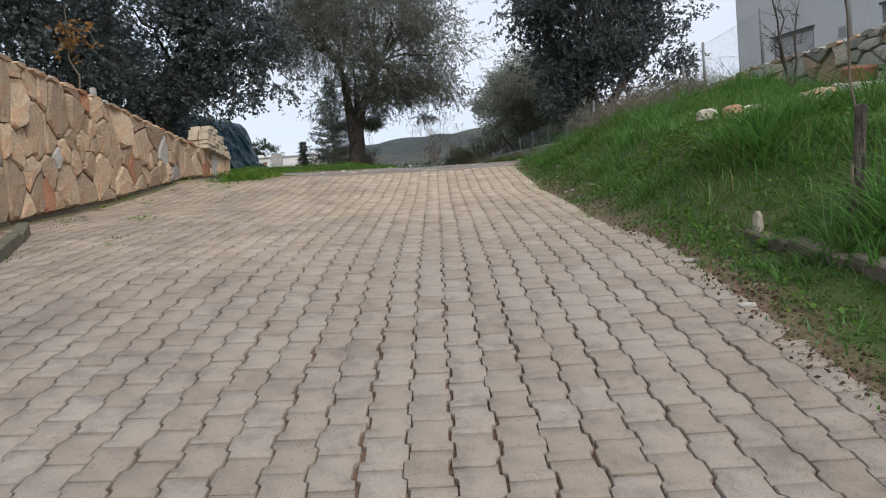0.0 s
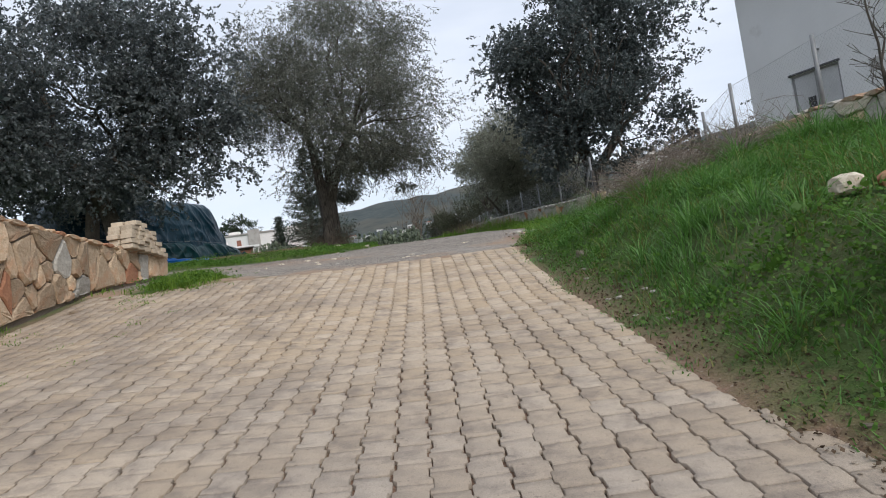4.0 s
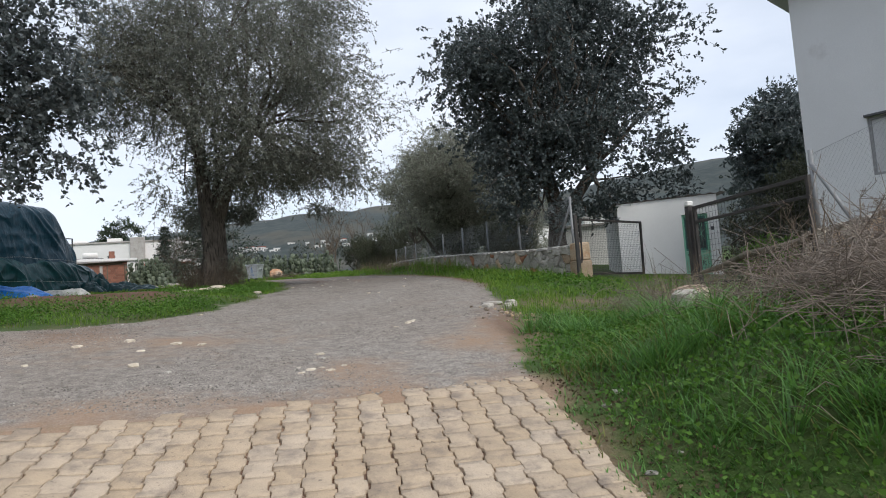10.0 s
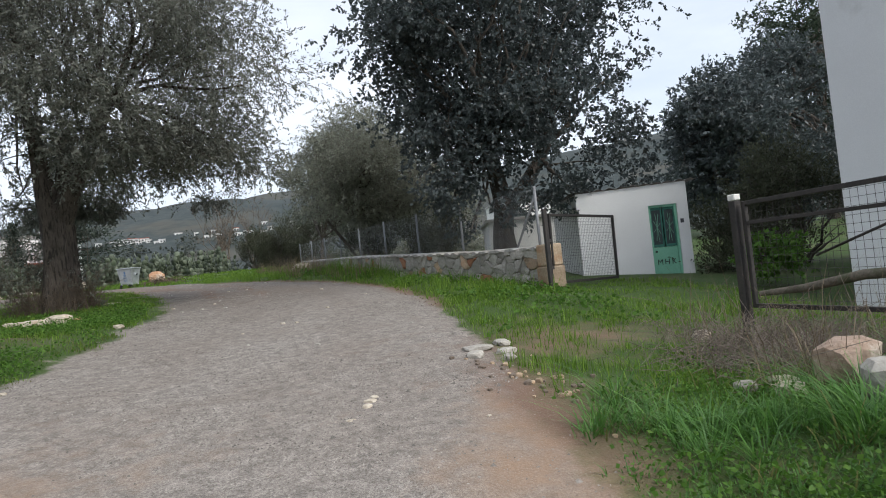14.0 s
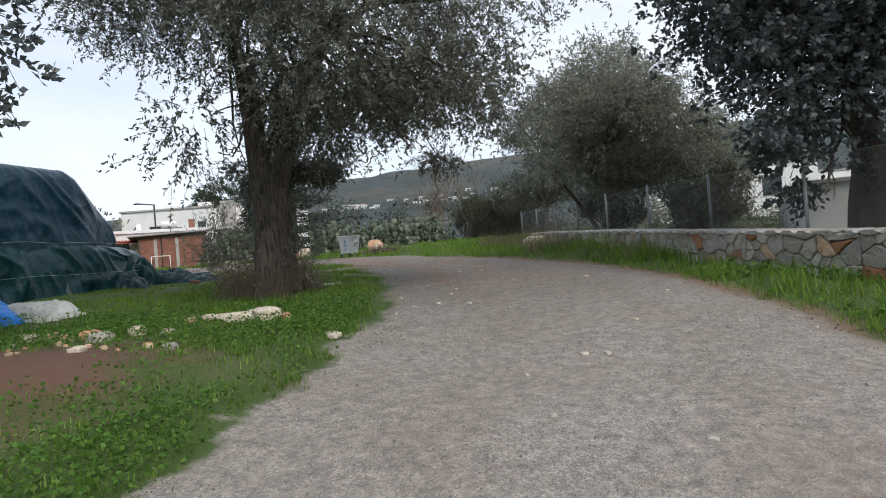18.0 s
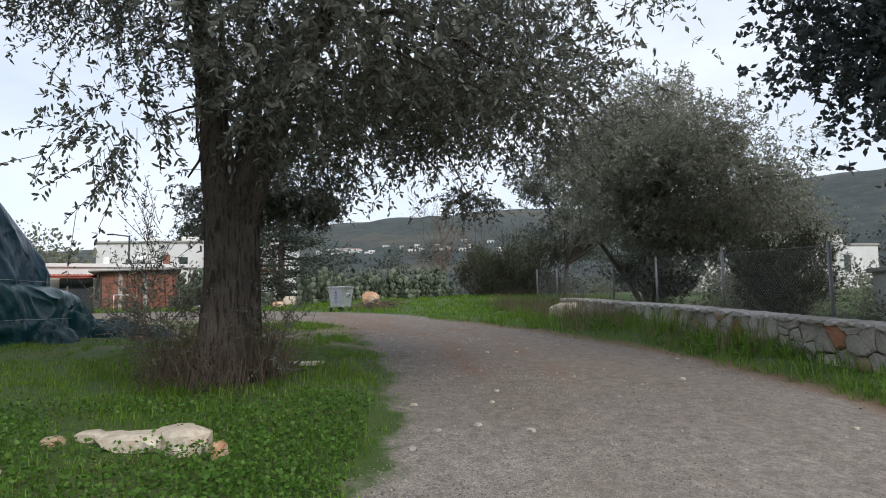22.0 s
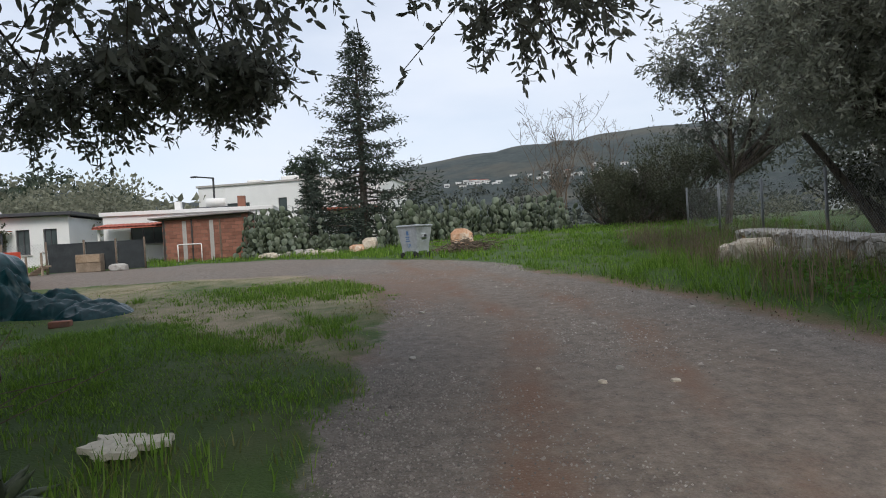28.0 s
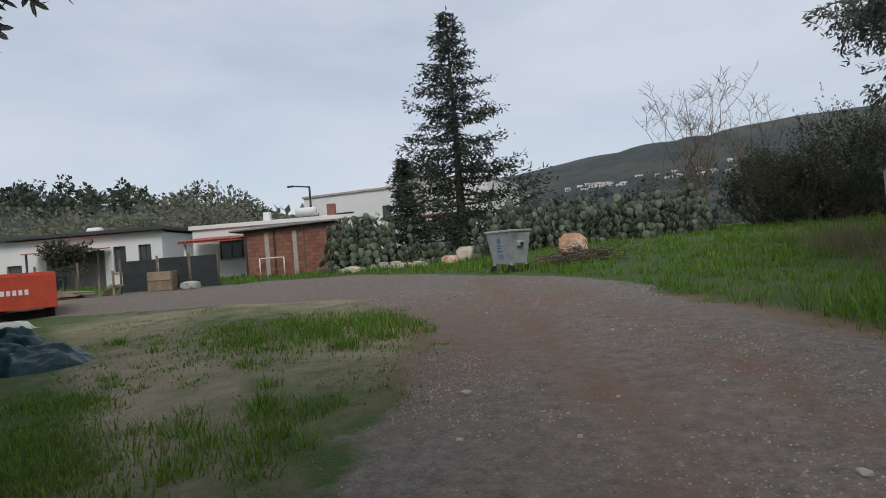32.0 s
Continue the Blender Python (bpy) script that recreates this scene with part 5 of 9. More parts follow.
ga, gb = np.array([-13.95, 44.72, g0]), np.array([-13.2, 45.02, g0])
bar("post", ga - (0, 0, 0.05), ga + (0, 0, 0.62), 0.02, M_WHITEPAINT, goal)
bar("post", gb - (0, 0, 0.05), gb + (0, 0, 0.62), 0.02, M_WHITEPAINT, goal)
bar("crossbar", ga + (0, 0, 0.62), gb + (0, 0, 0.62), 0.02, M_WHITEPAINT, goal)

# --- low house with a red tiled veranda behind the shed
vm = local((-18.2, 46.2, 4.55), 20)
ver = thing("annex", (-18.2, 46.2, 4.55), "low white annex with a red tiled veranda and roof tank", "house")
part("wall_front", holed_wall(vm, 6.5, 2.1, 0.2, [(1.0, 0.95, 2.3, 1.65)]), M_WHITE, ver)
window(ver, vm, 1.0, 0.95, 2.3, 1.65, M_FRAME, M_GLASSDARK, 2)
part("wall_side", box((0, 0.2, 0), (0.2, 3.0, 2.1), 0, vm), M_WHITE, ver)
part("wall_side", box((6.3, 0.2, 0), (6.5, 3.0, 2.1), 0, vm), M_WHITE, ver)
part("roof", box((-0.1, -0.1, 2.104), (6.6, 3.1, 2.26), 0.01, vm), M_WHITE, ver)
vr = part("veranda_roof", box((0.2, -1.5, 1.70), (3.0, 0.0, 1.74), 0.0, vm @ Matrix.Rotation(radians(6), 4, "X")), M_TILE, ver, "red tiled veranda roof")
for k in range(19):
    v, f = tube_arrays([(0.25 + k * 0.15, -1.5, 1.755), (0.25 + k * 0.15, 0.0, 1.755)], [0.05, 0.05], 6)
    v = (np.c_[v, np.ones(len(v))] @ np.array(vm @ Matrix.Rotation(radians(6), 4, "X")).T)[:, :3]
    part_np("roof_rib", v, f, M_TILE, vr)
for x in (0.3, 2.9):
    part("post", box((x, -1.45, -0.1), (x + 0.08, -1.37, 1.56), 0.005, vm), M_WHITEPAINT, ver)
tank = part_np("tank", *tube_arrays(np.array([[3.7, 1.2, 2.55], [3.72, 1.2, 2.55], [4.5, 1.2, 2.55], [4.52, 1.2, 2.55]]) @ np.array(vm.to_3x3()).T + np.array(vm.translation), [0.05, 0.2, 0.2, 0.05], 12), M_WHITEPAINT, ver, "white water tank", True)
part("collector", box((3.4, 0.2, 2.28), (4.8, 1.0, 2.32), 0.004, vm), M_FRAME, ver)
part("chimney", box((5.1, 0.5, 2.264), (5.4, 0.8, 2.75), 0.01, vm), M_BRICK, ver)
part("chimney", box((2.6, 0.5, 2.264), (2.85, 0.75, 2.62), 0.01, vm), M_WHITE, ver)

# --- white two-storey modern house in the distance
mm = local((-24.0, 62.0, 4.2), 2)
mod = thing("modern_house", (-24.0, 62.0, 4.2), "distant white flat-roofed two-storey house with a grey chimney breast", "house")
part("wall_front", holed_wall(mm, 12.5, 5.1, 0.25, [(2.0, 3.0, 3.6, 3.95), (5.6, 3.2, 6.2, 4.1), (9.6, 0.9, 11.0, 2.2)]), M_WHITE, mod)
part("wall_side", box((0, 0.25, 0), (0.25, 8, 5.1), 0, mm), M_WHITE, mod)
part("wall_side", box((12.25, 0.25, 0), (12.5, 8, 5.1), 0, mm), M_WHITE, mod)
part("wall_back", box((0.25, 7.75, 0), (12.25, 8, 5.1), 0, mm), M_WHITE, mod)
part("roof", box((-0.1, -0.1, 5.104), (12.6, 8.1, 5.24), 0.01, mm), M_SLAB, mod)
part("chimney_breast", box((7.4, -0.25, 0), (8.5, 0.0, 5.5), 0.01, mm), M_SLAB, mod)
window(mod, mm, 2.0, 3.0, 3.6, 3.95, M_FRAME, M_GLASSDARK, 1)
window(mod, mm, 5.6, 3.2, 6.2, 4.1, M_FRAME, M_GLASSDARK, 0)
window(mod, mm, 9.6, 0.9, 11.0, 2.2, M_FRAME, M_GLASSDARK, 1)
part("lower_roof", box((8.9, -2.2, 3.0), (12.4, -0.004, 3.12), 0.01, mm), M_TILE, mod, "red lower roof")
for x in (9.0, 12.2):
    part("roof_post", box((x, -2.1, -0.2), (x + 0.12, -1.98, 3.0), 0.01, mm), M_WHITE, mod)
for x, y in ((2.0, 3), (5.0, 2), (10.5, 3)):
    tk = part("roof_tank", box((x, y, 5.25), (x + 1.1, y + 0.6, 5.75), 0.05, mm), M_WHITEPAINT, mod)
lamp = thing("street_lamp", (-17.4, 53.0, 4.7), "thin black street lamp pole by the houses", "street lamp")
bar("pole", (-17.4, 53.0, 4.5), (-17.4, 53.0, 8.75), 0.05, M_BLACK, lamp)
bar("arm", (-17.4, 53.0, 8.72), (-18.2, 52.8, 8.82), 0.035, M_BLACK, lamp)
part("head", box((-18.5, 52.72, 8.78), (-18.15, 52.86, 8.86), 0.02), M_BLACK, lamp)

# --- white cottage with verandah on the far side of the lane
cb, ct = (-25.9, 43.9, 4.17), 21.5
cm = local(cb, ct)
cot = thing("cottage", cb, "single-storey white cottage with a flat roof and a red awning", "house")
chole = [(0.3, 0.9, 0.9, 1.7), (1.9, 0.35, 4.2, 2.05), (4.55, 1.15, 5.05, 2.15), (5.55, 1.25, 6.05, 2.15)]
part("wall_front", holed_wall(cm, 6.5, 2.62, 0.2, chole, 2.66), M_WHITE, cot)
part("wall_side", box((0, 0.2, 0), (0.2, 5, 2.6), 0, cm), M_WHITE, cot)
part("wall_side", box((6.3, 0.2, 0), (6.5, 5, 2.6), 0, cm), M_WHITE, cot)
part("wall_back", box((0.2, 4.8, 0), (6.3, 5.0, 2.6), 0, cm), M_WHITE, cot)
part("porch_back_wall", box((1.7, 1.4, 0), (4.4, 1.5, 2.6), 0, cm), M_SLAB, cot)
part("roof", box((-0.2, -0.35, 2.67), (6.75, 5.2, 2.80), 0.01, cm), M_FRAME, cot, "thin dark flat roof edge")
for x0, z0, x1, z1 in (chole[2], chole[3]):
    window(cot, cm, x0, z0, x1, z1, M_FRAME, M_GLASSDARK, 1)
window(cot, cm, *chole[0], M_FRAME, M_GLASSDARK, 0)
part("awning", box((1.6, -0.9, 2.1), (4.5, -0.004, 2.14), 0.0, cm @ Matrix.Rotation(radians(3), 4, "X")), M_TILE, cot, "sagging red awning")
for x in (1.65, 3.0, 4.4):
    part("awning_post", box((x, -0.86, 0), (x + 0.06, -0.8, 2.06), 0.004, cm), M_FRAME, cot)
part("water_heater", box((2.9, 1.0, 2.82), (3.5, 1.4, 3.05), 0.08, cm), M_WHITEPAINT, cot)
part("gable_annex", box((-3.5, 0.4, 0), (-0.004, 4.5, 2.2), 0.0, cm), M_WHITE, cot)

# --- houses on the far hill
rnd = random.Random(12)


def up_hill(az, el):
    """The nearest place beyond the valley, seen from the lane at a bearing and a height in degrees."""
    for step in range(240, 900, 6):
        x, y = step * math.sin(radians(az)), 25 + step * math.cos(radians(az))
        if gz(x, y) - 5 > step * math.tan(radians(el)):
            return x, y
    return x, y


HILL_SPOTS = [(-7.8, 4.8), (-7.2, 4.95), (-6.7, 4.84), (-6.1, 4.7), (-5.7, 4.72), (-2.8, 4.99), (-2.0, 4.73), (0.8, 4.73), (0.5, 5.4), (3.1, 5.7), (5.5, 5.5), (2.8, 4.95), (-1.4, 5.1), (32.4, 5.4), (31.7, 4.9), (30.4, 5.1), (33.5, 5.0), (-10.6, 4.55), (-9.5, 4.8), (-9.2, 4.6), (-8.8, 4.9), (-8.5, 4.7), (-8.2, 4.95), (-7.6, 4.6), (-4.4, 5.3), (-1.0, 4.8), (1.4, 5.1), (1.8, 4.9), (3.6, 5.2), (6.5, 4.8), (-14.0, 4.4), (10.5, 4.8)]
for haz, hel in HILL_SPOTS:
    hx, hy = up_hill(haz, hel)
    hz = gz(hx, hy)
    w, d, h = rnd.uniform(2.6, 5.5), rnd.uniform(3, 5), rnd.uniform(1.4, 2.8)
    m = local((hx, hy, hz - 1.0), rnd.uniform(-20, 20))
    hh = thing("hill_house", (hx, hy, hz), "far white house among trees on the hillside", "house", "houses on the hill")
    part("wall", box((0, 0, 0), (w, d, h + 1), 0, m), M_WHITE, hh)
    part("roof", box((-0.3, -0.3, h + 1.01), (w + 0.3, d + 0.3, h + 1.4), 0, m), rnd.choice((M_WHITE, M_WHITE, M_SLAB, M_SLAB, M_TILE)), hh)
    for k in range(2):
        x = w * (0.2 + 0.45 * k)
        part("window", box((x, -0.06, h - 0.9), (x + 1.2, 0.02, h + 0.3), 0, m), M_GLASSDARK, hh)

# ---------------------------------------------------------------- trees


def bend(a, b, k, lift, rnd, n=6):
    """A wandering path from a to b."""
    a, b = np.asarray(a, float), np.asarray(b, float)
    t = np.linspace(0, 1, n)[:, None]
    p = a + (b - a) * t
    ln = np.linalg.norm(b - a)
    p += np.sin(t * math.pi) * np.array([rnd.uniform(-k, k), rnd.uniform(-k, k), lift]) * ln
    p[1:-1] += np.array([[rnd.uniform(-1, 1) for _ in range(3)] for _ in range(n - 2)]) * ln * 0.03
    return p


def twig_points(blobs, count, shell, clump=12, tight=0.24):
    """Places spread through a set of ellipsoids (x, y, z, rx, ry, rz), thicker toward their skins and gathered in clumps."""
    b = np.array(blobs, float)
    vol = b[:, 3] * b[:, 4] * b[:, 5]
    heads = max(1, count // clump)
    pick = RNG.choice(len(b), heads, p=vol / vol.sum())
    d = RNG.normal(size=(heads, 3))
    d /= np.linalg.norm(d, axis=1)[:, None]
    r = RNG.random(heads) ** shell
    centre = b[pick, :3] + d * r[:, None] * b[pick, 3:]
    of = RNG.integers(0, heads, count)
    off = RNG.normal(size=(count, 3)) * (tight * RNG.uniform(0.6, 1.5, heads))[of][:, None] * b[pick[of], 3:]
    way = d[of] + off / (np.linalg.norm(off, axis=1)[:, None] + 1e-6) * 0.7
    way /= np.linalg.norm(way, axis=1)[:, None]
    return centre[of] + off, way, pick[of]


def foliage(blobs, twigs, per_twig, twig_len, droop, leaf, leaf_w, shell=0.45, spread_out=0.8, spray=0.9, oval=False):
    """Twigs and their leaves through the crown's blobs. Returns arrays of leaves and of twigs."""
    p, d, _ = twig_points(blobs, twigs, shell)
    way = d * spread_out + RNG.normal(size=(twigs, 3)) * 0.5 + np.array([0, 0, -droop])
    way /= np.linalg.norm(way, axis=1)[:, None]
    ln = twig_len * RNG.uniform(0.5, 1.3, twigs)
    s = RNG.uniform(0.05, 1.0, (twigs, per_twig))
    base = p[:, None] + way[:, None] * (s * ln[:, None])[..., None] + np.array([0, 0, -droop * 0.35])[None, None] * (s**2 * ln[:, None])[..., None]
    lw = way[:, None] * 0.7 + RNG.normal(size=(twigs, per_twig, 3)) * spray + np.array([0, 0, -0.25 * droop])
    n = twigs * per_twig
    lv = (oval_leaves_arrays if oval else leaves_arrays)(base.reshape(-1, 3), lw.reshape(-1, 3), leaf * RNG.uniform(0.7, 1.25, n), leaf_w * RNG.uniform(0.7, 1.25, n))
    keep = RNG.random(twigs) < 0.45
    tw = wire_arrays(p[keep] - way[keep] * 0.1, p[keep] + way[keep] * ln[keep][:, None] * 0.9, 0.004)
    return lv, tw


def limbs(start, r0, blobs, rnd, sides=8, forks=3, share=1.0):
    """Limbs from a fork to the blobs, each splitting on the way."""
    pieces = []
    for b in blobs:
        c = np.array(b[:3])
        c = c + np.array([0, 0, -0.25 * b[5]])
        p = bend(start, c, 0.2, 0.06, rnd, 8)
        r = r0 * share * rnd.uniform(0.75, 1.1)
        pieces.append(tube_arrays(p, np.linspace(r, r * 0.25, len(p)), sides))
        for _ in range(forks):
            k = rnd.randint(2, len(p) - 2)
            e = np.array(b[:3]) + np.array([rnd.uniform(-0.9, 0.9) * b[3], rnd.uniform(-0.9, 0.9) * b[4], rnd.uniform(-0.5, 0.95) * b[5]])
            q = bend(p[k], e, 0.15, 0.08, rnd, 5)
            rr = r * (1 - 0.75 * k / (len(p) - 1)) * 0.6
            pieces.append(tube_arrays(q, np.linspace(rr, max(0.006, rr * 0.15), len(q)), max(5, sides - 3)))
    return pieces


def trunk_arrays(path, radii, rnd, sides=26, flute=0.19):
    """A gnarled, fluted trunk."""
    path = np.asarray(path, float)
    fine = np.linspace(0, len(path) - 1, 18)
    idx = np.arange(len(path))
    path = np.stack([np.interp(fine, idx, path[:, k]) for k in range(3)], -1)
    radii = np.interp(fine, idx, radii)
    v, f = tube_arrays(path, radii, sides)
    v = v.reshape(len(path), sides, 3)
    ang = np.linspace(0, 2 * np.pi, sides, endpoint=False)
    ph = rnd.uniform(0, 6)
    for i in range(len(path)):
        k = 1 + flute * (np.sin(5 * ang + ph + i * 0.16) * 0.6 + np.sin(3 * ang - i * 0.11) * 0.5 + np.sin(9 * ang + i * 0.35) * 0.3)
        v[i] = path[i] + (v[i] - path[i]) * k[:, None]
    return v.reshape(-1, 3), f


def tree(name, at, label, trunks, fork_z, blobs, bark, leaf_mat, twigs, per_twig, twig_len, droop, leaf, leaf_w, seed, r_limb=0.14, forks=3, shell=0.45, spray=0.9, category="tree", limb_every=1, oval_below=-99.0):
    """A broad tree: trunk, limbs, twigs and crown. trunks: (path, radii); every blob gets a limb from the nearest trunk top."""
    rnd = random.Random(seed)
    t = thing(name, at, label, category)
    for path, radii in trunks:
        v, f = trunk_arrays(path, radii, rnd)
        part_np("trunk", v, f, bark, t, smooth=True)
    tops = [np.array(path[-1], float) for path, _ in trunks]
    for b in blobs[::limb_every]:
        s = min(tops, key=lambda q: np.linalg.norm(q - np.array(b[:3])))
        v, f = joined(limbs(s - (0, 0, 0.12), r_limb, [b], rnd, forks=forks))
        part_np("limb", v, f, bark, t, smooth=True)
    bulk = sum(b[3] * b[4] * b[5] for b in blobs)
    for name_, share, oval in (("crown", [b for b in blobs if b[2] >= oval_below], False), ("low_crown", [b for b in blobs if b[2] < oval_below], True)):
        if share:
            n = int(twigs * sum(b[3] * b[4] * b[5] for b in share) / bulk)
            lv, tw = foliage(share, n, per_twig, twig_len, droop, leaf, leaf_w, shell, spray=spray, oval=oval)
            part_np("twig_spray", *tw, bark, t)["kind"] = "stuff"
            part_np(name_, *lv, leaf_mat, t)
    return t


def ring_blobs(centre, rx, ry, rz, count, size, seed, low=-0.8, high=0.9):
    """Clumps round an ellipsoid, with gaps between."""
    rnd = random.Random(seed)
    out = []
    k = 0
    while len(out) < count and k < 4000:
        k += 1
        z = rnd.uniform(low, high)
        a = rnd.uniform(0, 2 * math.pi)
        r = math.sqrt(max(0.05, 1 - z * z)) * rnd.uniform(0.45, 1.0)
        p = (centre[0] + rx * r * math.cos(a), centre[1] + ry * r * math.sin(a), centre[2] + rz * z)
        if all(sum((p[i] - q[i]) ** 2 for i in range(3)) > (size * 0.62) ** 2 for q in out):
            s = size * rnd.uniform(0.7, 1.15)
            out.append((*p, s, s, s * rnd.uniform(0.6, 0.8)))
    return out


# the old olive on the island
OL = (-3.45, 26.55)
oz = gz(*OL)
ol_trunks = [
    ([(OL[0], OL[1], oz - 0.25), (OL[0] + 0.02, OL[1], oz + 0.3), (OL[0] + 0.04, OL[1], oz + 1.1), (OL[0] + 0.02, OL[1] + 0.02, oz + 1.9), (OL[0] - 0.13, OL[1], oz + 2.5), (OL[0] - 0.26, OL[1] + 0.1, oz + 3.6), (OL[0] - 0.42, OL[1] + 0.15, oz + 4.6)], [0.46, 0.35, 0.29, 0.29, 0.19, 0.14, 0.09]),
    ([(OL[0] + 0.04, OL[1], oz + 1.2), (OL[0] + 0.14, OL[1] + 0.02, oz + 2.0), (OL[0] + 0.40, OL[1] - 0.05, oz + 2.6), (OL[0] + 0.75, OL[1] - 0.1, oz + 3.5), (OL[0] + 1.3, OL[1] - 0.2, oz + 4.5)], [0.05, 0.24, 0.18, 0.13, 0.08]),
    ([(OL[0] + 0.04, OL[1] + 0.1, oz + 1.5), (OL[0] + 0.10, OL[1] + 0.16, oz + 2.2), (OL[0] + 0.14, OL[1] + 0.3, oz + 2.8), (OL[0] + 0.2, OL[1] + 0.5, oz + 3.8)], [0.05, 0.17, 0.12, 0.08]),
]
ol_blobs = ring_blobs((OL[0] + 1.25, OL[1] - 0.3, oz + 5.9), 3.7, 3.2, 3.5, 58, 1.2, 11, -0.8, 0.98)
ol_blobs = [b for b in ol_blobs if not (b[0] < OL[0] - 0.9 and b[2] < oz + 4.6) and not (b[0] < OL[0] - 1.8 and b[2] < oz + 5.0) and not (b[2] < oz + 2.9) and not (b[0] < OL[0] + 0.3 and b[2] < oz + 4.7)]
ol_blobs += [(OL[0] - 1.6, OL[1], oz + 4.8, 1.0, 1.0, 0.8), (OL[0] - 2.3, OL[1] - 0.3, oz + 5.5, 1.0, 1.0, 0.8), (OL[0] - 2.2, OL[1] + 0.8, oz + 6.3, 1.0, 1.0, 0.8), (OL[0] - 1.4, OL[1] - 1.1, oz + 5.6, 1.0, 1.0, 0.9),
             (OL[0] - 2.5, OL[1] + 0.2, oz + 7.0, 1.0, 1.0, 0.8), (OL[0] - 0.8, OL[1] + 0.6, oz + 4.7, 0.9, 0.9, 0.7), (OL[0] - 1.8, OL[1] - 0.6, oz + 7.6, 1.0, 1.0, 0.9), (OL[0] - 0.6, OL[1] - 0.6, oz + 5.3, 0.9, 0.9, 0.8)]
ol_blobs += [(OL[0] - 1.2, OL[1] - 0.8, oz + 7.0, 1.0, 1.0, 0.9), (OL[0] - 2.0, OL[1] - 0.4, oz + 8.3, 1.0, 1.0, 0.9), (OL[0] - 0.6, OL[1] - 1.0, oz + 8.0, 1.0, 1.0, 0.9), (OL[0] - 2.7, OL[1], oz + 6.2, 0.9, 0.9, 0.9)]
ol_blobs += [(-5.9, 26.8, 9.3, 0.9, 0.9, 0.9), (-5.2, 26.2, 10.2, 0.9, 0.9, 0.9), (-6.0, 26.0, 10.4, 0.9, 0.9, 0.9), (-4.6, 26.6, 9.2, 0.9, 0.9, 0.9), (-5.4, 26.6, 11.2, 0.9, 0.9, 0.8)]
# low skirts: over the lane, before the trunk and toward the yard
ol_blobs += [(OL[0] + 3.2, OL[1] - 1.2, oz + 3.1, 0.9, 0.9, 0.7), (OL[0] + 3.9, OL[1] + 0.6, oz + 3.3, 0.9, 0.9, 0.7), (OL[0] + 0.85, OL[1] + 1.7, oz + 2.95, 0.6, 0.7, 0.5),
             (OL[0] - 0.9, OL[1] + 1.1, oz + 2.9, 0.6, 0.6, 1.0), (OL[0] - 1.0, OL[1] - 0.7, oz + 3.1, 0.6, 0.6, 0.9), (OL[0] + 2.2, OL[1] - 2.6, oz + 3.5, 0.8, 0.8, 0.7),
             (OL[0] + 1.0, OL[1] - 1.3, oz + 3.0, 0.9, 0.9, 0.6), (OL[0] + 1.0, OL[1] - 2.0, oz + 3.5, 0.9, 0.9, 0.7), (OL[0] + 2.4, OL[1] - 0.4, oz + 3.3, 0.9, 0.9, 0.7), (OL[0] - 0.1, OL[1] + 0.6, oz + 3.9, 0.9, 0.9, 0.8)]
# the crown before the limbs, on the ramp side
ol_blobs += [(OL[0] + 0.2, OL[1] - 1.7, oz + 4.5, 0.9, 0.8, 0.8), (OL[0] - 0.5, OL[1] - 1.6, oz + 5.2, 0.9, 0.8, 0.8), (OL[0] + 1.5, OL[1] - 1.9, oz + 4.6, 1.0, 0.8, 0.9), (OL[0] + 0.6, OL[1] - 2.0, oz + 5.6, 1.0, 0.8, 0.9), (OL[0] + 2.3, OL[1] - 1.6, oz + 5.4, 1.0, 0.8, 0.9)]
old_olive = tree("olive_tree", (*OL, oz), "old gnarled olive tree with a forked trunk on the grass island", ol_trunks, oz + 2, ol_blobs, M_BARK, M_OLIVE, 17200, 12, 0.42, 0.45, 0.082, 0.028, 21, 0.06, 2, 0.52, 0.75, limb_every=3, oval_below=oz + 4.4)

# dense sprays drooping from its far side
for bx, by, bz, sx, sy, sz, n in ((-3.25, 29.5, 6.52, 0.36, 0.28, 0.24, 82), (-2.92, 29.5, 6.42, 0.28, 0.24, 0.20, 60), (-2.62, 29.5, 6.36, 0.20, 0.20, 0.14, 40), (-3.9, 29.2, 6.38, 0.36, 0.3, 0.28, 90), (-4.5, 29.2, 6.4, 0.45, 0.3, 0.4, 84), (-3.4, 29.2, 6.6, 0.5, 0.3, 0.3, 80), (-0.45, 28.4, 6.32, 0.40, 0.34, 0.18, 42)):
    lv, tw = foliage([(bx, by, bz, sx, sy, sz)], n * 2, 16, 0.28, 0.5, 0.066, 0.021, 0.8, oval=True)
    part_np("twig_spray", *tw, M_BARK, old_olive)["kind"] = "stuff"
    part_np("hanging_spray", *lv, M_OLIVE, old_olive)["kind"] = "stuff"
    v, f = tube_arrays(bend((bx, by, bz + 0.1), (OL[0] + 0.6 * (bx - OL[0]), OL[1] + 0.5, oz + 4.6), 0.08, 0.12, random.Random(int(bx * 10)), 7), np.linspace(0.008, 0.04, 7), 6)
    part_np("limb", v, f, M_BARK, old_olive, smooth=True)

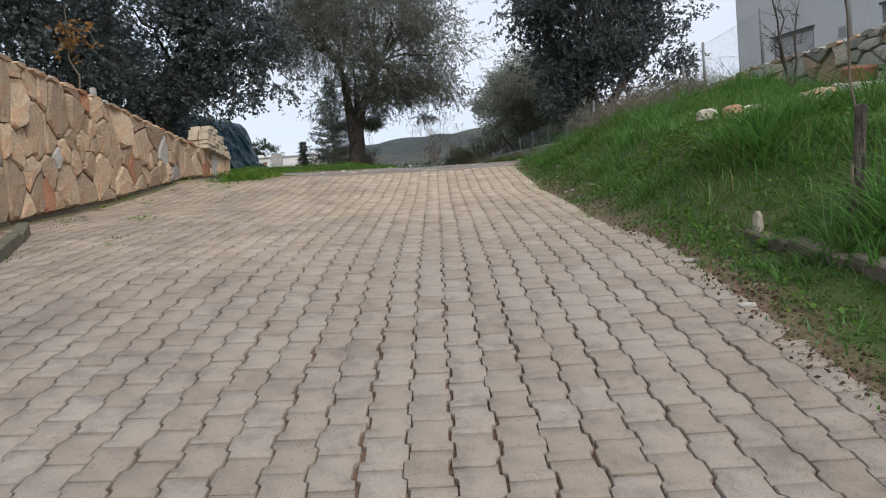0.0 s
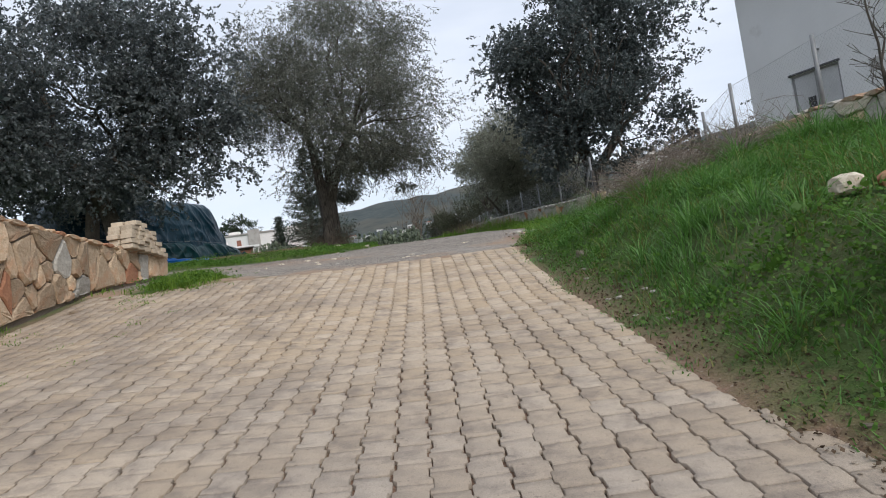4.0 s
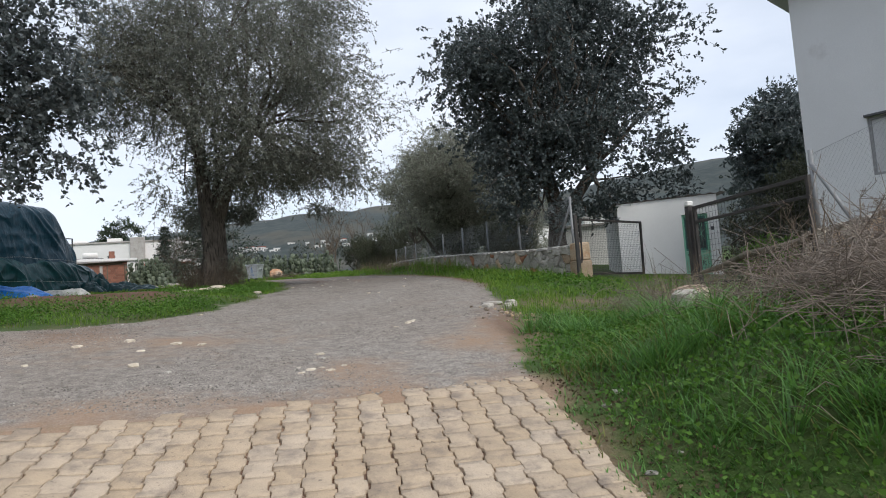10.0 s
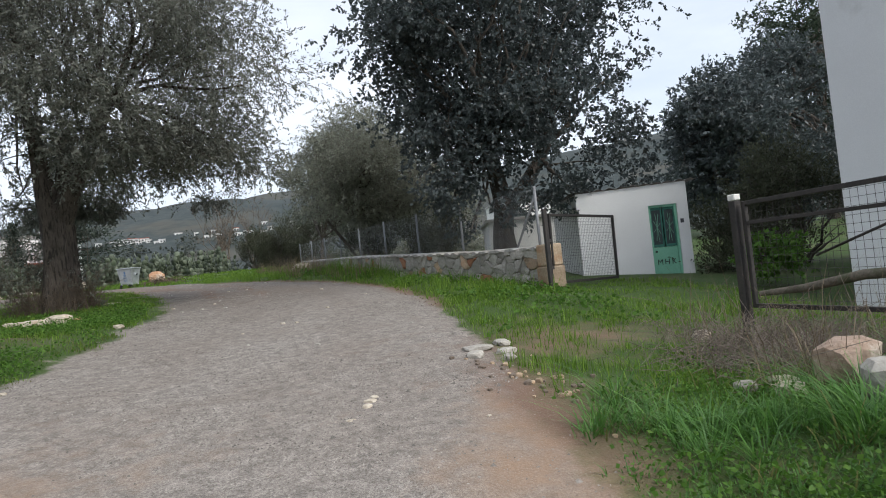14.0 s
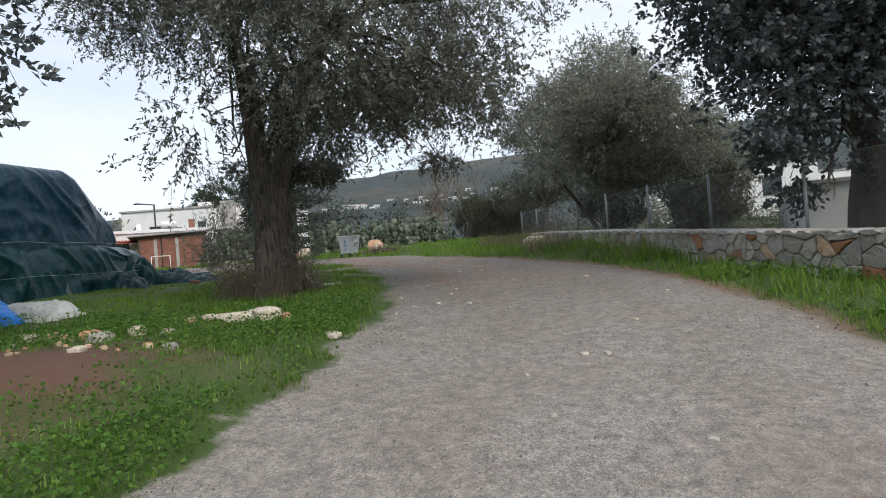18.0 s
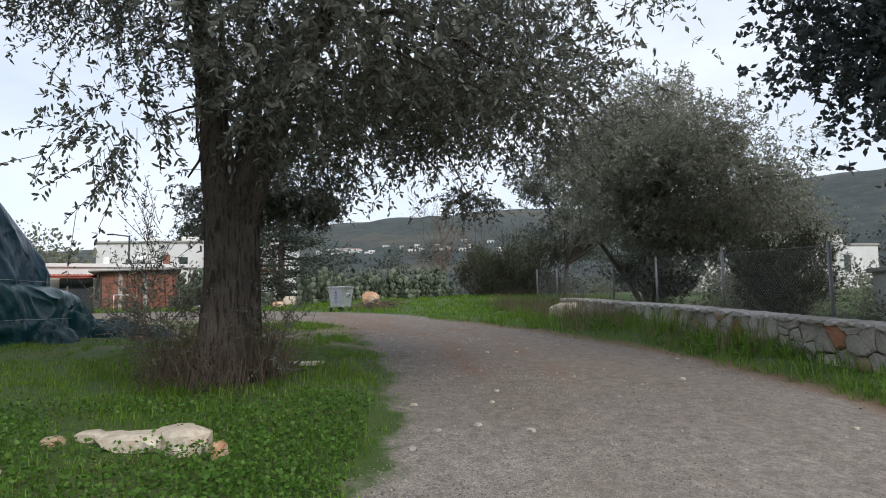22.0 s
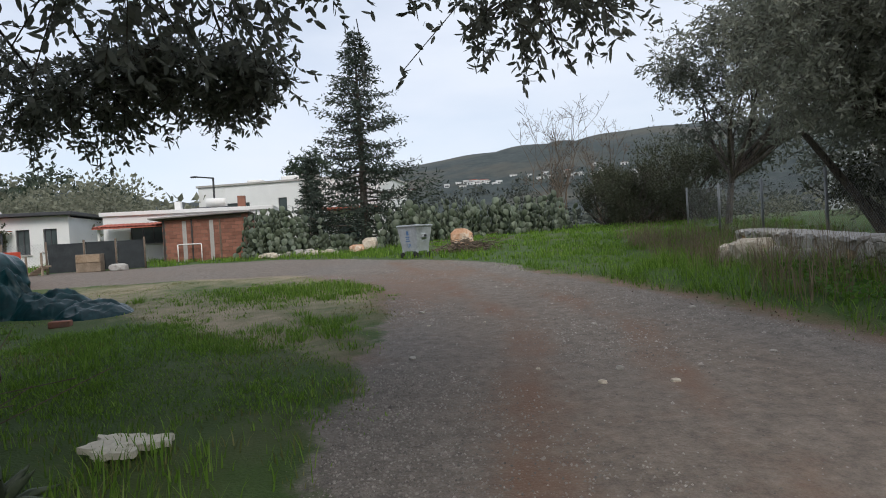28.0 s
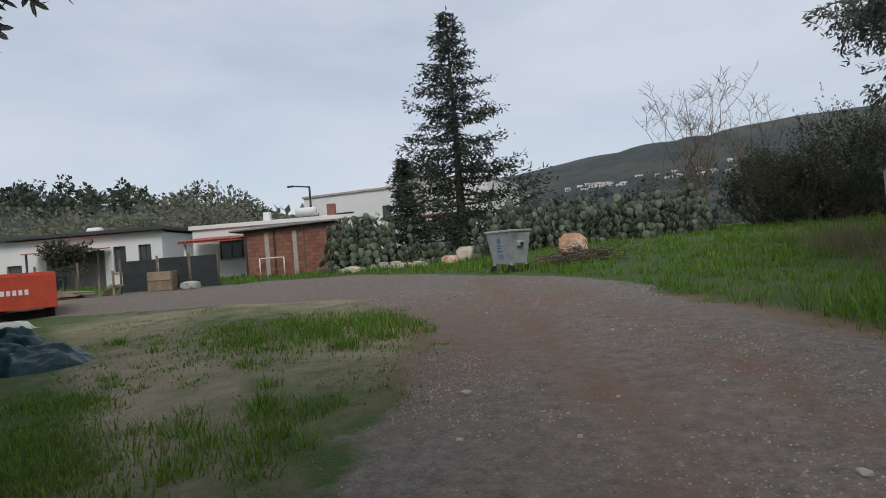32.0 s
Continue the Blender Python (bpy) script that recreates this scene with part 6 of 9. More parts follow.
# olive behind the lane fence, leaning low
O2 = (6.0, 36.4)
o2z = gz(*O2)
o2_blobs = [b for b in ring_blobs((6.1, 36.4, 8.3), 3.1, 2.6, 2.3, 46, 1.15, 5, -0.9, 0.98) if b[0] < 9.2 - 1.3 * max(0.0, b[2] - 7.6)]
o2_blobs += [(3.2, 35.6, 6.9, 0.9, 0.9, 0.7), (4.3, 35.0, 6.7, 0.9, 0.8, 0.6), (5.5, 35.0, 7.0, 1.0, 0.8, 0.7), (8.6, 35.4, 6.4, 1.0, 0.9, 0.9), (9.3, 35.8, 6.6, 0.9, 0.9, 0.9), (7.6, 35.0, 6.9, 0.9, 0.8, 0.6), (8.8, 36.6, 7.9, 1.1, 1.0, 0.9), (5.4, 36.2, 10.0, 1.0, 0.9, 0.8), (5.7, 36.3, 10.8, 0.9, 0.9, 0.7), (4.8, 36.3, 10.5, 0.9, 0.9, 0.8), (3.9, 36.2, 9.6, 0.9, 0.9, 0.8), (3.4, 36.2, 8.9, 0.8, 0.8, 0.8), (6.3, 36.4, 10.0, 0.9, 0.9, 0.8), (7.4, 36.4, 9.3, 0.9, 0.9, 0.8), (3.0, 36.0, 8.1, 0.9, 0.9, 0.9), (6.2, 34.4, 8.3, 1.2, 0.8, 1.0), (7.8, 34.6, 8.4, 1.1, 0.8, 1.0), (4.6, 34.6, 8.5, 1.1, 0.8, 1.0), (8.2, 35.6, 5.7, 0.7, 0.7, 0.7), (6.9, 33.9, 7.3, 1.0, 0.8, 0.8), (7.8, 34.2, 7.0, 0.9, 0.8, 0.8), (6.4, 33.8, 8.0, 1.0, 0.8, 0.9), (4.9, 33.8, 8.5, 1.0, 0.8, 0.9), (8.4, 34.6, 6.2, 0.8, 0.7, 0.7)]
tree("olive_tree", (*O2, o2z), "wide grey olive tree leaning low behind the wire fence",
     [([(O2[0] + 2.8, O2[1], o2z - 0.2), (O2[0] + 2.7, O2[1], o2z + 1.0), (O2[0] + 2.2, O2[1] - 0.1, o2z + 2.0), (O2[0] + 0.8, O2[1] - 0.1, o2z + 2.55), (O2[0] - 1.4, O2[1] - 0.2, o2z + 2.35)], [0.26, 0.20, 0.18, 0.14, 0.09]),
      ([(O2[0] + 1.7, O2[1], o2z + 1.9), (O2[0] + 1.6, O2[1], o2z + 3.2), (O2[0] + 1.1, O2[1], o2z + 4.8)], [0.1, 0.19, 0.12]),
      ([(O2[0] - 0.9, O2[1] - 0.2, o2z - 0.2), (O2[0] - 1.5, O2[1] - 0.2, o2z + 0.9), (O2[0] - 2.3, O2[1] - 0.3, o2z + 2.0)], [0.08, 0.06, 0.045])], o2z + 2,
     o2_blobs, M_BARK, M_OLIVE_PALE, 10000, 11, 0.45, 0.3, 0.115, 0.040, 22, 0.08, 2, 0.65, 0.85, limb_every=3)
O3 = (4.4, 44.0)
o3z = gz(*O3)
tree("olive_tree", (*O3, o3z), "smaller olive tree beyond the fence", [([(O3[0], O3[1], o3z - 0.2), (O3[0] + 0.2, O3[1], o3z + 1.5)], [0.10, 0.07])], o3z + 2,
     ring_blobs((O3[0] + 1.0, O3[1], o3z + 4.2), 2.4, 2.4, 2.2, 12, 1.1, 6, -0.9, 0.95), M_BARK, M_OLIVE, 2300, 12, 0.55, 0.35, 0.16, 0.055, 23, 0.07, 2, 0.5, 0.85)

# dark carob behind the low wall
C1 = (6.6, 26.0)
c1z = gz(*C1)
tree("carob_tree", (*C1, c1z), "dense dark evergreen carob tree behind the low wall", [([(C1[0], C1[1], c1z - 0.2), (C1[0] - 0.05, C1[1], c1z + 1.0), (C1[0] + 0.05, C1[1], c1z + 1.9), (C1[0] - 0.2, C1[1], c1z + 3.2)], [0.34, 0.25, 0.24, 0.16]),
     ([(C1[0], C1[1], c1z + 1.4), (C1[0] + 0.5, C1[1] - 0.1, c1z + 2.1), (C1[0] + 1.2, C1[1] - 0.2, c1z + 3.0)], [0.2, 0.17, 0.13])], c1z + 2,
     ring_blobs((C1[0] + 0.15, C1[1] + 0.5, c1z + 6.3), 3.3, 2.5, 3.7, 52, 1.25, 8, -0.85, 0.98) + [(C1[0] - 1.2, C1[1] + 0.3, c1z + 1.9, 0.55, 0.55, 0.6), (C1[0] + 1.5, C1[1] - 1.2, c1z + 2.2, 0.8, 0.8, 0.6), (5.4, 25.3, 5.0, 0.42, 0.42, 0.5), (6.4, 24.7, 5.75, 0.9, 0.7, 0.6), (8.0, 24.8, 5.75, 1.0, 0.7, 0.6), (9.4, 25.0, 5.8, 0.9, 0.7, 0.65), (4.7, 25.3, 6.0, 0.7, 0.6, 0.6), (7.2, 24.2, 6.6, 1.0, 0.7, 0.7), (7.2, 25.2, 5.5, 0.9, 0.7, 0.5), (8.6, 25.4, 5.6, 0.9, 0.7, 0.5), (6.0, 25.4, 5.6, 0.7, 0.7, 0.45), (10.0, 25.4, 7.6, 0.9, 0.8, 0.9), (10.0, 25.6, 9.0, 0.9, 0.8, 0.9), (9.6, 24.6, 6.9, 1.0, 0.8, 0.8)],
     M_BARK2, M_CAROB, 9800, 11, 0.36, 0.25, 0.110, 0.072, 24, 0.08, 2, 0.75, 1.0, limb_every=2)

# carob overhanging the wrapped boat
C2 = (-9.9, 23.4)
c2z = gz(*C2)
tree("carob_tree", (*C2, c2z), "big dark carob tree with twin trunks overhanging the wrapped boat", [([(C2[0], C2[1], c2z - 0.2), (C2[0] + 0.05, C2[1], c2z + 1.2), (C2[0] - 0.2, C2[1], c2z + 2.4), (C2[0] - 1.2, C2[1] - 0.2, c2z + 4.2)], [0.40, 0.27, 0.24, 0.18]),
     ([(C2[0] - 0.55, C2[1] - 0.1, c2z - 0.2), (C2[0] - 0.75, C2[1] - 0.1, c2z + 1.2), (C2[0] - 0.7, C2[1] + 0.1, c2z + 2.6), (C2[0] + 0.4, C2[1], c2z + 4.4)], [0.30, 0.20, 0.18, 0.13])], c2z + 2,
     [b for b in ring_blobs((C2[0] - 0.6, C2[1] - 0.6, c2z + 5.4), 4.3, 4.0, 3.2, 44, 1.35, 9, -0.85, 0.98) if not (b[0] > C2[0] + 1.2 and b[1] > C2[1] - 0.5)] + [(-5.4, 21.9, 6.6, 0.8, 0.8, 0.6), (-5.5, 21.9, 7.5, 0.9, 0.8, 0.8), (-5.3, 22.0, 8.4, 0.8, 0.8, 0.8), (-6.4, 21.8, 6.2, 0.8, 0.8, 0.6), (-6.5, 21.6, 8.9, 1.0, 0.9, 0.9), (-7.3, 21.6, 6.1, 0.9, 0.8, 0.6), (-6.6, 21.6, 7.4, 1.0, 0.9, 0.9), (C2[0] + 3.3, C2[1] - 1.2, c2z + 3.5, 0.9, 0.9, 0.55), (C2[0] + 2.2, C2[1] - 1.6, c2z + 3.1, 0.9, 0.9, 0.5), (C2[0] + 3.9, C2[1] - 1.3, c2z + 4.3, 0.9, 0.9, 0.7), (C2[0] + 3.6, C2[1] - 1.6, c2z + 5.6, 1.1, 1.1, 0.9), (C2[0] + 2.6, C2[1] - 1.4, c2z + 4.3, 1.0, 1.0, 0.8), (C2[0] + 2.4, C2[1] - 1.2, c2z + 6.6, 1.2, 1.0, 1.0), (C2[0] + 3.3, C2[1] - 2.2, c2z + 7.2, 1.1, 1.0, 1.0), (C2[0] + 4.5, C2[1] - 1.4, c2z + 3.3, 0.6, 0.6, 0.45), (C2[0] + 4.6, C2[1] - 1.9, c2z + 6.4, 0.8, 0.8, 0.8), (C2[0] + 4.7, C2[1] - 1.7, c2z + 4.6, 0.8, 0.8, 0.6), (C2[0] + 3.0, C2[1] - 2.4, c2z + 4.6, 1.0, 1.0, 0.8), (C2[0] + 1.5, C2[1] - 1.2, c2z + 5.4, 1.1, 1.0, 1.0)],
     M_BARK2, M_CAROB_GREY, 11500, 10, 0.38, 0.3, 0.114, 0.071, 25, 0.09, 2, 0.65, 1.0, limb_every=2)
C3 = (-13.5, 17.0)
c3z = gz(*C3)
tree("carob_tree", (*C3, c3z), "dark evergreen tree beyond the flagstone wall", [([(C3[0], C3[1], c3z - 0.2), (C3[0] + 0.1, C3[1], c3z + 1.4), (C3[0] - 0.2, C3[1], c3z + 2.8)], [0.34, 0.24, 0.2])], c3z + 2,
     ring_blobs((C3[0], C3[1], c3z + 4.6), 3.6, 3.6, 3.0, 24, 1.35, 10, -0.9, 0.98), M_BARK2, M_CAROB, 3600, 12, 0.5, 0.3, 0.16, 0.105, 26, 0.08, 2, 0.55, 1.0)

# pines and an oak behind the outbuilding
for k, (px, py, ph, pr) in enumerate(((18.9, 31.0, 6.3, 2.3), (22.9, 31.5, 8.0, 2.6), (27.6, 33.5, 12.5, 3.2))):
    pz = gz(px, py)
    tree("pine_tree", (px, py, pz), "dark pine tree behind the outbuilding" if ph > 10 else "dark round tree behind the outbuilding", [([(px, py, pz - 0.2), (px + 0.15, py, pz + ph * 0.3), (px, py, pz + ph * 0.7)], [0.28, 0.2, 0.1])], pz,
         ring_blobs((px, py, pz + ph * 0.53), pr * 0.85, pr * 0.85, ph * 0.45, 30, pr * 0.4, 30 + k, -0.95, 0.98), M_BARK2, M_PINE if ph > 10 else M_CAROB, 2600, 12, 0.6, 0.0, 0.19, 0.085, 31 + k, 0.09, 2, 0.6, 1.0)
bz = gz(9.2, 20.5)
lv, tw = foliage([(9.3, 20.6, bz + 0.50, 0.5, 0.45, 0.36)], 190, 10, 0.25, 0.0, 0.10, 0.06, 0.5)
cit = thing("green_shrub", (9.3, 20.6, bz), "bright green shrub behind the closed gate", "shrub")
part_np("twig_spray", *tw, M_TWIG, cit)["kind"] = "stuff"
part_np("crown", *lv, M_WEED, cit)

# the spire-shaped conifer at the bend


def conifer(at, top, width, seed, label, count, bare=0.08):
    rnd = random.Random(seed)
    x, y = at
    z = gz(x, y)
    h = top - z
    t = thing("conifer_tree", (x, y, z), label, "tree")
    v, f = tube_arrays([(x, y, z - 0.2), (x + 0.05, y, z + h * 0.5), (x, y, top - 0.1)], [0.02 * h + 0.03, 0.012 * h, 0.01], 9)
    part_np("trunk", v, f, M_BARK2, t, smooth=True)
    pieces, pts, ways = [], [], []
    for k in range(count):
        u = bare + (1 - bare) * (k + rnd.random()) / count
        r = width * (1 - u) ** 0.8 * rnd.uniform(0.55, 1.2) * (1.12 if u < 0.35 else 1.0) + 0.08
        a = k * 2.399 + rnd.uniform(-0.4, 0.4)
        p0 = np.array([x, y, z + u * h])
        tip = p0 + np.array([r * math.cos(a), r * math.sin(a), 0.10 * r + rnd.uniform(-0.25, 0.15) * r])
        midp = (p0 + tip) / 2 + np.array([0, 0, -0.10 * r])
        pieces.append(tube_arrays([p0, midp, tip], [0.02 + 0.012 * r, 0.015, 0.004], 5))
        n = int(26 + 60 * r)
        s = RNG.random(n) ** 0.7
        base = np.where(s[:, None] < 0.5, p0 + (midp - p0) * (s[:, None] * 2), midp + (tip - midp) * (s[:, None] * 2 - 1))
        out = (tip - p0) / (np.linalg.norm(tip - p0) + 1e-6)
        pts.append(base + RNG.normal(size=(n, 3)) * (0.07 + 0.06 * r * s[:, None]) * np.array([1, 1, 0.6]))
        ways.append(out * 0.8 + RNG.normal(size=(n, 3)) * 0.65 + np.array([0, 0, -0.2]))
    v, f = joined(pieces)
    part_np("branch_work", v, f, M_BARK2, t)["kind"] = "stuff"
    pts, ways = np.concatenate(pts), np.concatenate(ways)
    lv = leaves_arrays(pts, ways, 0.20 * RNG.uniform(0.6, 1.3, len(pts)), 0.055)
    part_np("crown", *lv, M_CONIFER, t)
    return t


conifer((-7.95, 48.0), 13.3, 2.75, 41, "tall ragged spire-shaped conifer at the bend", 120, 0.05)
conifer((-10.5, 49.0), 8.7, 0.85, 42, "slim young conifer beside the tall one", 70, 0.12)

# dark mastic bush and a bare tree by the field
for bx, by, br, bh, sd in ((3.4, 51.5, 1.7, 3.3, 1), (1.7, 52.5, 1.2, 2.2, 2), (5.0, 50.0, 1.5, 2.6, 3), (2.6, 50.4, 1.1, 2.3, 4), (4.6, 53.0, 1.7, 3.4, 5), (5.4, 37.0, 0.8, 1.6, 6), (6.6, 32.6, 0.8, 1.5, 7), (7.6, 33.6, 0.9, 2.0, 8), (11.6, 23.2, 1.1, 2.4, 9), (13.6, 23.6, 1.3, 2.8, 10)):
    bz = gz(bx, by)
    bl = ring_blobs((bx, by, bz + bh * 0.45), br, br, bh * 0.5, 14, br * 0.42, sd, -0.8, 0.95)
    bush = thing("bush", (bx, by, bz), "dense dark green bush at the field edge" if by > 45 else "dark scrubby bush behind the wire fence" if by > 30 else "dark bush behind the closed gate", "bush")
    rnd = random.Random(sd)
    for b in bl:
        part_np("stem", *joined(limbs((bx, by, bz - 0.1), 0.05, [b], rnd, 6, 2)), M_BARK2, bush)
    lv, tw = foliage(bl, 900 if br > 1 else 520, 12, 0.5, -0.9, 0.10, 0.034, 0.5, spray=0.6)
    part_np("twig_spray", *tw, M_BARK2, bush)["kind"] = "stuff"
    part_np("crown", *lv, M_BUSH, bush)


def bare_tree(at, height, width, seed, label, mat=M_TWIG, stems=6, r=0.04):
    rnd = random.Random(seed)
    x, y = at
    z = gz(x, y)
    t = thing("bare_tree", (x, y, z), label, "tree")
    pieces, twa, twb = [], [], []
    for k in range(stems):
        a = rnd.uniform(0, 6.28)
        tip = (x + width * math.cos(a) * rnd.uniform(0.3, 1), y + width * math.sin(a) * rnd.uniform(0.3, 1), z + height * rnd.uniform(0.7, 1))
        p = bend((x + rnd.uniform(-0.1, 0.1), y, z - 0.1), tip, 0.08, 0.03, rnd, 8)
        pieces.append(tube_arrays(p, np.linspace(r, 0.006, 8), 6))
        for _ in range(14):
            j = rnd.randint(2, 7)
            b = np.array([rnd.uniform(-1, 1), rnd.uniform(-1, 1), rnd.uniform(0.2, 1.4)]) * height * 0.12
            twa.append(p[j])
            twb.append(p[j] + b)
            for _ in range(3):
                s = rnd.uniform(0.3, 1)
                twa.append(p[j] + b * s)
                twb.append(p[j] + b * s + np.array([rnd.uniform(-1, 1), rnd.uniform(-1, 1), rnd.uniform(0, 1.2)]) * height * 0.06)
    for v, f in pieces:
        part_np("stem", v, f, mat, t)
    part_np("twig_spray", *wire_arrays(twa, twb, 0.0012 + 0.0011 * height), mat, t)["kind"] = "stuff"
    return t


bare_tree((-0.4, 54.0), 5.4, 2.2, 51, "leafless thin-stemmed tree behind the cactus hedge", M_TWIG, 13, 0.03)
bare_tree((1.6, 55.0), 4.4, 2.0, 52, "leafless twiggy shrub behind the field", M_TWIG, 11, 0.026)
bare_tree((4.78, 9.0), 1.9, 0.38, 53, "thin leafless sapling on the bank", M_BARK2, 3, 0.018)
bare_tree((5.0, 13.9), 1.1, 0.5, 55, "brittle leafless shrub on the bank", M_TWIG, 5, 0.012)

# stake and bare vine on the bank
skx, sky = 2.62, 4.56
skz = gz(skx, sky)
stake = thing("wooden_stake", (skx, sky, skz), "grey wooden stake with a bare vine on the bank", "stake")
part("post", box((-0.03, -0.03, -0.12), (0.03, 0.03, 0.66), 0.012, Matrix.Translation((skx, sky, skz)) @ Matrix.Rotation(0.09, 4, "Y")), M_BARK, stake)
v, f = tube_arrays(bend((skx - 0.05, sky - 0.04, skz), (skx - 0.02, sky + 0.02, skz + 1.5), 0.1, 0.0, random.Random(2), 8), np.linspace(0.011, 0.005, 8), 6)
part_np("vine", v, f, M_TWIG, stake)

# young tree with russet leaves behind the flagstone wall
yx, yy = -6.0, 11.0
yz = gz(yx, yy)
young = thing("sapling", (yx, yy, yz), "young tree with a few russet leaves behind the wall", "tree")
v, f = tube_arrays(bend((yx, yy, yz - 0.1), (yx - 0.1, yy, yz + 2.3), 0.02, 0, random.Random(5), 7), np.linspace(0.022, 0.006, 7), 7)
part_np("trunk", v, f, M_TWIG, young)
lv, tw = foliage([(yx - 0.1, yy, yz + 1.85, 0.25, 0.25, 0.5)], 34, 5, 0.2, 0.2, 0.10, 0.045, 0.6)
part_np("twig_spray", *tw, M_TWIG, young)["kind"] = "stuff"
part_np("crown", *lv, M_DRYLEAF, young)
wpost = thing("fence_stake", (-5.75, 11.0, 3.6), "stubby grey stake behind the flagstone wall", "stake")
part("shaft", box((-5.79, 10.96, 3.0), (-5.71, 11.04, 4.22), 0.008), M_SLAB, wpost)

# ---------------------------------------------------------------- prickly pears


def pad_shape():
    """A flat oval cactus pad that stands on its stem end."""
    bm = bmesh.new()
    bmesh.ops.create_uvsphere(bm, u_segments=8, v_segments=6, radius=1.0)
    for v in bm.verts:
        z = (v.co.z + 1) / 2
        k = 0.62 + 0.55 * math.sin(min(1, z) * 2.4)
        v.co = Vector((v.co.x * 0.40 * k, v.co.y * 0.085, z))
    bmesh.ops.triangulate(bm, faces=bm.faces[:])
    bm.verts.ensure_lookup_table()
    co, tri = np.array([v.co[:] for v in bm.verts]), np.array([[v.index for v in f.verts] for f in bm.faces])
    bm.free()
    return co, tri


PAD_V, PAD_F = pad_shape()
PAD_MESH = mesh_np("pad", PAD_V, PAD_F, (M_PEAR,), True)


def pads(plant, area, count, h, rnd, chain=4, single=300):
    """Pads in chains rising from the ground over an area given by a function that returns (x, y); past the first few hundred they are joined."""
    vs, fs, off, made = [], [], 0, 0
    while made < count:
        x, y = area()
        p = Vector((x, y, gz(x, y) - 0.05))
        tilt = Matrix.Rotation(rnd.uniform(-0.3, 0.3), 3, "X") @ Matrix.Rotation(rnd.uniform(-0.3, 0.3), 3, "Y")
        spin = rnd.uniform(0, 6.28)
        for k in range(rnd.randint(2, chain)):
            s = h * rnd.uniform(0.7, 1.2)
            m = Matrix.Rotation(spin, 3, "Z") @ tilt
            if made < single:
                ob = new("pad", PAD_MESH)
                ob.parent = plant
                ob.matrix_parent_inverse = plant.matrix_basis.inverted()
                ob.matrix_basis = Matrix.Translation(p) @ (m * s).to_4x4()
            else:
                vs.append(PAD_V @ (np.array(m) * s).T + np.array(p))
                fs.append(PAD_F + off)
                off += len(PAD_V)
            made += 1
            p = p + m @ Vector((rnd.uniform(-0.22, 0.22), 0, 0.93)) * s
            tilt = Matrix.Rotation(rnd.uniform(-0.45, 0.45), 3, "X") @ Matrix.Rotation(rnd.uniform(-0.55, 0.55), 3, "Y")
            spin += rnd.uniform(-0.9, 0.9)
    if vs:
        part_np("pads_beyond", np.concatenate(vs), np.concatenate(fs), M_PEAR, plant, smooth=True)["kind"] = "stuff"


rnd = random.Random(61)
cac = thing("prickly_pear", (-10.2, 45.3, gz(-10.2, 45.3)), "big grey-green prickly pear clump against the brick shed", "cactus")
pads(cac, lambda: (rnd.gauss(-10.3, 0.6), rnd.gauss(45.2, 0.4)), 950, 0.25, rnd, 8)


def hedge_spot():
    u = rnd.random()
    return -6.6 + 6.4 * u + rnd.gauss(0, 0.3), 46.6 + 3.0 * u + rnd.gauss(0, 0.7)


hed = thing("prickly_pear_hedge", (-3.5, 48.0, gz(-3.5, 48.0)), "long hedge of grey-green prickly pear cactus behind the bin", "cactus")
pads(hed, hedge_spot, 1500, 0.28, rnd, 6)
cac2 = thing("prickly_pear", (-8.6, 46.4, gz(-8.6, 46.4)), "low prickly pear under the conifer", "cactus")
pads(cac2, lambda: (rnd.gauss(-8.7, 0.55), rnd.gauss(46.3, 0.3)), 160, 0.26, rnd, 3)

# ---------------------------------------------------------------- far woods


def clump_wood(name, spots, label, mat, leaf_scale, per=44):
    """Many far crowns, each a loose ball of leaf sprays."""
    p, s = np.array([q[:3] for q in spots]), np.array([q[3] for q in spots])
    d = RNG.normal(size=(len(p), per, 3))
    d /= np.linalg.norm(d, axis=2)[..., None]
    r = RNG.random((len(p), per)) ** 0.4
    base = p[:, None] + d * r[..., None] * s[:, None, None] * np.array([1, 1, 0.8])
    way = d + RNG.normal(size=d.shape) * 0.6
    size = (s[:, None] * leaf_scale * RNG.uniform(0.6, 1.3, (len(p), per))).ravel()
    lv = leaves_arrays(base.reshape(-1, 3), way.reshape(-1, 3), size, size * 0.7)
    ob = new(name, mesh_np(name, *lv, (mat,)))
    return tagged(ob, label, "woods", kind="stuff")


rnd = random.Random(71)
olives, pines = [], []
for _ in range(900):
    a, d = radians(rnd.uniform(-75, -26)), rnd.uniform(48, 230)
    x, y = d * math.sin(a), 20 + d * math.cos(a)
    z = gz(x, y)
    if d < 165 or rnd.random() < 0.5:
        s = rnd.uniform(1.6, 2.8)
        olives.append((x, y, z + s * 0.75, s))
    else:
        s = rnd.uniform(2.0, 3.6)
        pines.append((x, y, z + s * 0.9, s))
        if rnd.random() < 0.4:
            pines.append((x, y, z + s * 2.0, s * 0.6))
near_hill = [o for o in olives if math.hypot(o[0], o[1] - 20) < 115]
clump_wood("olive_grove", near_hill, "grey olive grove on the near hillside", M_GROVE, 0.24, 125)
clump_wood("upper_olive_grove", [o for o in olives if o not in near_hill], "grey olive groves high on the hillside", M_GROVE, 0.40, 60)
yard_olives = []
for _ in range(70):
    y = rnd.uniform(50.0, 66.0)
    x = -0.6 - (y - 28.25) * 0.727 - 3.0 - rnd.uniform(0, 17)
    s = rnd.uniform(1.4, 2.4)
    yard_olives.append((x, y, gz(x, y) + s * 1.05, s))
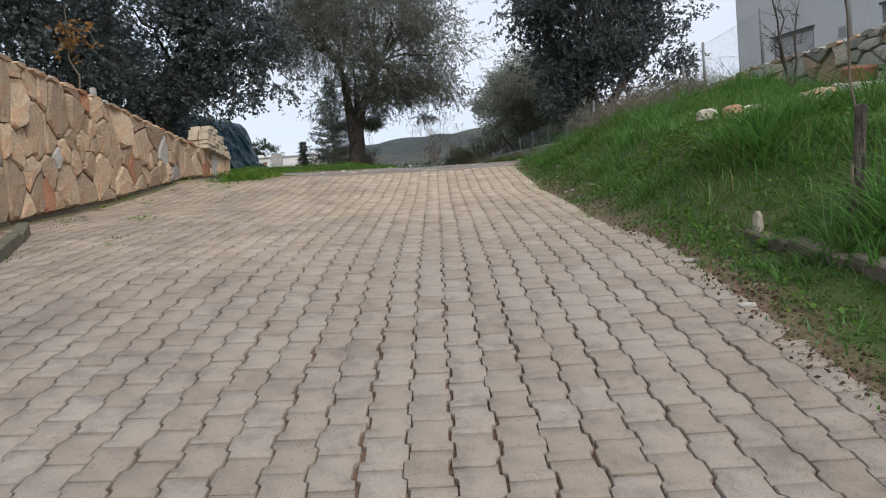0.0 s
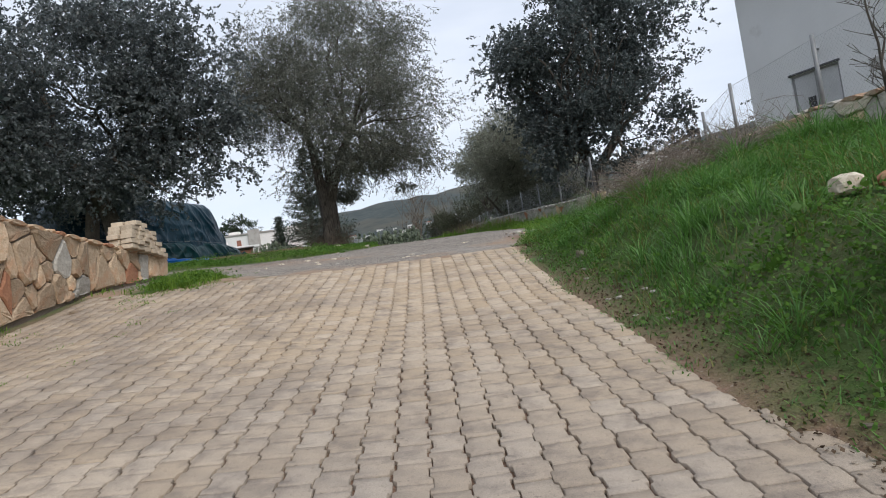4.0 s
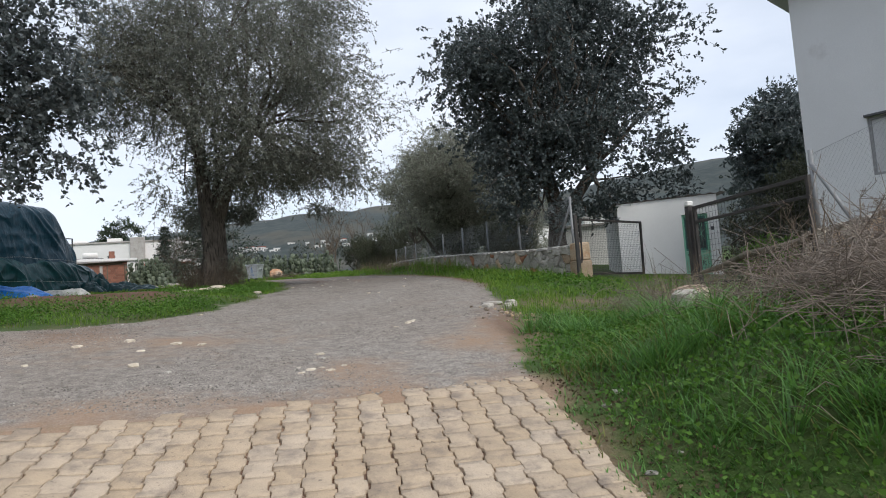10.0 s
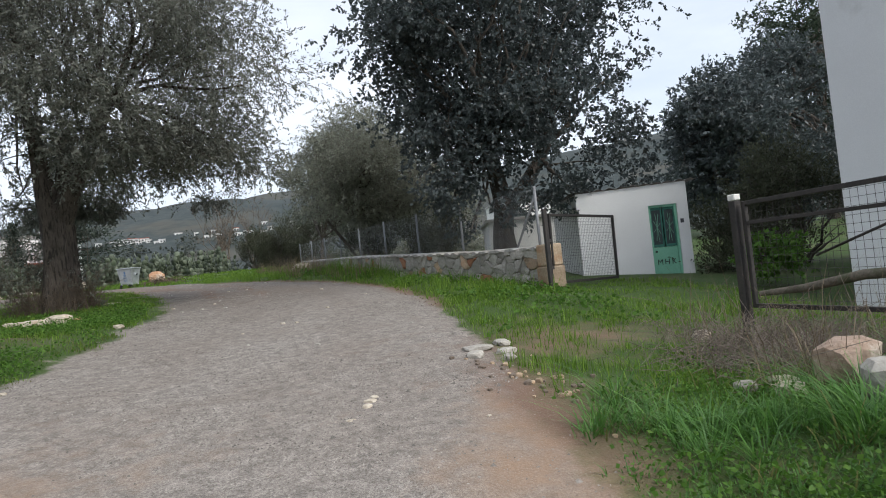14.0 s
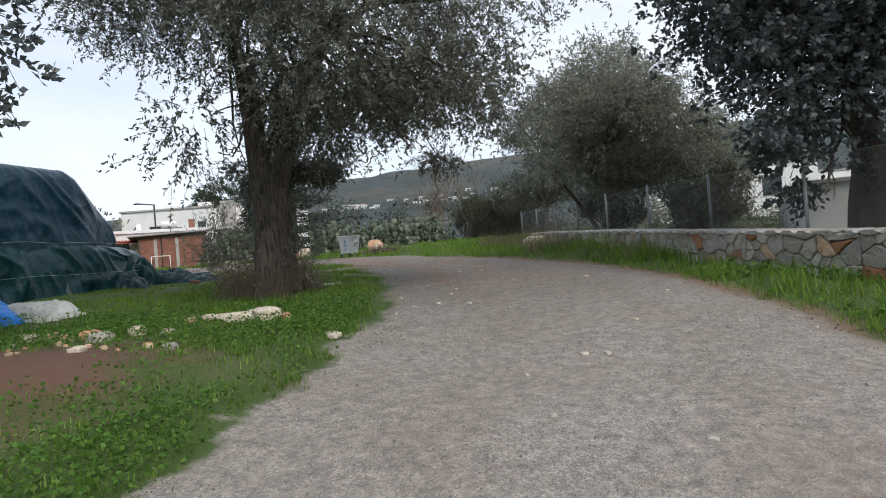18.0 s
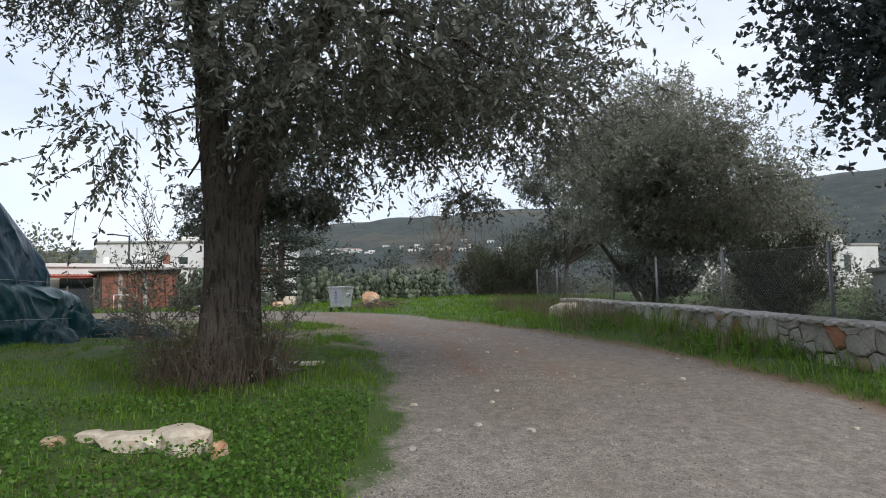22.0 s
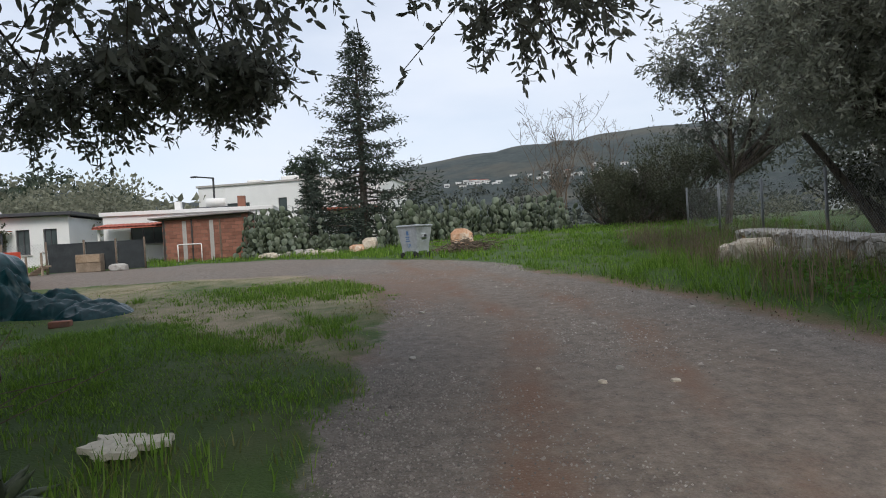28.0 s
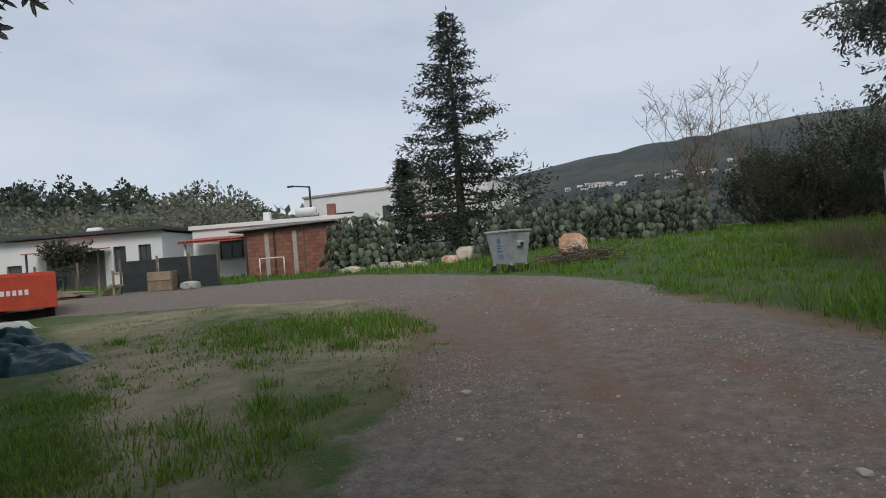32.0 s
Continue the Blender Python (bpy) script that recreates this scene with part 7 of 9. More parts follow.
clump_wood("cottage_olives", yard_olives, "grey olive trees behind the cottage", M_GROVE, 0.085, 620)
clump_wood("pine_wood", pines, "dark pine wood along the hill crest", M_CREST, 0.5)
bushes = []
for _ in range(1100):
    a, d = radians(rnd.uniform(-26, 62)), rnd.uniform(95, 460)
    x, y = d * math.sin(a), 20 + d * math.cos(a)
    s = rnd.uniform(1.2, 2.6) * (1 + d / 400)
    bushes.append((x, y, gz(x, y) + s * 0.5, s))
clump_wood("hill_scrub", bushes, "scrub and scattered trees in the valley and on the far hill", M_SCRUB, 0.40, 38)
thicket = []
for _ in range(46):
    x = rnd.uniform(5.2, 17.0)
    y = 52.5 - 1.15 * (x - 5.2) + rnd.gauss(0, 1.3)
    s = rnd.uniform(0.5, 1.15)
    thicket.append((x, y, gz(x, y) + s * 0.55, s))
for _ in range(40):
    x, y = rnd.uniform(6.3, 12.0), rnd.uniform(30.5, 38.0)
    s = rnd.uniform(0.25, 0.5)
    thicket.append((x, y, gz(x, y) + s * 0.5, s))
clump_wood("scrub_thicket", thicket, "grey-green scrub behind the wire fence", M_GROVE, 0.13, 300)
for k, (x, y, h) in enumerate(((-33.0, 62.0, 4.6), (-20.5, 72.0, 7.5), (-46.0, 70.0, 6.5))):
    tree("pine_tree", (x, y, gz(x, y)), "tall pine above the olive groves", [([(x, y, gz(x, y) - 0.2), (x, y, gz(x, y) + h * 0.6)], [0.25, 0.1])], 0,
         ring_blobs((x, y, gz(x, y) + h * 0.6), h * 0.26, h * 0.26, h * 0.36, 12, h * 0.16, 80 + k, -0.9, 0.98), M_BARK2, M_PINE, 500, 12, 0.7, 0.0, 0.3, 0.10, 85 + k, 0.08, 1)

# ---------------------------------------------------------------- things


# the wrapped boat: two tiers of dark green tarpaulin, roped, with trailing folds
boat = thing("wrapped_boat", (-11.2, 29.0, gz(-11.2, 29.0)), "tall boat wrapped in dark green tarpaulin and roped down", "tarpaulin")
AX, AY = Vector((-13.1, 24.9, 0)), Vector((-10.05, 33.7, 0))
b_dir = (AY - AX).normalized()
b_side = Vector((-b_dir.y, b_dir.x, 0))
b_len = (AY - AX).length


def hull(u, v, tier):
    """u 0..1 along, v 0..1 round from the lane side over the top to the far side."""
    a = math.pi * v
    end = max(0, (u - 0.76) / 0.24)
    tail = 1 - 0.35 * max(0, (0.12 - u) / 0.12) ** 2
    c, s = math.cos(a), math.sin(a)
    if tier == 0:
        half, top, ex, ez = 2.15 * (1 - 0.34 * end**2), (1.36 - 0.25 * end**2) * tail, 0.30, 0.42
        lean = 0.10
    else:
        half, top, ex, ez = 1.80 * (1 - 0.66 * end**1.3), (3.22 - 1.70 * end**1.15) * tail, 0.28, 0.34
        lean = 0.16
    z = top * abs(s) ** ez
    return half * (1 - lean * z / top) * math.copysign(abs(c) ** ex, c), z


def crease(v, sharp=1.0):
    """A folded-cloth ridge: sharp along lines, flat between."""
    return max(0.0, 1 - abs(noise.noise(v)) * 4.2) ** sharp


def tarp_tier(tier, u0, u1, seed):
    nu, nv = 260, 120
    verts, faces = [], []
    off = Vector((seed * 2.7, seed, 0))
    for i in range(nu + 1):
        u = u0 + (u1 - u0) * i / nu
        for j in range(nv + 1):
            lat, z = hull(u, j / nv, tier)
            p = AX + b_dir * (u * b_len) - b_side * lat
            w = u * b_len
            w1 = noise.noise(Vector((w * 0.5, z * 0.7, lat * 0.6)) + off)
            hang = crease(Vector((w * 0.75 + 0.8 * w1, z * 0.20, lat * 0.4)) + off, 2.0)
            slant = crease(Vector((w * 0.55 + z * 0.7, z * 0.5 - w * 0.45, lat * 0.5)) + off * 1.7, 2.4)
            slack = crease(Vector((w * 0.3, z * 1.3 + 0.5 * w1, lat * 0.6)) + off * 2.3, 2.0)
            fine = crease(Vector((w * 2.1 + z * 0.9, z * 0.8 - w * 0.5, lat)) + off * 0.6, 1.6)
            low = 1.0 if tier == 0 else 0.25 + 0.5 * max(0.0, 1 - abs(z - 1.4))
            fold = 0.10 * w1 + (0.085 if tier == 0 else 0.05) * hang + (0.085 if tier == 0 else 0.055) * slant + low * (0.05 * slack + 0.04 * fine) - 0.06
            n = (-b_side * lat).normalized() if abs(lat) > 0.05 else Vector((0, 0, 1))
            n = n * abs(math.cos(math.pi * j / nv)) + Vector((0, 0, 0.45)) * math.sin(math.pi * j / nv)
            p = p + n * fold * 1.3
            verts.append((p.x, p.y, 4.04 + z + fold * 0.25))
    for i in range(nu):
        for j in range(nv):
            a = i * (nv + 1) + j
            faces.append((a, a + 1, a + nv + 2, a + nv + 1))
    for i in (0, nu):
        ring = [i * (nv + 1) + j for j in range(nv + 1)]
        c = len(verts)
        verts.append(tuple(sum((Vector(verts[k]) for k in ring), Vector()) / len(ring)))
        faces += [(ring[j], ring[j + 1], c, c) for j in range(nv)]
    return verts, faces


for tier, (u0, u1) in enumerate(((0.0, 1.0), (0.02, 0.97))):
    vs, fs = tarp_tier(tier, u0, u1, 3 + tier)
    bm = bmesh.new()
    bv = [bm.verts.new(p) for p in vs]
    for q in fs:
        u = list(dict.fromkeys(q))
        try:
            bm.faces.new([bv[k] for k in u])
        except ValueError:
            pass
    bmesh.ops.recalc_face_normals(bm, faces=bm.faces)
    part("lower_sheet" if tier == 0 else "upper_sheet", bm, M_TARP if tier == 0 else M_TARP_TOP, boat, smooth=True)
for k, zr in enumerate((0.55, 1.32)):
    path = []
    for i in range(41):
        u = 0.03 + 0.94 * i / 40
        lat = hull(u, 0.05 if k == 0 else 0.1, 0 if k == 0 else 1)[0] + (0.12 if k == 0 else 0.14)
        p = AX + b_dir * (u * b_len) - b_side * lat
        path.append((p.x, p.y, 4.05 + zr + 0.05 * noise.noise(Vector((i * 0.23, k * 9, 0)))))
    v, f = tube_arrays(path, np.full(len(path), 0.0038), 6)
    part_np("rope", v, f, M_ROPE, boat)
# trailing folds at the nose
for k, (tx, ty, ln, h) in enumerate(((-8.7, 32.6, 1.1, 0.75), (-7.9, 32.7, 1.3, 0.42), (-7.0, 32.55, 0.9, 0.22), (-8.5, 31.5, 0.9, 0.5))):
    bm = bmesh.new()
    bmesh.ops.create_grid(bm, x_segments=56, y_segments=40, size=0.5)
    tz = gz(tx, ty)
    for v in bm.verts:
        x, y = v.co.x, v.co.y
        r = max(0.0, 1 - (x * x + y * y) * 4)
        n = 0.7 * noise.noise(Vector((x * 4 + k * 3, y * 5, k))) + 0.55 * (0.5 - 1.6 * abs(noise.noise(Vector((x * 5, y * 6 + k, 2))))) + 0.12 * (0.5 - 1.6 * abs(noise.noise(Vector((x * 17, y * 15 + k, 5)))))
        v.co = Vector((tx + x * ln * 1.3, ty + y * 0.9, tz + 0.02 + h * r**0.6 * (0.7 + 0.5 * n) - 0.06 * (1 - r)))
    bmesh.ops.solidify(bm, geom=bm.faces[:], thickness=0.01)
    part("trailing_fold", bm, M_TARP, boat, smooth=True)
for k, (x, y, m) in enumerate(((-6.85, 31.75, M_BRICK), (-9.65, 30.4, M_PALE), (-10.0, 28.9, M_PALE), (-9.2, 31.9, M_PALE))):
    ob = part("weight_brick", box((-0.13, -0.07, 0), (0.13, 0.07, 0.09), 0.012), m)
    ob.matrix_basis = pose(x, y, gz(x, y) - 0.01, 0, 0, 30 + 40 * k)
    tagged(ob, "loose brick weighing down the tarpaulin edge", "brick")


def lump_sheet(name, cx, cy, lx, ly, h, turn, mat, label, seed, detail=96, taper=0.0):
    """A crumpled sheet over a low heap."""
    bm = bmesh.new()
    bmesh.ops.create_grid(bm, x_segments=detail, y_segments=detail // 2, size=0.5)
    m = Matrix.Translation((cx, cy, 0)) @ Matrix.Rotation(radians(turn), 4, "Z")
    for v in bm.verts:
        x, y = v.co.x, v.co.y
        r = max(0.0, 1 - (abs(2 * x) ** 3 + abs(2 * y) ** 3))
        n = noise.noise(Vector((x * 5 + seed, y * 3, seed))) * 0.6 + (0.5 - 1.6 * abs(noise.noise(Vector((x * 9, y * 6 + seed, 1))))) * 0.4 + (0.5 - 1.6 * abs(noise.noise(Vector((x * 23, y * 12 + seed, 4))))) * 0.16
        p = m @ Vector((x * lx * (1 + 0.12 * noise.noise(Vector((y * 6, seed, 0)))), y * ly * (1 + 0.15 * noise.noise(Vector((x * 6, seed, 3)))), 0))
        v.co = Vector((p.x, p.y, gz(p.x, p.y) + 0.012 + h * (1 + taper * (0.15 - 0.8 * (x + 0.5))) * min(1, r * 1.6) ** 0.7 * (0.82 + 0.24 * n)))
    bmesh.ops.solidify(bm, geom=bm.faces[:], thickness=0.008)
    ob = part(name, bm, mat, None, smooth=True)
    return tagged(ob, label, "tarpaulin")


lump_sheet("blue_tarpaulin", -9.2, 26.2, 4.7, 1.2, 0.82, -24, M_BLUETARP, "crumpled bright blue tarpaulin over a heap on the grass", 3, taper=1.0)
lump_sheet("grey_tarpaulin", -7.3, 26.05, 2.1, 0.8, 0.26, -28, M_GREYTARP, "crumpled pale grey sheet beside the blue tarpaulin", 5)
lump_sheet("white_bag", -11.3, 34.9, 0.9, 0.5, 0.14, 10, M_GREYTARP, "crumpled white plastic bag on the ground by the trailer", 8, 24)

# galvanised rubbish container
BIN = (-4.02, 40.0, gz(-4.0, 39.8))
bmt = pose(*BIN, 0, 0, -13) @ Matrix.Rotation(radians(-14), 4, "Z") @ Matrix.Diagonal((0.74, 0.9, 0.97, 1.0))
binn = thing("rubbish_container", BIN, "grey galvanised wheeled rubbish container with faded blue lettering", "container")
bm = bmesh.new()
w0, w1, d0, d1, zb, zt = 0.33, 0.42, 0.24, 0.34, 0.17, 0.80
outer = [(-w0, -d0, zb), (w0, -d0, zb), (w0, d0, zb), (-w0, d0, zb), (-w1, -d1, zt), (w1, -d1, zt), (w1, d1, zt), (-w1, d1, zt)]
inner = [(-w0 + 0.02, -d0 + 0.02, zb + 0.02), (w0 - 0.02, -d0 + 0.02, zb + 0.02), (w0 - 0.02, d0 - 0.02, zb + 0.02), (-w0 + 0.02, d0 - 0.02, zb + 0.02),
         (-w1 + 0.02, -d1 + 0.02, zt), (w1 - 0.02, -d1 + 0.02, zt), (w1 - 0.02, d1 - 0.02, zt), (-w1 + 0.02, d1 - 0.02, zt)]
bv = [bm.verts.new(p) for p in outer + inner]
for q in ((3, 2, 1, 0), (0, 1, 5, 4), (1, 2, 6, 5), (2, 3, 7, 6), (3, 0, 4, 7), (8, 9, 10, 11), (9, 8, 12, 13), (10, 9, 13, 14), (11, 10, 14, 15), (8, 11, 15, 12), (4, 5, 13, 12), (5, 6, 14, 13), (6, 7, 15, 14), (7, 4, 12, 15)):
    bm.faces.new([bv[k] for k in q])
bmesh.ops.transform(bm, matrix=bmt, verts=bm.verts)
part("body", bm, M_ZINC, binn)
for lo, hi in (((-w1 - 0.03, -d1 - 0.03, zt), (w1 + 0.03, -d1 + 0.02, zt + 0.05)), ((-w1 - 0.03, d1 - 0.02, zt), (w1 + 0.03, d1 + 0.03, zt + 0.05)), ((-w1 - 0.03, -d1 + 0.02, zt), (-w1 + 0.02, d1 - 0.02, zt + 0.05)), ((w1 - 0.02, -d1 + 0.02, zt), (w1 + 0.03, d1 - 0.02, zt + 0.05))):
    part("rim", box(lo, hi, 0.012, bmt), M_ZINC, binn)
for sx in (-1, 1):
    trun = part("trunnion", box((sx * 0.40 - 0.03, -0.09, 0.50), (sx * 0.40 + 0.05, 0.09, 0.62), 0.02, bmt), M_ZINC, binn)
    part("trunnion_pin", box((sx * 0.47 - 0.04, -0.03, 0.53), (sx * 0.47 + 0.04, 0.03, 0.59), 0.015, bmt), M_BLACK, trun)
    for sy in (-1, 1):
        leg = part("leg", box((sx * 0.30 - 0.035, sy * 0.24 - 0.035, 0.10), (sx * 0.30 + 0.035, sy * 0.24 + 0.035, 0.28), 0.006, bmt @ Matrix.Rotation(0.12 * sy, 4, "X")), M_ZINC, binn)
        bmw = bmesh.new()
        bmesh.ops.create_cone(bmw, cap_ends=True, segments=16, radius1=0.075, radius2=0.075, depth=0.045)
        bmesh.ops.transform(bmw, matrix=bmt @ Matrix.Translation((sx * 0.30, sy * 0.27, 0.073)) @ Matrix.Rotation(math.pi / 2, 4, "Y"), verts=bmw.verts)
        part("wheel", bmw, M_RUBBER, leg)
face = bmt @ Matrix.Translation((0, -d0, zb)) @ Matrix.Rotation(math.atan2(d1 - d0, zt - zb), 4, "X")
part("emblem", box((-0.05, -0.006, 0.42), (0.05, -0.001, 0.53), 0.002, face), M_BLUEPAINT, binn, "faded blue emblem")
for k, (z, w) in enumerate(((0.36, 0.17), (0.31, 0.13), (0.25, 0.2))):
    part("lettering_bar", box((-w / 2 - 0.02, -0.006, z), (w / 2 - 0.02, -0.001, z + 0.028), 0.001, face), M_BLUEPAINT, binn)
for x in (-0.06, 0.0, 0.06):
    part("lettering_bar", box((x, -0.006, 0.10), (x + 0.022, -0.001, 0.2), 0.001, face), M_BLUEPAINT, binn)

# boulders and rubble by the bend
rock("boulder", (-3.3, 43.0, gz(-3.3, 43.0)), (0.64, 0.5, 0.70), 5, M_BOULDER, "orange and white limestone boulder beside the container", "boulder")
rock("boulder", (-6.9, 45.4, gz(-6.9, 45.4)), (0.55, 0.45, 0.55), 8, M_ROCK, "pale upright rock under the conifer", "boulder")
rock("boulder", (-7.35, 45.2, gz(-7.35, 45.2)), (0.5, 0.4, 0.3), 9, M_BOULDER, "low tan rock beside the pale one", "boulder")
rnd = random.Random(13)
for k in range(34):
    x = rnd.uniform(-10.6, -7.9)
    y = 43.9 + 0.35 * (x + 10.6) + rnd.gauss(0, 0.22)
    s = rnd.uniform(0.12, 0.34)
    rock("rubble_stone", (x, y, gz(x, y) + rnd.uniform(0, 0.08)), (s, s * 0.8, s * 0.6), 20 + k, rnd.choice((M_ROCK, M_GREYSTONE, M_ROCK)), "pale rubble stone heaped under the prickly pear", "stone", "rubble heap", turn=rnd.uniform(0, 180))
# twiggy heap beside the container
pa, pb = [], []
for k in range(420):
    c = np.array([-2.95 + rnd.gauss(0, 0.38), 41.55 + rnd.gauss(0, 0.3), 0])
    c[2] = gz(c[0], c[1]) + abs(rnd.gauss(0, 0.14))
    d = np.array([rnd.uniform(-1, 1), rnd.uniform(-0.7, 0.7), rnd.uniform(-0.15, 0.35)]) * 0.45
    pa.append(c - d / 2)
    pb.append(c + d / 2)
tagged(new("brushwood", mesh_np("brushwood", *wire_arrays(pa, pb, 0.009), (M_TWIG,))), "pile of dry brushwood beside the container", "brushwood", kind="stuff")

# rocks on the grass island round the dug bed
for k, (x, y, sx, sy, sz, tr) in enumerate(((-3.22, 24.0, 0.50, 0.34, 0.13, -6), (-2.86, 23.95, 0.34, 0.30, 0.22, 24), (-3.02, 24.16, 0.36, 0.2, 0.15, 50), (-3.46, 24.1, 0.26, 0.2, 0.10, 10))):
    rock("broken_rock", (x, y, gz(x, y) - 0.01), (sx, sy, sz), 61 + 5 * k, M_ROCK, "pale broken flat rock on the grass island", "rock", "broken flat rock", turn=tr)
for k, (x, y, sx, sy, sz) in enumerate(((-3.66, 24.15, 0.22, 0.15, 0.1), (-3.9, 24.05, 0.16, 0.12, 0.09), (-2.58, 23.8, 0.13, 0.1, 0.16), (-1.79, 22.6, 0.27, 0.15, 0.08), (-5.76, 23.69, 0.25, 0.18, 0.14), (-5.40, 23.56, 0.2, 0.16, 0.14), (-4.8, 23.33, 0.23, 0.17, 0.15),
                                       (-4.55, 23.1, 0.26, 0.2, 0.14), (-4.33, 23.5, 0.3, 0.2, 0.13), (-5.13, 23.4, 0.19, 0.14, 0.12), (-3.73, 22.5, 0.11, 0.1, 0.08), (-3.41, 22.3, 0.16, 0.12, 0.1), (-4.12, 21.9, 0.17, 0.12, 0.09), (-4.9, 22.9, 0.12, 0.1, 0.08), (-6.4, 23.7, 0.22, 0.18, 0.13), (-5.9, 21.7, 0.2, 0.14, 0.1), (-3.9, 23.35, 0.15, 0.12, 0.1))):
    rock("field_stone", (x, y, gz(x, y) - 0.01), (sx, sy, sz), 70 + k, (M_ROCK, M_GREYSTONE, M_BOULDER, M_WARM)[(k * 7) % 4] if k != 3 else M_ROCK, "field stone half sunk at the edge of the dug bed", "stone", "stones round the bed", turn=37 * k)
for k in range(30):
    x, y = rnd.uniform(-6.6, -3.2), 22.6 + rnd.gauss(0, 0.4)
    s = rnd.uniform(0.04, 0.11)
    rock("bed_stone", (x, y, gz(x, y)), (s * 0.8, s * 0.6, s * 0.5), 90 + k, rnd.choice((M_GREYSTONE, M_BOULDER, M_WARM)), "small stone lying on the red dug earth", "stone", "stones on the bed", turn=rnd.uniform(0, 180))
# rocks on the bank
for k, (x, y, sx, sy, sz, m) in enumerate(((2.86, 7.22, 0.30, 0.22, 0.20, M_ROCK), (3.05, 7.10, 0.34, 0.18, 0.12, M_REDSTONE), (3.0, 6.93, 0.26, 0.2, 0.2, M_BOULDER), (3.2, 6.95, 0.36, 0.24, 0.15, M_ROCK), (4.42, 8.08, 0.22, 0.2, 0.16, M_ROCK), (4.39, 7.9, 0.22, 0.2, 0.18, M_BOULDER),
                                          (4.6, 7.95, 0.36, 0.26, 0.2, M_BOULDER), (4.86, 7.85, 0.4, 0.28, 0.24, M_GREYSTONE), (4.9, 8.15, 0.42, 0.26, 0.22, M_ROCK), (5.1, 8.05, 0.35, 0.3, 0.2, M_GREYSTONE), (4.75, 8.25, 0.3, 0.22, 0.16, M_ROCK), (5.0, 7.65, 0.4, 0.28, 0.2, M_GREYSTONE), (2.22, 5.03, 0.11, 0.07, 0.26, M_ROCK))):
    rock("bank_stone", (x, y, gz(x, y) + 0.05), (sx * 0.66, sy * 0.66, sz * 0.66), 130 + k, m, "loose limestone rock lying on the grassy bank", "stone", "rocks on the bank", turn=53 * k)
for k, (x, y, sx, sy, sz, m) in enumerate(((4.0, 15.05, 0.40, 0.32, 0.34, M_PINKROCK), (3.62, 14.5, 0.30, 0.26, 0.25, M_GREYSTONE), (3.80, 15.42, 0.20, 0.16, 0.11, M_ROCK), (3.66, 15.25, 0.22, 0.16, 0.11, M_ROCK), (3.55, 15.55, 0.16, 0.13, 0.09, M_GREYSTONE), (4.85, 17.44, 0.2, 0.15, 0.12, M_ROCK), (5.7, 16.9, 0.24, 0.2, 0.14, M_ROCK))):
    rock("bank_boulder", (x, y, gz(x, y) + (0.12 if k < 2 else 0.03)), (sx, sy, sz), 160 + k, m, ("tan and white boulder among dry weeds at the drive", "dark lichen-spotted boulder among dry weeds at the drive")[k] if k < 2 else "pale limestone lump among dry weeds at the drive", "boulder" if k < 2 else "stone", "" if k < 2 else "stones at the drive", turn=41 * k)
# broken slabs at the drive mouth
for k, (x, y, sx, sy) in enumerate(((2.40, 18.05, 0.42, 0.26), (2.62, 17.8, 0.3, 0.22), (2.25, 17.75, 0.28, 0.2), (2.75, 18.2, 0.3, 0.2), (2.5, 17.5, 0.2, 0.16))):
    rock("broken_slab", (x, y, gz(x, y) + 0.0), (sx * 0.75, sy * 0.75, 0.07), 180 + k, M_GREYSTONE, "flat broken stone slab at the edge of the lane", "stone", "slabs at the lane edge", turn=29 * k)
for k in range(46):
    x, y = 2.35 + rnd.gauss(0, 0.22), 16.9 + rnd.gauss(0, 0.6)
    s = rnd.uniform(0.02, 0.06)
    rock("clay_clod", (x, y, gz(x, y)), (s, s, s * 0.7), 200 + k, rnd.choice((M_MORTAR, M_MORTAR, M_WARM)), "small brownish stone washed to the lane edge", "stone", "stones at the lane edge", turn=rnd.uniform(0, 180))
# pale stones of the lane
for k in range(46):
    y = rnd.uniform(13.6, 33)
    l, r = max(-5.5, float(interp(ROAD_L, y))), float(interp(ROAD_R, y))
    x = rnd.uniform(l + 0.1, r - 0.05)
    s = rnd.uniform(0.03, 0.075)
    rock("lane_stone", (x, y, gz(x, y) - s * 0.08), (s, s * 0.8, s * 0.5), 260 + k, rnd.choice((M_ROCK, M_GREYSTONE)), "pale stone set in the gravel lane", "stone", "stones in the lane", turn=rnd.uniform(0, 180))

for k, (x, y, sl) in enumerate(((-0.30, 14.34, 0.09), (-0.38, 14.24, 0.07), (-0.20, 14.42, 0.06), (-0.12, 14.28, 0.08), (0.0, 14.46, 0.07), (-0.42, 14.46, 0.05), (-0.24, 15.11, 0.10), (-2.04, 15.02, 0.13), (-1.9, 16.1, 0.12), (-1.6, 16.0, 0.10), (-2.5, 16.4, 0.13), (-2.2, 15.8, 0.09), (-3.0, 16.2, 0.12), (0.94, 16.9, 0.10), (0.7, 16.5, 0.07), (1.0, 17.0, 0.08))):
    rock("lane_stone", (x, y, gz(x, y) - 0.012), (sl, sl * 0.75, sl * 0.38), 520 + k, M_ROCK, "pale flat stone trodden into the ramp's mouth", "stone", "stones in the lane", turn=67 * k)

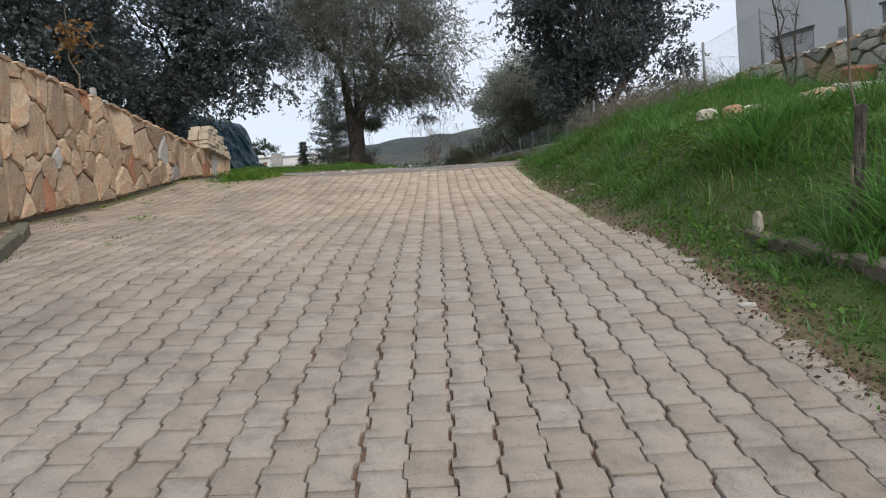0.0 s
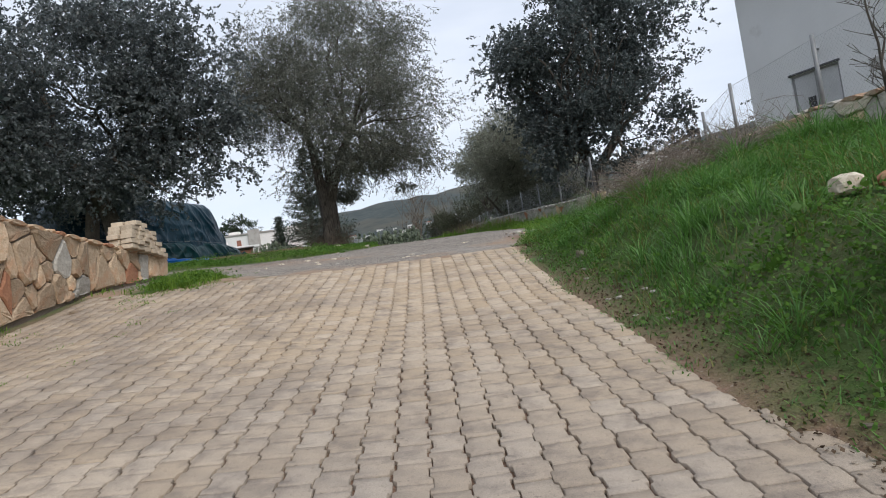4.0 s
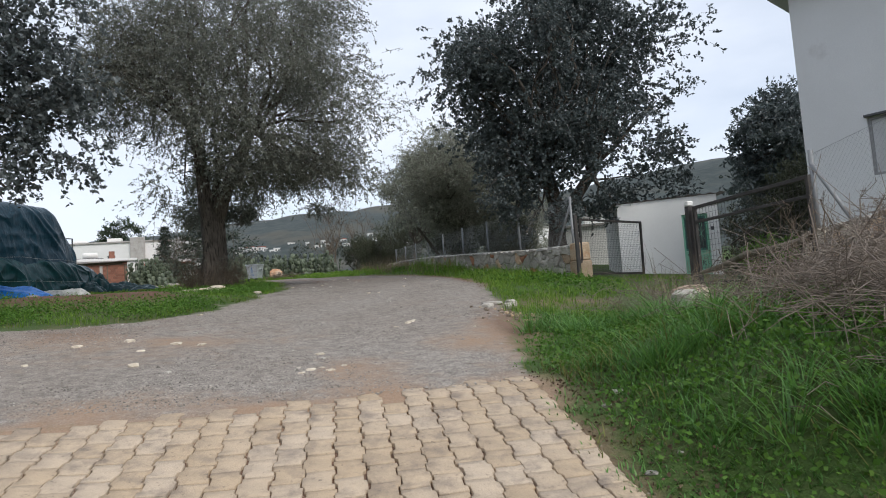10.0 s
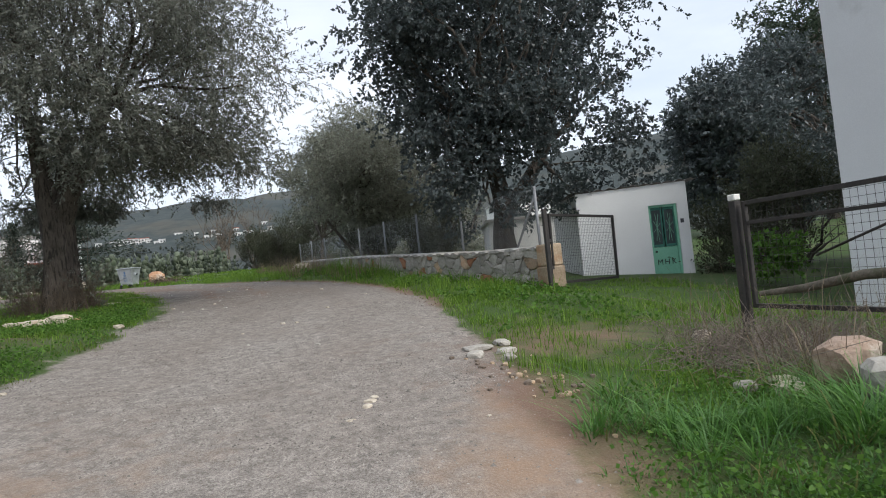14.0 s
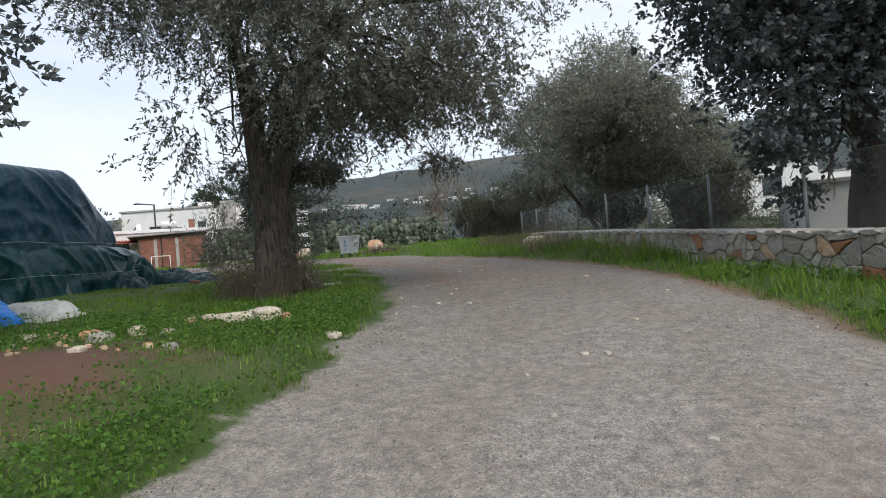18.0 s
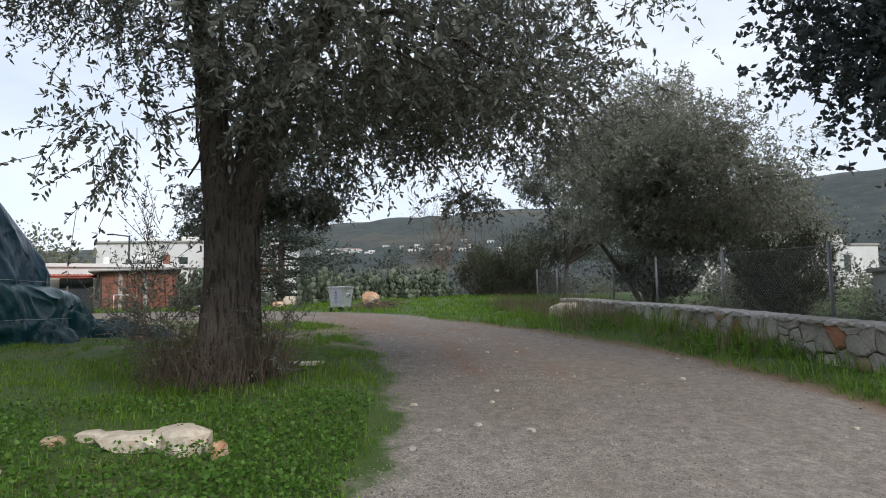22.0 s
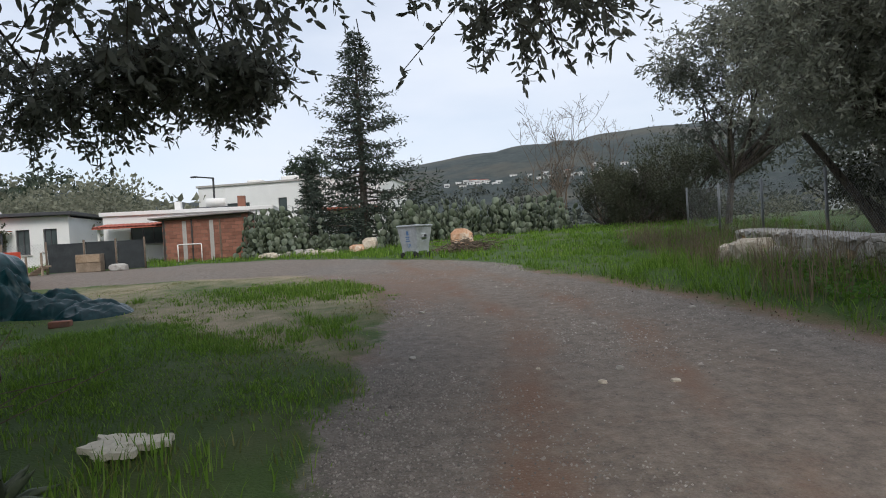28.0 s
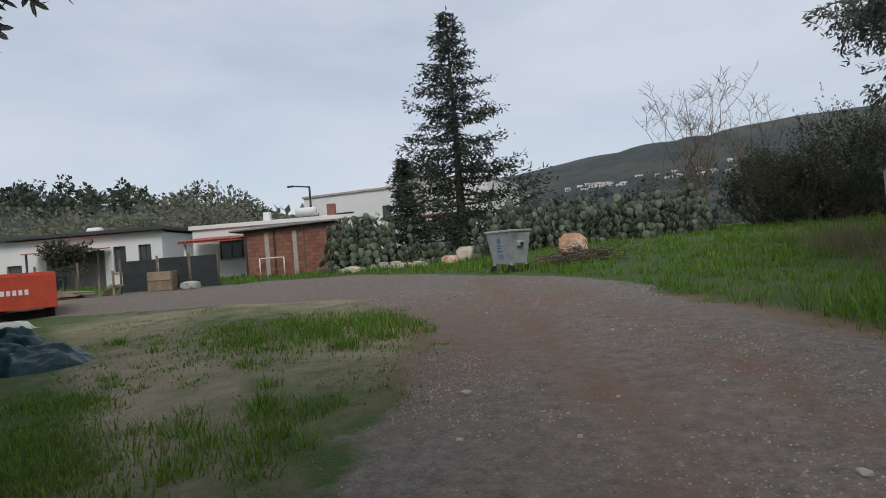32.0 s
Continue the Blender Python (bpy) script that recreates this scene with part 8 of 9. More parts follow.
# white broken slab on the grass by the olive
ps = thing("stone_slab", (-2.75, 27.85, gz(-2.75, 27.85)), "broken cross-shaped white slab lying on the grass", "slab")
sz_ = gz(-2.72, 27.75) + 0.035
for sx0, sy0, sw, sl, st in ((-2.74, 27.80, 0.42, 0.20, 8), (-2.70, 27.66, 0.22, 0.16, 24)):
    bm = bmesh.new()
    bmesh.ops.create_grid(bm, x_segments=10, y_segments=6, size=0.5)
    for v in bm.verts:
        a = math.atan2(v.co.y, v.co.x)
        k = 1 + 0.16 * math.sin(3 * a + st) + 0.10 * math.sin(7 * a + 2 * st)
        v.co = Vector((v.co.x * sw * k, v.co.y * sl * k, 0.012 * noise.noise(v.co * 6)))
    ext = bmesh.ops.extrude_face_region(bm, geom=bm.faces[:])
    bmesh.ops.translate(bm, verts=[g for g in ext["geom"] if isinstance(g, bmesh.types.BMVert)], vec=(0, 0, 0.035))
    bmesh.ops.recalc_face_normals(bm, faces=bm.faces)
    bmesh.ops.transform(bm, matrix=pose(sx0, sy0, sz_ - 0.02, 0, 0, st), verts=bm.verts)
    part("slab", bm, M_PALE, ps)

# red tractor trailer
TR = (-13.05, 35.3, gz(-12.5, 35.6) - 0.16)
tm = pose(*TR, 0, 0, -35)
trail = thing("tractor_trailer", TR, "red steel tractor trailer with white lettering on its side", "trailer")
part("floor", box((-3.2, 0.0, 0.42), (0.0, 1.4, 0.48), 0.01, tm), M_RED, trail)
part("side_board", box((-3.2, -0.04, 0.40), (0.0, -0.004, 1.06), 0.008, tm), M_RED, trail)
part("side_board", box((-3.2, 1.404, 0.40), (0.0, 1.44, 1.06), 0.008, tm), M_RED, trail)
part("tail_board", box((0.004, -0.04, 0.40), (0.04, 1.44, 1.06), 0.008, tm), M_RED, trail)
part("head_board", box((-3.24, -0.04, 0.40), (-3.204, 1.44, 1.16), 0.008, tm), M_RED, trail)
part("upper_board", box((-3.2, 0.3, 1.064), (-0.1, 0.34, 1.2), 0.008, tm), M_SLAB, trail, "grey board above the side")
for x in (-3.1, -2.1, -1.1, -0.1):
    part("stay", box((x, -0.065, 0.36), (x + 0.05, -0.042, 1.07), 0.004, tm), M_RED, trail)
for k in range(6):
    part("lettering_bar", box((0.041, 0.44 + k * 0.095, 0.68), (0.047, 0.44 + k * 0.095 + 0.062, 0.78), 0.001, tm), M_WHITEPAINT, trail)
part("chassis", box((-3.6, 0.4, 0.28), (0.25, 0.5, 0.416), 0.008, tm), M_STEEL, trail)
part("drawbar", box((0.0, 0.0, 0.22), (0.95, 0.08, 0.30), 0.008, tm @ Matrix.Rotation(radians(4), 4, "Y")), M_STEEL, trail)
part("jack", box((0.25, -0.06, 0.0), (0.33, -0.004, 0.42), 0.008, tm), M_STEEL, trail)
for x in (-0.45, -2.4):
    for y in (0.12, 1.3):
        bmw = bmesh.new()
        bmesh.ops.create_cone(bmw, cap_ends=True, segments=22, radius1=0.25, radius2=0.25, depth=0.17)
        bmesh.ops.bevel(bmw, geom=bmw.edges[:], offset=0.02, segments=2, affect="EDGES")
        bmesh.ops.transform(bmw, matrix=tm @ Matrix.Translation((x, y, 0.24)) @ Matrix.Rotation(math.pi / 2, 4, "X"), verts=bmw.verts)
        wh = part("tyre", bmw, M_RUBBER, trail)
        bmw = bmesh.new()
        bmesh.ops.create_cone(bmw, cap_ends=True, segments=16, radius1=0.12, radius2=0.12, depth=0.19)
        bmesh.ops.transform(bmw, matrix=tm @ Matrix.Translation((x, y, 0.24)) @ Matrix.Rotation(math.pi / 2, 4, "X"), verts=bmw.verts)
        part("rim", bmw, M_STEEL, wh)

# yard fence, planks, shade screen, junk before the cottage
yard = thing("yard_fence", (-17.2, 40.4, gz(-17.2, 40.4)), "sagging wire yard fence with dark shade netting", "fence")
ypts = [(-19.6, 39.6), (-18.2, 40.1), (-17.1, 40.6), (-16.0, 41.1), (-15.0, 41.5), (-14.2, 41.9), (-13.4, 42.2)]
for x, y in ypts:
    bar("post", (x, y, gz(x, y) - 0.1), (x, y, gz(x, y) + 1.0), 0.03, M_TWIG, yard)
for k in range(len(ypts) - 1):
    a, b = ypts[k], ypts[k + 1]
    if k >= 3:
        d = Vector((b[0] - a[0], b[1] - a[1], 0))
        m = Matrix.Translation((*a, gz(*a))) @ Matrix.Rotation(math.atan2(d.y, d.x), 4, "Z")
        part("shade_net", box((0.03, 0.03, 0.03), (d.length - 0.03, 0.045, 0.92), 0.0, m), M_SHADE, yard)
    else:
        chain_link("netting", a, b, gz(*a) + 0.03, gz(*b) + 0.03, gz(*a) + 0.95, gz(*b) + 0.95, yard, 0.09, 0.002)
cab = thing("old_cupboard", (-14.6, 41.3, gz(-14.6, 41.3)), "old brown cupboard dumped by the yard fence", "cupboard")
cm_ = local((-14.95, 41.05, gz(-14.6, 41.3)), 22)
part("body", box((0, 0.02, 0.0), (0.7, 0.4, 0.55), 0.01, cm_), M_WOOD, cab)
part("door", box((0.02, 0.0, 0.30), (0.68, 0.018, 0.53), 0.004, cm_), M_WARM, cab)
bathtub = thing("old_basin", (-13.9, 41.6, gz(-13.9, 41.6)), "grey upturned basin by the yard fence", "basin")
part("shell", rock_bm((0.35, 0.25, 0.16), 3, 0.05), M_SLAB, bathtub)
bathtub.children[0].matrix_parent_inverse = Matrix()
bathtub.children[0].matrix_basis = Matrix.Translation((0, 0, 0.09))
for k in range(16):
    x, y = -17.5 + rnd.uniform(-0.6, 0.6), 40.15 + rnd.uniform(-0.15, 0.25)
    ob = part("plank", box((-0.9, -0.06, 0), (0.9, 0.06, 0.03), 0.004), M_WOOD)
    ob.matrix_basis = pose(x, y, gz(x, y) + 0.015 + 0.033 * (k // 3), rnd.uniform(-2, 2), rnd.uniform(-3, 3), 20 + rnd.uniform(-14, 14))
    tagged(ob, "weathered plank in a heap before the cottage", "plank", "plank heap")
chairx = thing("garden_chair", (-15.9, 40.6, gz(-15.9, 40.6)), "broken wooden garden chair by the fence", "chair")
for k in range(6):
    part("slat", box((-16.2 + k * 0.1, 40.5, gz(-15.9, 40.6) + 0.05 * k), (-16.15 + k * 0.1, 40.9, gz(-15.9, 40.6) + 0.05 * k + 0.05), 0.004), M_WOOD, chairx)
part("leg", box((-16.25, 40.55, gz(-15.9, 40.6) - 0.02), (-16.2, 40.6, gz(-15.9, 40.6) + 0.6), 0.004), M_WOOD, chairx)
part("leg", box((-15.7, 40.55, gz(-15.9, 40.6) - 0.02), (-15.65, 40.6, gz(-15.9, 40.6) + 0.7), 0.004), M_WOOD, chairx)
# citrus tree before the cottage
tx, ty = -19.6, 42.4
tz = gz(tx, ty)
tree("citrus_tree", (tx, ty, tz), "small rounded citrus tree before the cottage", [([(tx, ty, tz - 0.1), (tx, ty, tz + 0.7)], [0.05, 0.04])], 0,
     ring_blobs((tx, ty, tz + 1.15), 0.6, 0.6, 0.45, 9, 0.4, 91, -0.9, 0.95), M_TWIG, M_BUSH, 420, 12, 0.25, 0.1, 0.09, 0.045, 92, 0.03, 2)

# red box and tile on the bank
ob = part("red_crate", box((-0.17, -0.13, 0.0), (0.17, 0.13, 0.19), 0.02), M_BRICK)
ob.matrix_basis = pose(5.25, 8.3, gz(5.25, 8.3) + 0.14, 12, -8, 20)
tagged(ob, "rusty red crate tipped against the stone wall", "crate")

# kerb stones along both sides of the ramp
for k, (x, y, ln) in enumerate(((2.30, 3.86, 0.5), (2.26, 4.38, 0.5), (2.22, 4.90, 0.45), (1.95, 10.75, 0.3), (-3.74, 5.42, 0.58), (-3.99, 5.96, 0.58), (-4.24, 6.50, 0.58), (-4.49, 7.04, 0.58))):
    ob = part("kerb_stone", box((-0.06, -ln / 2, -0.10), (0.06, ln / 2, 0.09), 0.014), M_KERB)
    ob.matrix_basis = pose(x, y, (gz(x, y) + 0.03 if x < 0 else gz(x, y) - 0.03), 12 + 2 * math.sin(k * 3), 3 * math.sin(k * 5), (25 if x < 0 else 0) + 4 * math.sin(k))
    tagged(ob, "weathered mossy kerb stone half sunk beside the ramp", "kerb", "kerb stones")
# slabs and dirt-sunk stones along the ramp's broken right edge
rk = random.Random(31)
for k in range(26):
    y = rk.uniform(2.8, 13.0)
    x = 1.62 + rk.uniform(-0.05, 0.28)
    sl = rk.uniform(0.03, 0.09)
    rock("edge_stone", (x, y, gz(x, y) - 0.01), (sl, sl * 0.75, sl * 0.35), 400 + k, rk.choice((M_GREYSTONE, M_GREYSTONE, M_KERB)), "small flat stone sunk at the ramp's edge", "stone", "stones along the ramp", turn=rk.uniform(0, 180))

# ---------------------------------------------------------------- grass, weeds and brush


def blades(name, n, place, height, width, mat, label, lean=0.5, category="grass", clump=11, tight=0.075):
    """Bent blades in tussocks: five corners, three faces each, joined as one stuff object. place(n) gives x, y; height is an array."""
    cx, cy = place(n // clump)
    m = len(cx)
    of = np.repeat(np.arange(m), clump)
    n = len(of)
    ox, oy = RNG.normal(size=n) * tight, RNG.normal(size=n) * tight
    x, y = cx[of] + ox, cy[of] + oy
    h = height(x, y) * RNG.uniform(0.5, 1.3, n) * RNG.uniform(0.55, 1.45, m)[of]
    h = np.where(paved(x, y) | (gravel_cover(x, y) > 0.6), np.minimum(h, 0.03), h)
    z = ground_z(x, y) - 0.01
    a = np.arctan2(oy, ox) + RNG.normal(size=n) * 0.7
    bx, by = np.cos(a), np.sin(a)
    k = lean * RNG.uniform(0.2, 1.3, n) * h
    w = width * RNG.uniform(0.6, 1.3, n)
    base = np.stack([x, y, z], -1)
    side = np.stack([-by, bx, np.zeros(n)], -1) * w[:, None]
    b2 = np.stack([bx, by, np.zeros(n)], -1)
    mid = base + b2 * (k * 0.35)[:, None] + np.array([0, 0, 1]) * (h * 0.6)[:, None]
    tip = base + b2 * k[:, None] + np.array([0, 0, 1]) * h[:, None]
    v = np.stack([base - side, base + side, mid + side * 0.7, mid - side * 0.7, tip], 1).reshape(-1, 3)
    o = 5 * np.arange(n)[:, None, None]
    f = (o + np.array([[0, 1, 2], [0, 2, 3], [3, 2, 4]])[None]).reshape(-1, 3)
    ob = new(name, mesh_np(name, v, f, (mat,)))
    return tagged(ob, label, category, kind="stuff")


def scatter(x0, x1, y0, y1, wanted):
    """Random places in a rectangle, kept by the chance that wanted gives."""
    def place(n):
        x, y = RNG.uniform(x0, x1, n), RNG.uniform(y0, y1, n)
        keep = RNG.random(n) < wanted(x, y)
        return x[keep], y[keep]
    return place


def turf(x, y):
    """How much grass stands at a place."""
    bare = np.clip(gravel_cover(x, y) * 1.4 + soil_cover(x, y) * 1.1, 0, 1)
    return np.where(paved(x, y), 0, (1 - bare)) * (0.75 + 0.25 * waves(x, y, 0.6, 8.0))


def tuft(x, y, s, seed):
    return np.clip(0.5 + 0.9 * waves(x, y, s, seed), 0.12, 1)


def bank_side(x, y):
    return turf(x, y) * (x > 1.42 + 0.1 * waves(y, y, 0.4, 1.0)) * (1 - smooth(x, 4.8, 5.6)) * (0.35 + 0.65 * tuft(x, y, 0.35, 2.0))


def clear_spots(x, y):
    """Lower growth round the rocks and under the brush heap."""
    a = np.exp(-(((x - 3.02) / 0.45) ** 2) - ((y - 6.95) / 0.4) ** 2)
    b = np.exp(-(((x - 4.75) / 0.55) ** 2) - ((y - 8.0) / 0.5) ** 2)
    c = np.exp(-(((x - 4.2) / 1.0) ** 4) - ((y - 12.4) / 1.2) ** 4)
    d = 0.8 * np.exp(-(((x - 2.08) / 0.22) ** 2) - ((y - 4.4) / 0.8) ** 4)
    return 1 - 0.88 * np.clip(1.4 * a + 1.4 * b + c + d, 0, 1)


blades("bank_grass", 150000, scatter(1.3, 5.6, 1.5, 16.0, bank_side), lambda x, y: (0.04 + 0.14 * tuft(x, y, 0.42, 3.0) ** 1.5 * smooth(x, 1.5, 2.3)) * clear_spots(x, y), 0.0055, M_BANK, "long lush green grass on the bank", 1.5)
blades("bank_long_grass", 84000, scatter(1.6, 5.6, 1.5, 16.0, lambda x, y: bank_side(x, y) * np.clip(waves(x, y, 0.38, 5.0) * 1.5, 0, 1)), lambda x, y: (0.10 + 0.18 * smooth(x, 1.6, 2.3)) * clear_spots(x, y), 0.0052, M_BANK, "arching tufts of bright grass on the bank", 2.3, clump=34, tight=0.035)
blades("tired_bank_grass", 44000, scatter(1.3, 5.6, 1.5, 16.0, lambda x, y: bank_side(x, y) * np.clip(0.35 + waves(x, y, 0.55, 12.0), 0.1, 1)), lambda x, y: (0.06 + 0.22 * tuft(x, y, 0.42, 3.0) * smooth(x, 1.45, 2.2)) * clear_spots(x, y), 0.0045, M_GRASS_DRY, "yellowing grass on the bank", 1.5)
blades("drive_grass", 80000, scatter(1.6, 8.5, 15.0, 23.0, lambda x, y: turf(x, y) * tuft(x, y, 0.45, 4.0)), lambda x, y: 0.06 + 0.09 * tuft(x, y, 0.6, 1.0) * (1 - smooth(y, 18.5, 21)), 0.0045, M_GRASS, "green grass beside the drive", 0.6)
blades("verge_grass", 90000, scatter(-1.0, 5.6, 21.0, 44.0, lambda x, y: turf(x, y) * (x > interp(ROAD_R, y)) * tuft(x, y, 0.5, 6.0)), lambda x, y: 0.06 + 0.07 * tuft(x, y, 0.7, 5.0), 0.0055, M_GRASS, "green verge grass along the low wall", 0.6)
blades("tired_island_grass", 40000, scatter(-9.0, -1.3, 18.0, 31.0, lambda x, y: turf(x, y) * (x < interp(ROAD_L, y) + 0.15) * np.clip(0.3 + waves(x, y, 0.6, 12.0), 0.05, 1)), lambda x, y: 0.03 + 0.06 * tuft(x, y, 0.8, 2.0), 0.0045, M_GRASS_DRY, "tired brownish grass on the island", 0.8)
blades("island_grass", 125000, scatter(-9.0, -1.3, 18.0, 31.0, lambda x, y: turf(x, y) * (x < interp(ROAD_L, y) + 0.10 + 0.22 * waves(x, y, 0.3, 3.0)) * (0.30 + 0.70 * tuft(x, y, 0.4, 7.0))), lambda x, y: 0.035 + 0.075 * tuft(x, y, 0.8, 2.0) + 0.03 * np.exp(-((x + 3.2) ** 2 + (y - 27.0) ** 2) / 4) - 0.03 * smooth(y, 27.3, 28.6), 0.0045, M_GRASS, "short lush grass on the island under the olive", 0.55)
blades("fork_grass", 60000, scatter(-6.0, -1.0, 28.2, 31.6, lambda x, y: (1 - gravel_cover(x, y)) * (1 - 0.92 * smooth(x + 1.5 * (y - 29.8) + 0.6 * waves(x, y, 0.45, 8.0), -2.5, -2.0)) * (0.25 + 0.75 * tuft(x, y, 0.45, 5.0))), lambda x, y: 0.02 + 0.035 * tuft(x, y, 0.5, 5.0), 0.0045, M_GRASS, "short green grass between the olive and the yard", 0.9)
blades("yard_thatch", 30000, scatter(-11.0, -1.8, 29.2, 37.0, lambda x, y: (1 - gravel_cover(x, y)) * np.clip(0.4 + waves(x, y, 0.7, 12.0), 0.05, 1)), lambda x, y: 0.012 + 0.022 * tuft(x, y, 0.5, 3.0), 0.005, M_GRASS_DRY, "thin brownish grass in the rough yard", 1.5)
blades("yard_grass", 60000, scatter(-9.5, -2.2, 29.5, 37.0, lambda x, y: (1 - gravel_cover(x, y)) * np.clip(np.exp(-((x + 4.6) / 1.7) ** 2 - ((y - 34.0) / 1.15) ** 2) * 1.3 + 0.10 * tuft(x, y, 0.5, 3.0) ** 2, 0, 1)), lambda x, y: 0.03 + 0.08 * np.exp(-((x + 4.4) / 1.5) ** 2 - ((y - 34.2) / 1.0) ** 2), 0.006, M_GRASS, "patch of bright grass in the fork of the lane", 0.6)
blades("yard_tufts", 14000, scatter(-7.5, -2.0, 29.4, 33.6, lambda x, y: (1 - gravel_cover(x, y)) * np.clip(waves(x, y, 0.5, 21.0) * 1.6, 0.06, 1)), lambda x, y: 0.045 + 0.05 * tuft(x, y, 0.5, 5.0), 0.0045, M_GRASS, "separate green tufts in the rough yard", 1.1, clump=55, tight=0.06)
blades("field_grass", 30000, scatter(-7.0, 6.0, 38.0, 56.0, lambda x, y: turf(x, y) * (y + 0.55 * x > 37.0)), lambda x, y: 0.07 + 0.07 * tuft(x, y, 0.7, 3.0), 0.013, M_GRASS, "green field behind the container", 0.5)
blades("far_verge_grass", 16000, scatter(-24, -5.0, 40.5, 48.0, lambda x, y: turf(x, y)), lambda x, y: 0.10 + 0.08 * tuft(x, y, 1.0, 1.0), 0.011, M_GRASS, "rough grass before the far buildings", 0.5)
blades("ramp_weeds", 9000, scatter(-5.3, -2.6, 3.0, 14.0, lambda x, y: np.clip(tuft(x, y, 0.35, 9.0) ** 4 * smooth(-x, 2.6, 4.6), 0, 1)), lambda x, y: 0.035 + 0.03 * smooth(-x, 4.3, 4.9), 0.006, M_GRASS, "small weeds along the foot of the flagstone wall", 0.8)
blades("wall_end_weeds", 26000, scatter(-5.2, -2.9, 12.4, 15.4, lambda x, y: np.exp(-((x + 3.95) / 0.5) ** 2 - ((y - 13.5) / 0.65) ** 2)), lambda x, y: 0.06 + 0.10 * np.exp(-((x + 3.95) / 0.5) ** 2), 0.006, M_GRASS, "weed patch at the end of the wall", 0.8)
blades("dry_stalks", 4600, scatter(2.0, 6.2, 12.0, 18.0, lambda x, y: np.exp(-((x - 5.0) / 0.8) ** 2 - ((y - 14.8) / 1.5) ** 2)), lambda x, y: 0.5 + 0.25 * tuft(x, y, 0.5, 2.0), 0.0035, M_STRAW, "tall dry grass stalks by the drive", 0.6, "dry grass")
blades("verge_tall", 17000, scatter(1.0, 5.4, 21.0, 36.5, lambda x, y: (x > interp(ROAD_R, y) + 0.25) * (0.2 + 0.8 * tuft(x, y, 0.4, 4.0))), lambda x, y: 0.12 + 0.16 * tuft(x, y, 0.45, 4.0), 0.006, M_GRASS, "tall weeds before the low wall", 0.8, "weeds")
blades("verge_rim_grass", 60000, scatter(-1.6, 4.2, 19.5, 38.0, lambda x, y: np.exp(-(((x - interp(ROAD_R, y) - 0.34 - 0.12 * waves(x, y, 0.4, 2.0)) / 0.20) ** 2))), lambda x, y: 0.05 + 0.09 * tuft(x, y, 0.4, 5.0), 0.005, M_GRASS, "grass overhanging the lane edge", 1.1)
blades("wall_foot_grass", 26000, scatter(1.5, 5.4, 23.0, 37.5, lambda x, y: np.exp(-(((x - np.interp(y, [22.3, 25.9, 30.4, 36.2], [5.35, 4.3, 3.3, 2.45])) / 0.32) ** 2)) * smooth(y, 24, 29)), lambda x, y: 0.20 + 0.20 * tuft(x, y, 0.45, 4.0), 0.006, M_GRASS, "tall grass hiding the foot of the low wall", 0.7)
blades("wall_end_stalks", 9000, scatter(0.8, 4.2, 31.0, 42.0, lambda x, y: np.exp(-(((x - 2.3 + 0.06 * (y - 34)) / 0.55) ** 2)) * (0.3 + 0.7 * tuft(x, y, 0.5, 6.0))), lambda x, y: 0.35 + 0.25 * tuft(x, y, 0.5, 3.0), 0.0032, M_STRAW, "brown dry stalks at the end of the low wall", 0.5, "dry grass")
blades("verge_stalks", 6000, scatter(1.2, 4.6, 28.0, 42.0, lambda x, y: (x > interp(ROAD_R, y) + 0.4) * tuft(x, y, 0.5, 2.0)), lambda x, y: 0.42 + 0.0 * x, 0.004, M_STRAW, "dry stalks before the low wall", 0.4, "dry grass")


def weeds(name, n, place, size, label, mat=M_WEED):
    """Low broad leaves held near level on short stalks."""
    x, y = place(n)
    n = len(x)
    z = ground_z(x, y) + (0.006 if mat is M_LITTER else RNG.uniform(0.02, 1.0, n) * min(0.16, 4.2 * size))
    way = np.stack([RNG.normal(size=n), RNG.normal(size=n), RNG.normal(size=n) * 0.35 + 0.15], -1)
    s = size * RNG.uniform(0.5, 1.4, n)
    v, f = leaves_arrays(np.stack([x, y, z], -1), way, s, s * 0.85)
    ob = new(name, mesh_np(name, v, f, (mat,)))
    return tagged(ob, label, "weeds", kind="stuff")


weeds("bank_weeds", 78000, scatter(1.6, 5.2, 1.5, 16.5, lambda x, y: turf(x, y) * np.clip(waves(x, y, 0.7, 11.0) * 1.6 + 0.6 * smooth(y, 11.0, 12.5), 0, 1)), 0.032, "broad-leaved weeds in the bank grass")
weeds("wall_end_leaves", 14000, scatter(-5.2, -2.9, 12.4, 15.4, lambda x, y: np.exp(-((x + 4.05) / 0.42) ** 2 - ((y - 13.6) / 0.6) ** 2)), 0.036, "leafy clump at the end of the flagstone wall")
weeds("bank_clover", 34000, scatter(1.6, 5.2, 1.5, 15.0, lambda x, y: turf(x, y) * (0.35 + 0.65 * tuft(x, y, 0.3, 6.0)) * clear_spots(x, y)), 0.03, "small-leaved clover and chickweed all over the bank")
weeds("bank_mallow", 1300, scatter(2.0, 4.4, 2.5, 9.0, lambda x, y: clear_spots(x, y) * np.clip(waves(x, y, 0.45, 14.0) * 1.6 - 0.3, 0, 1)), 0.085, "large mallow leaves on the bank")
weeds("verge_weeds", 24000, scatter(2.0, 5.5, 18.5, 33.0, lambda x, y: turf(x, y) * (x > interp(ROAD_R, y) + 0.15) * np.clip(waves(x, y, 0.6, 3.0) * 1.4 + 0.35, 0, 1)), 0.06, "leafy weeds under the low wall")
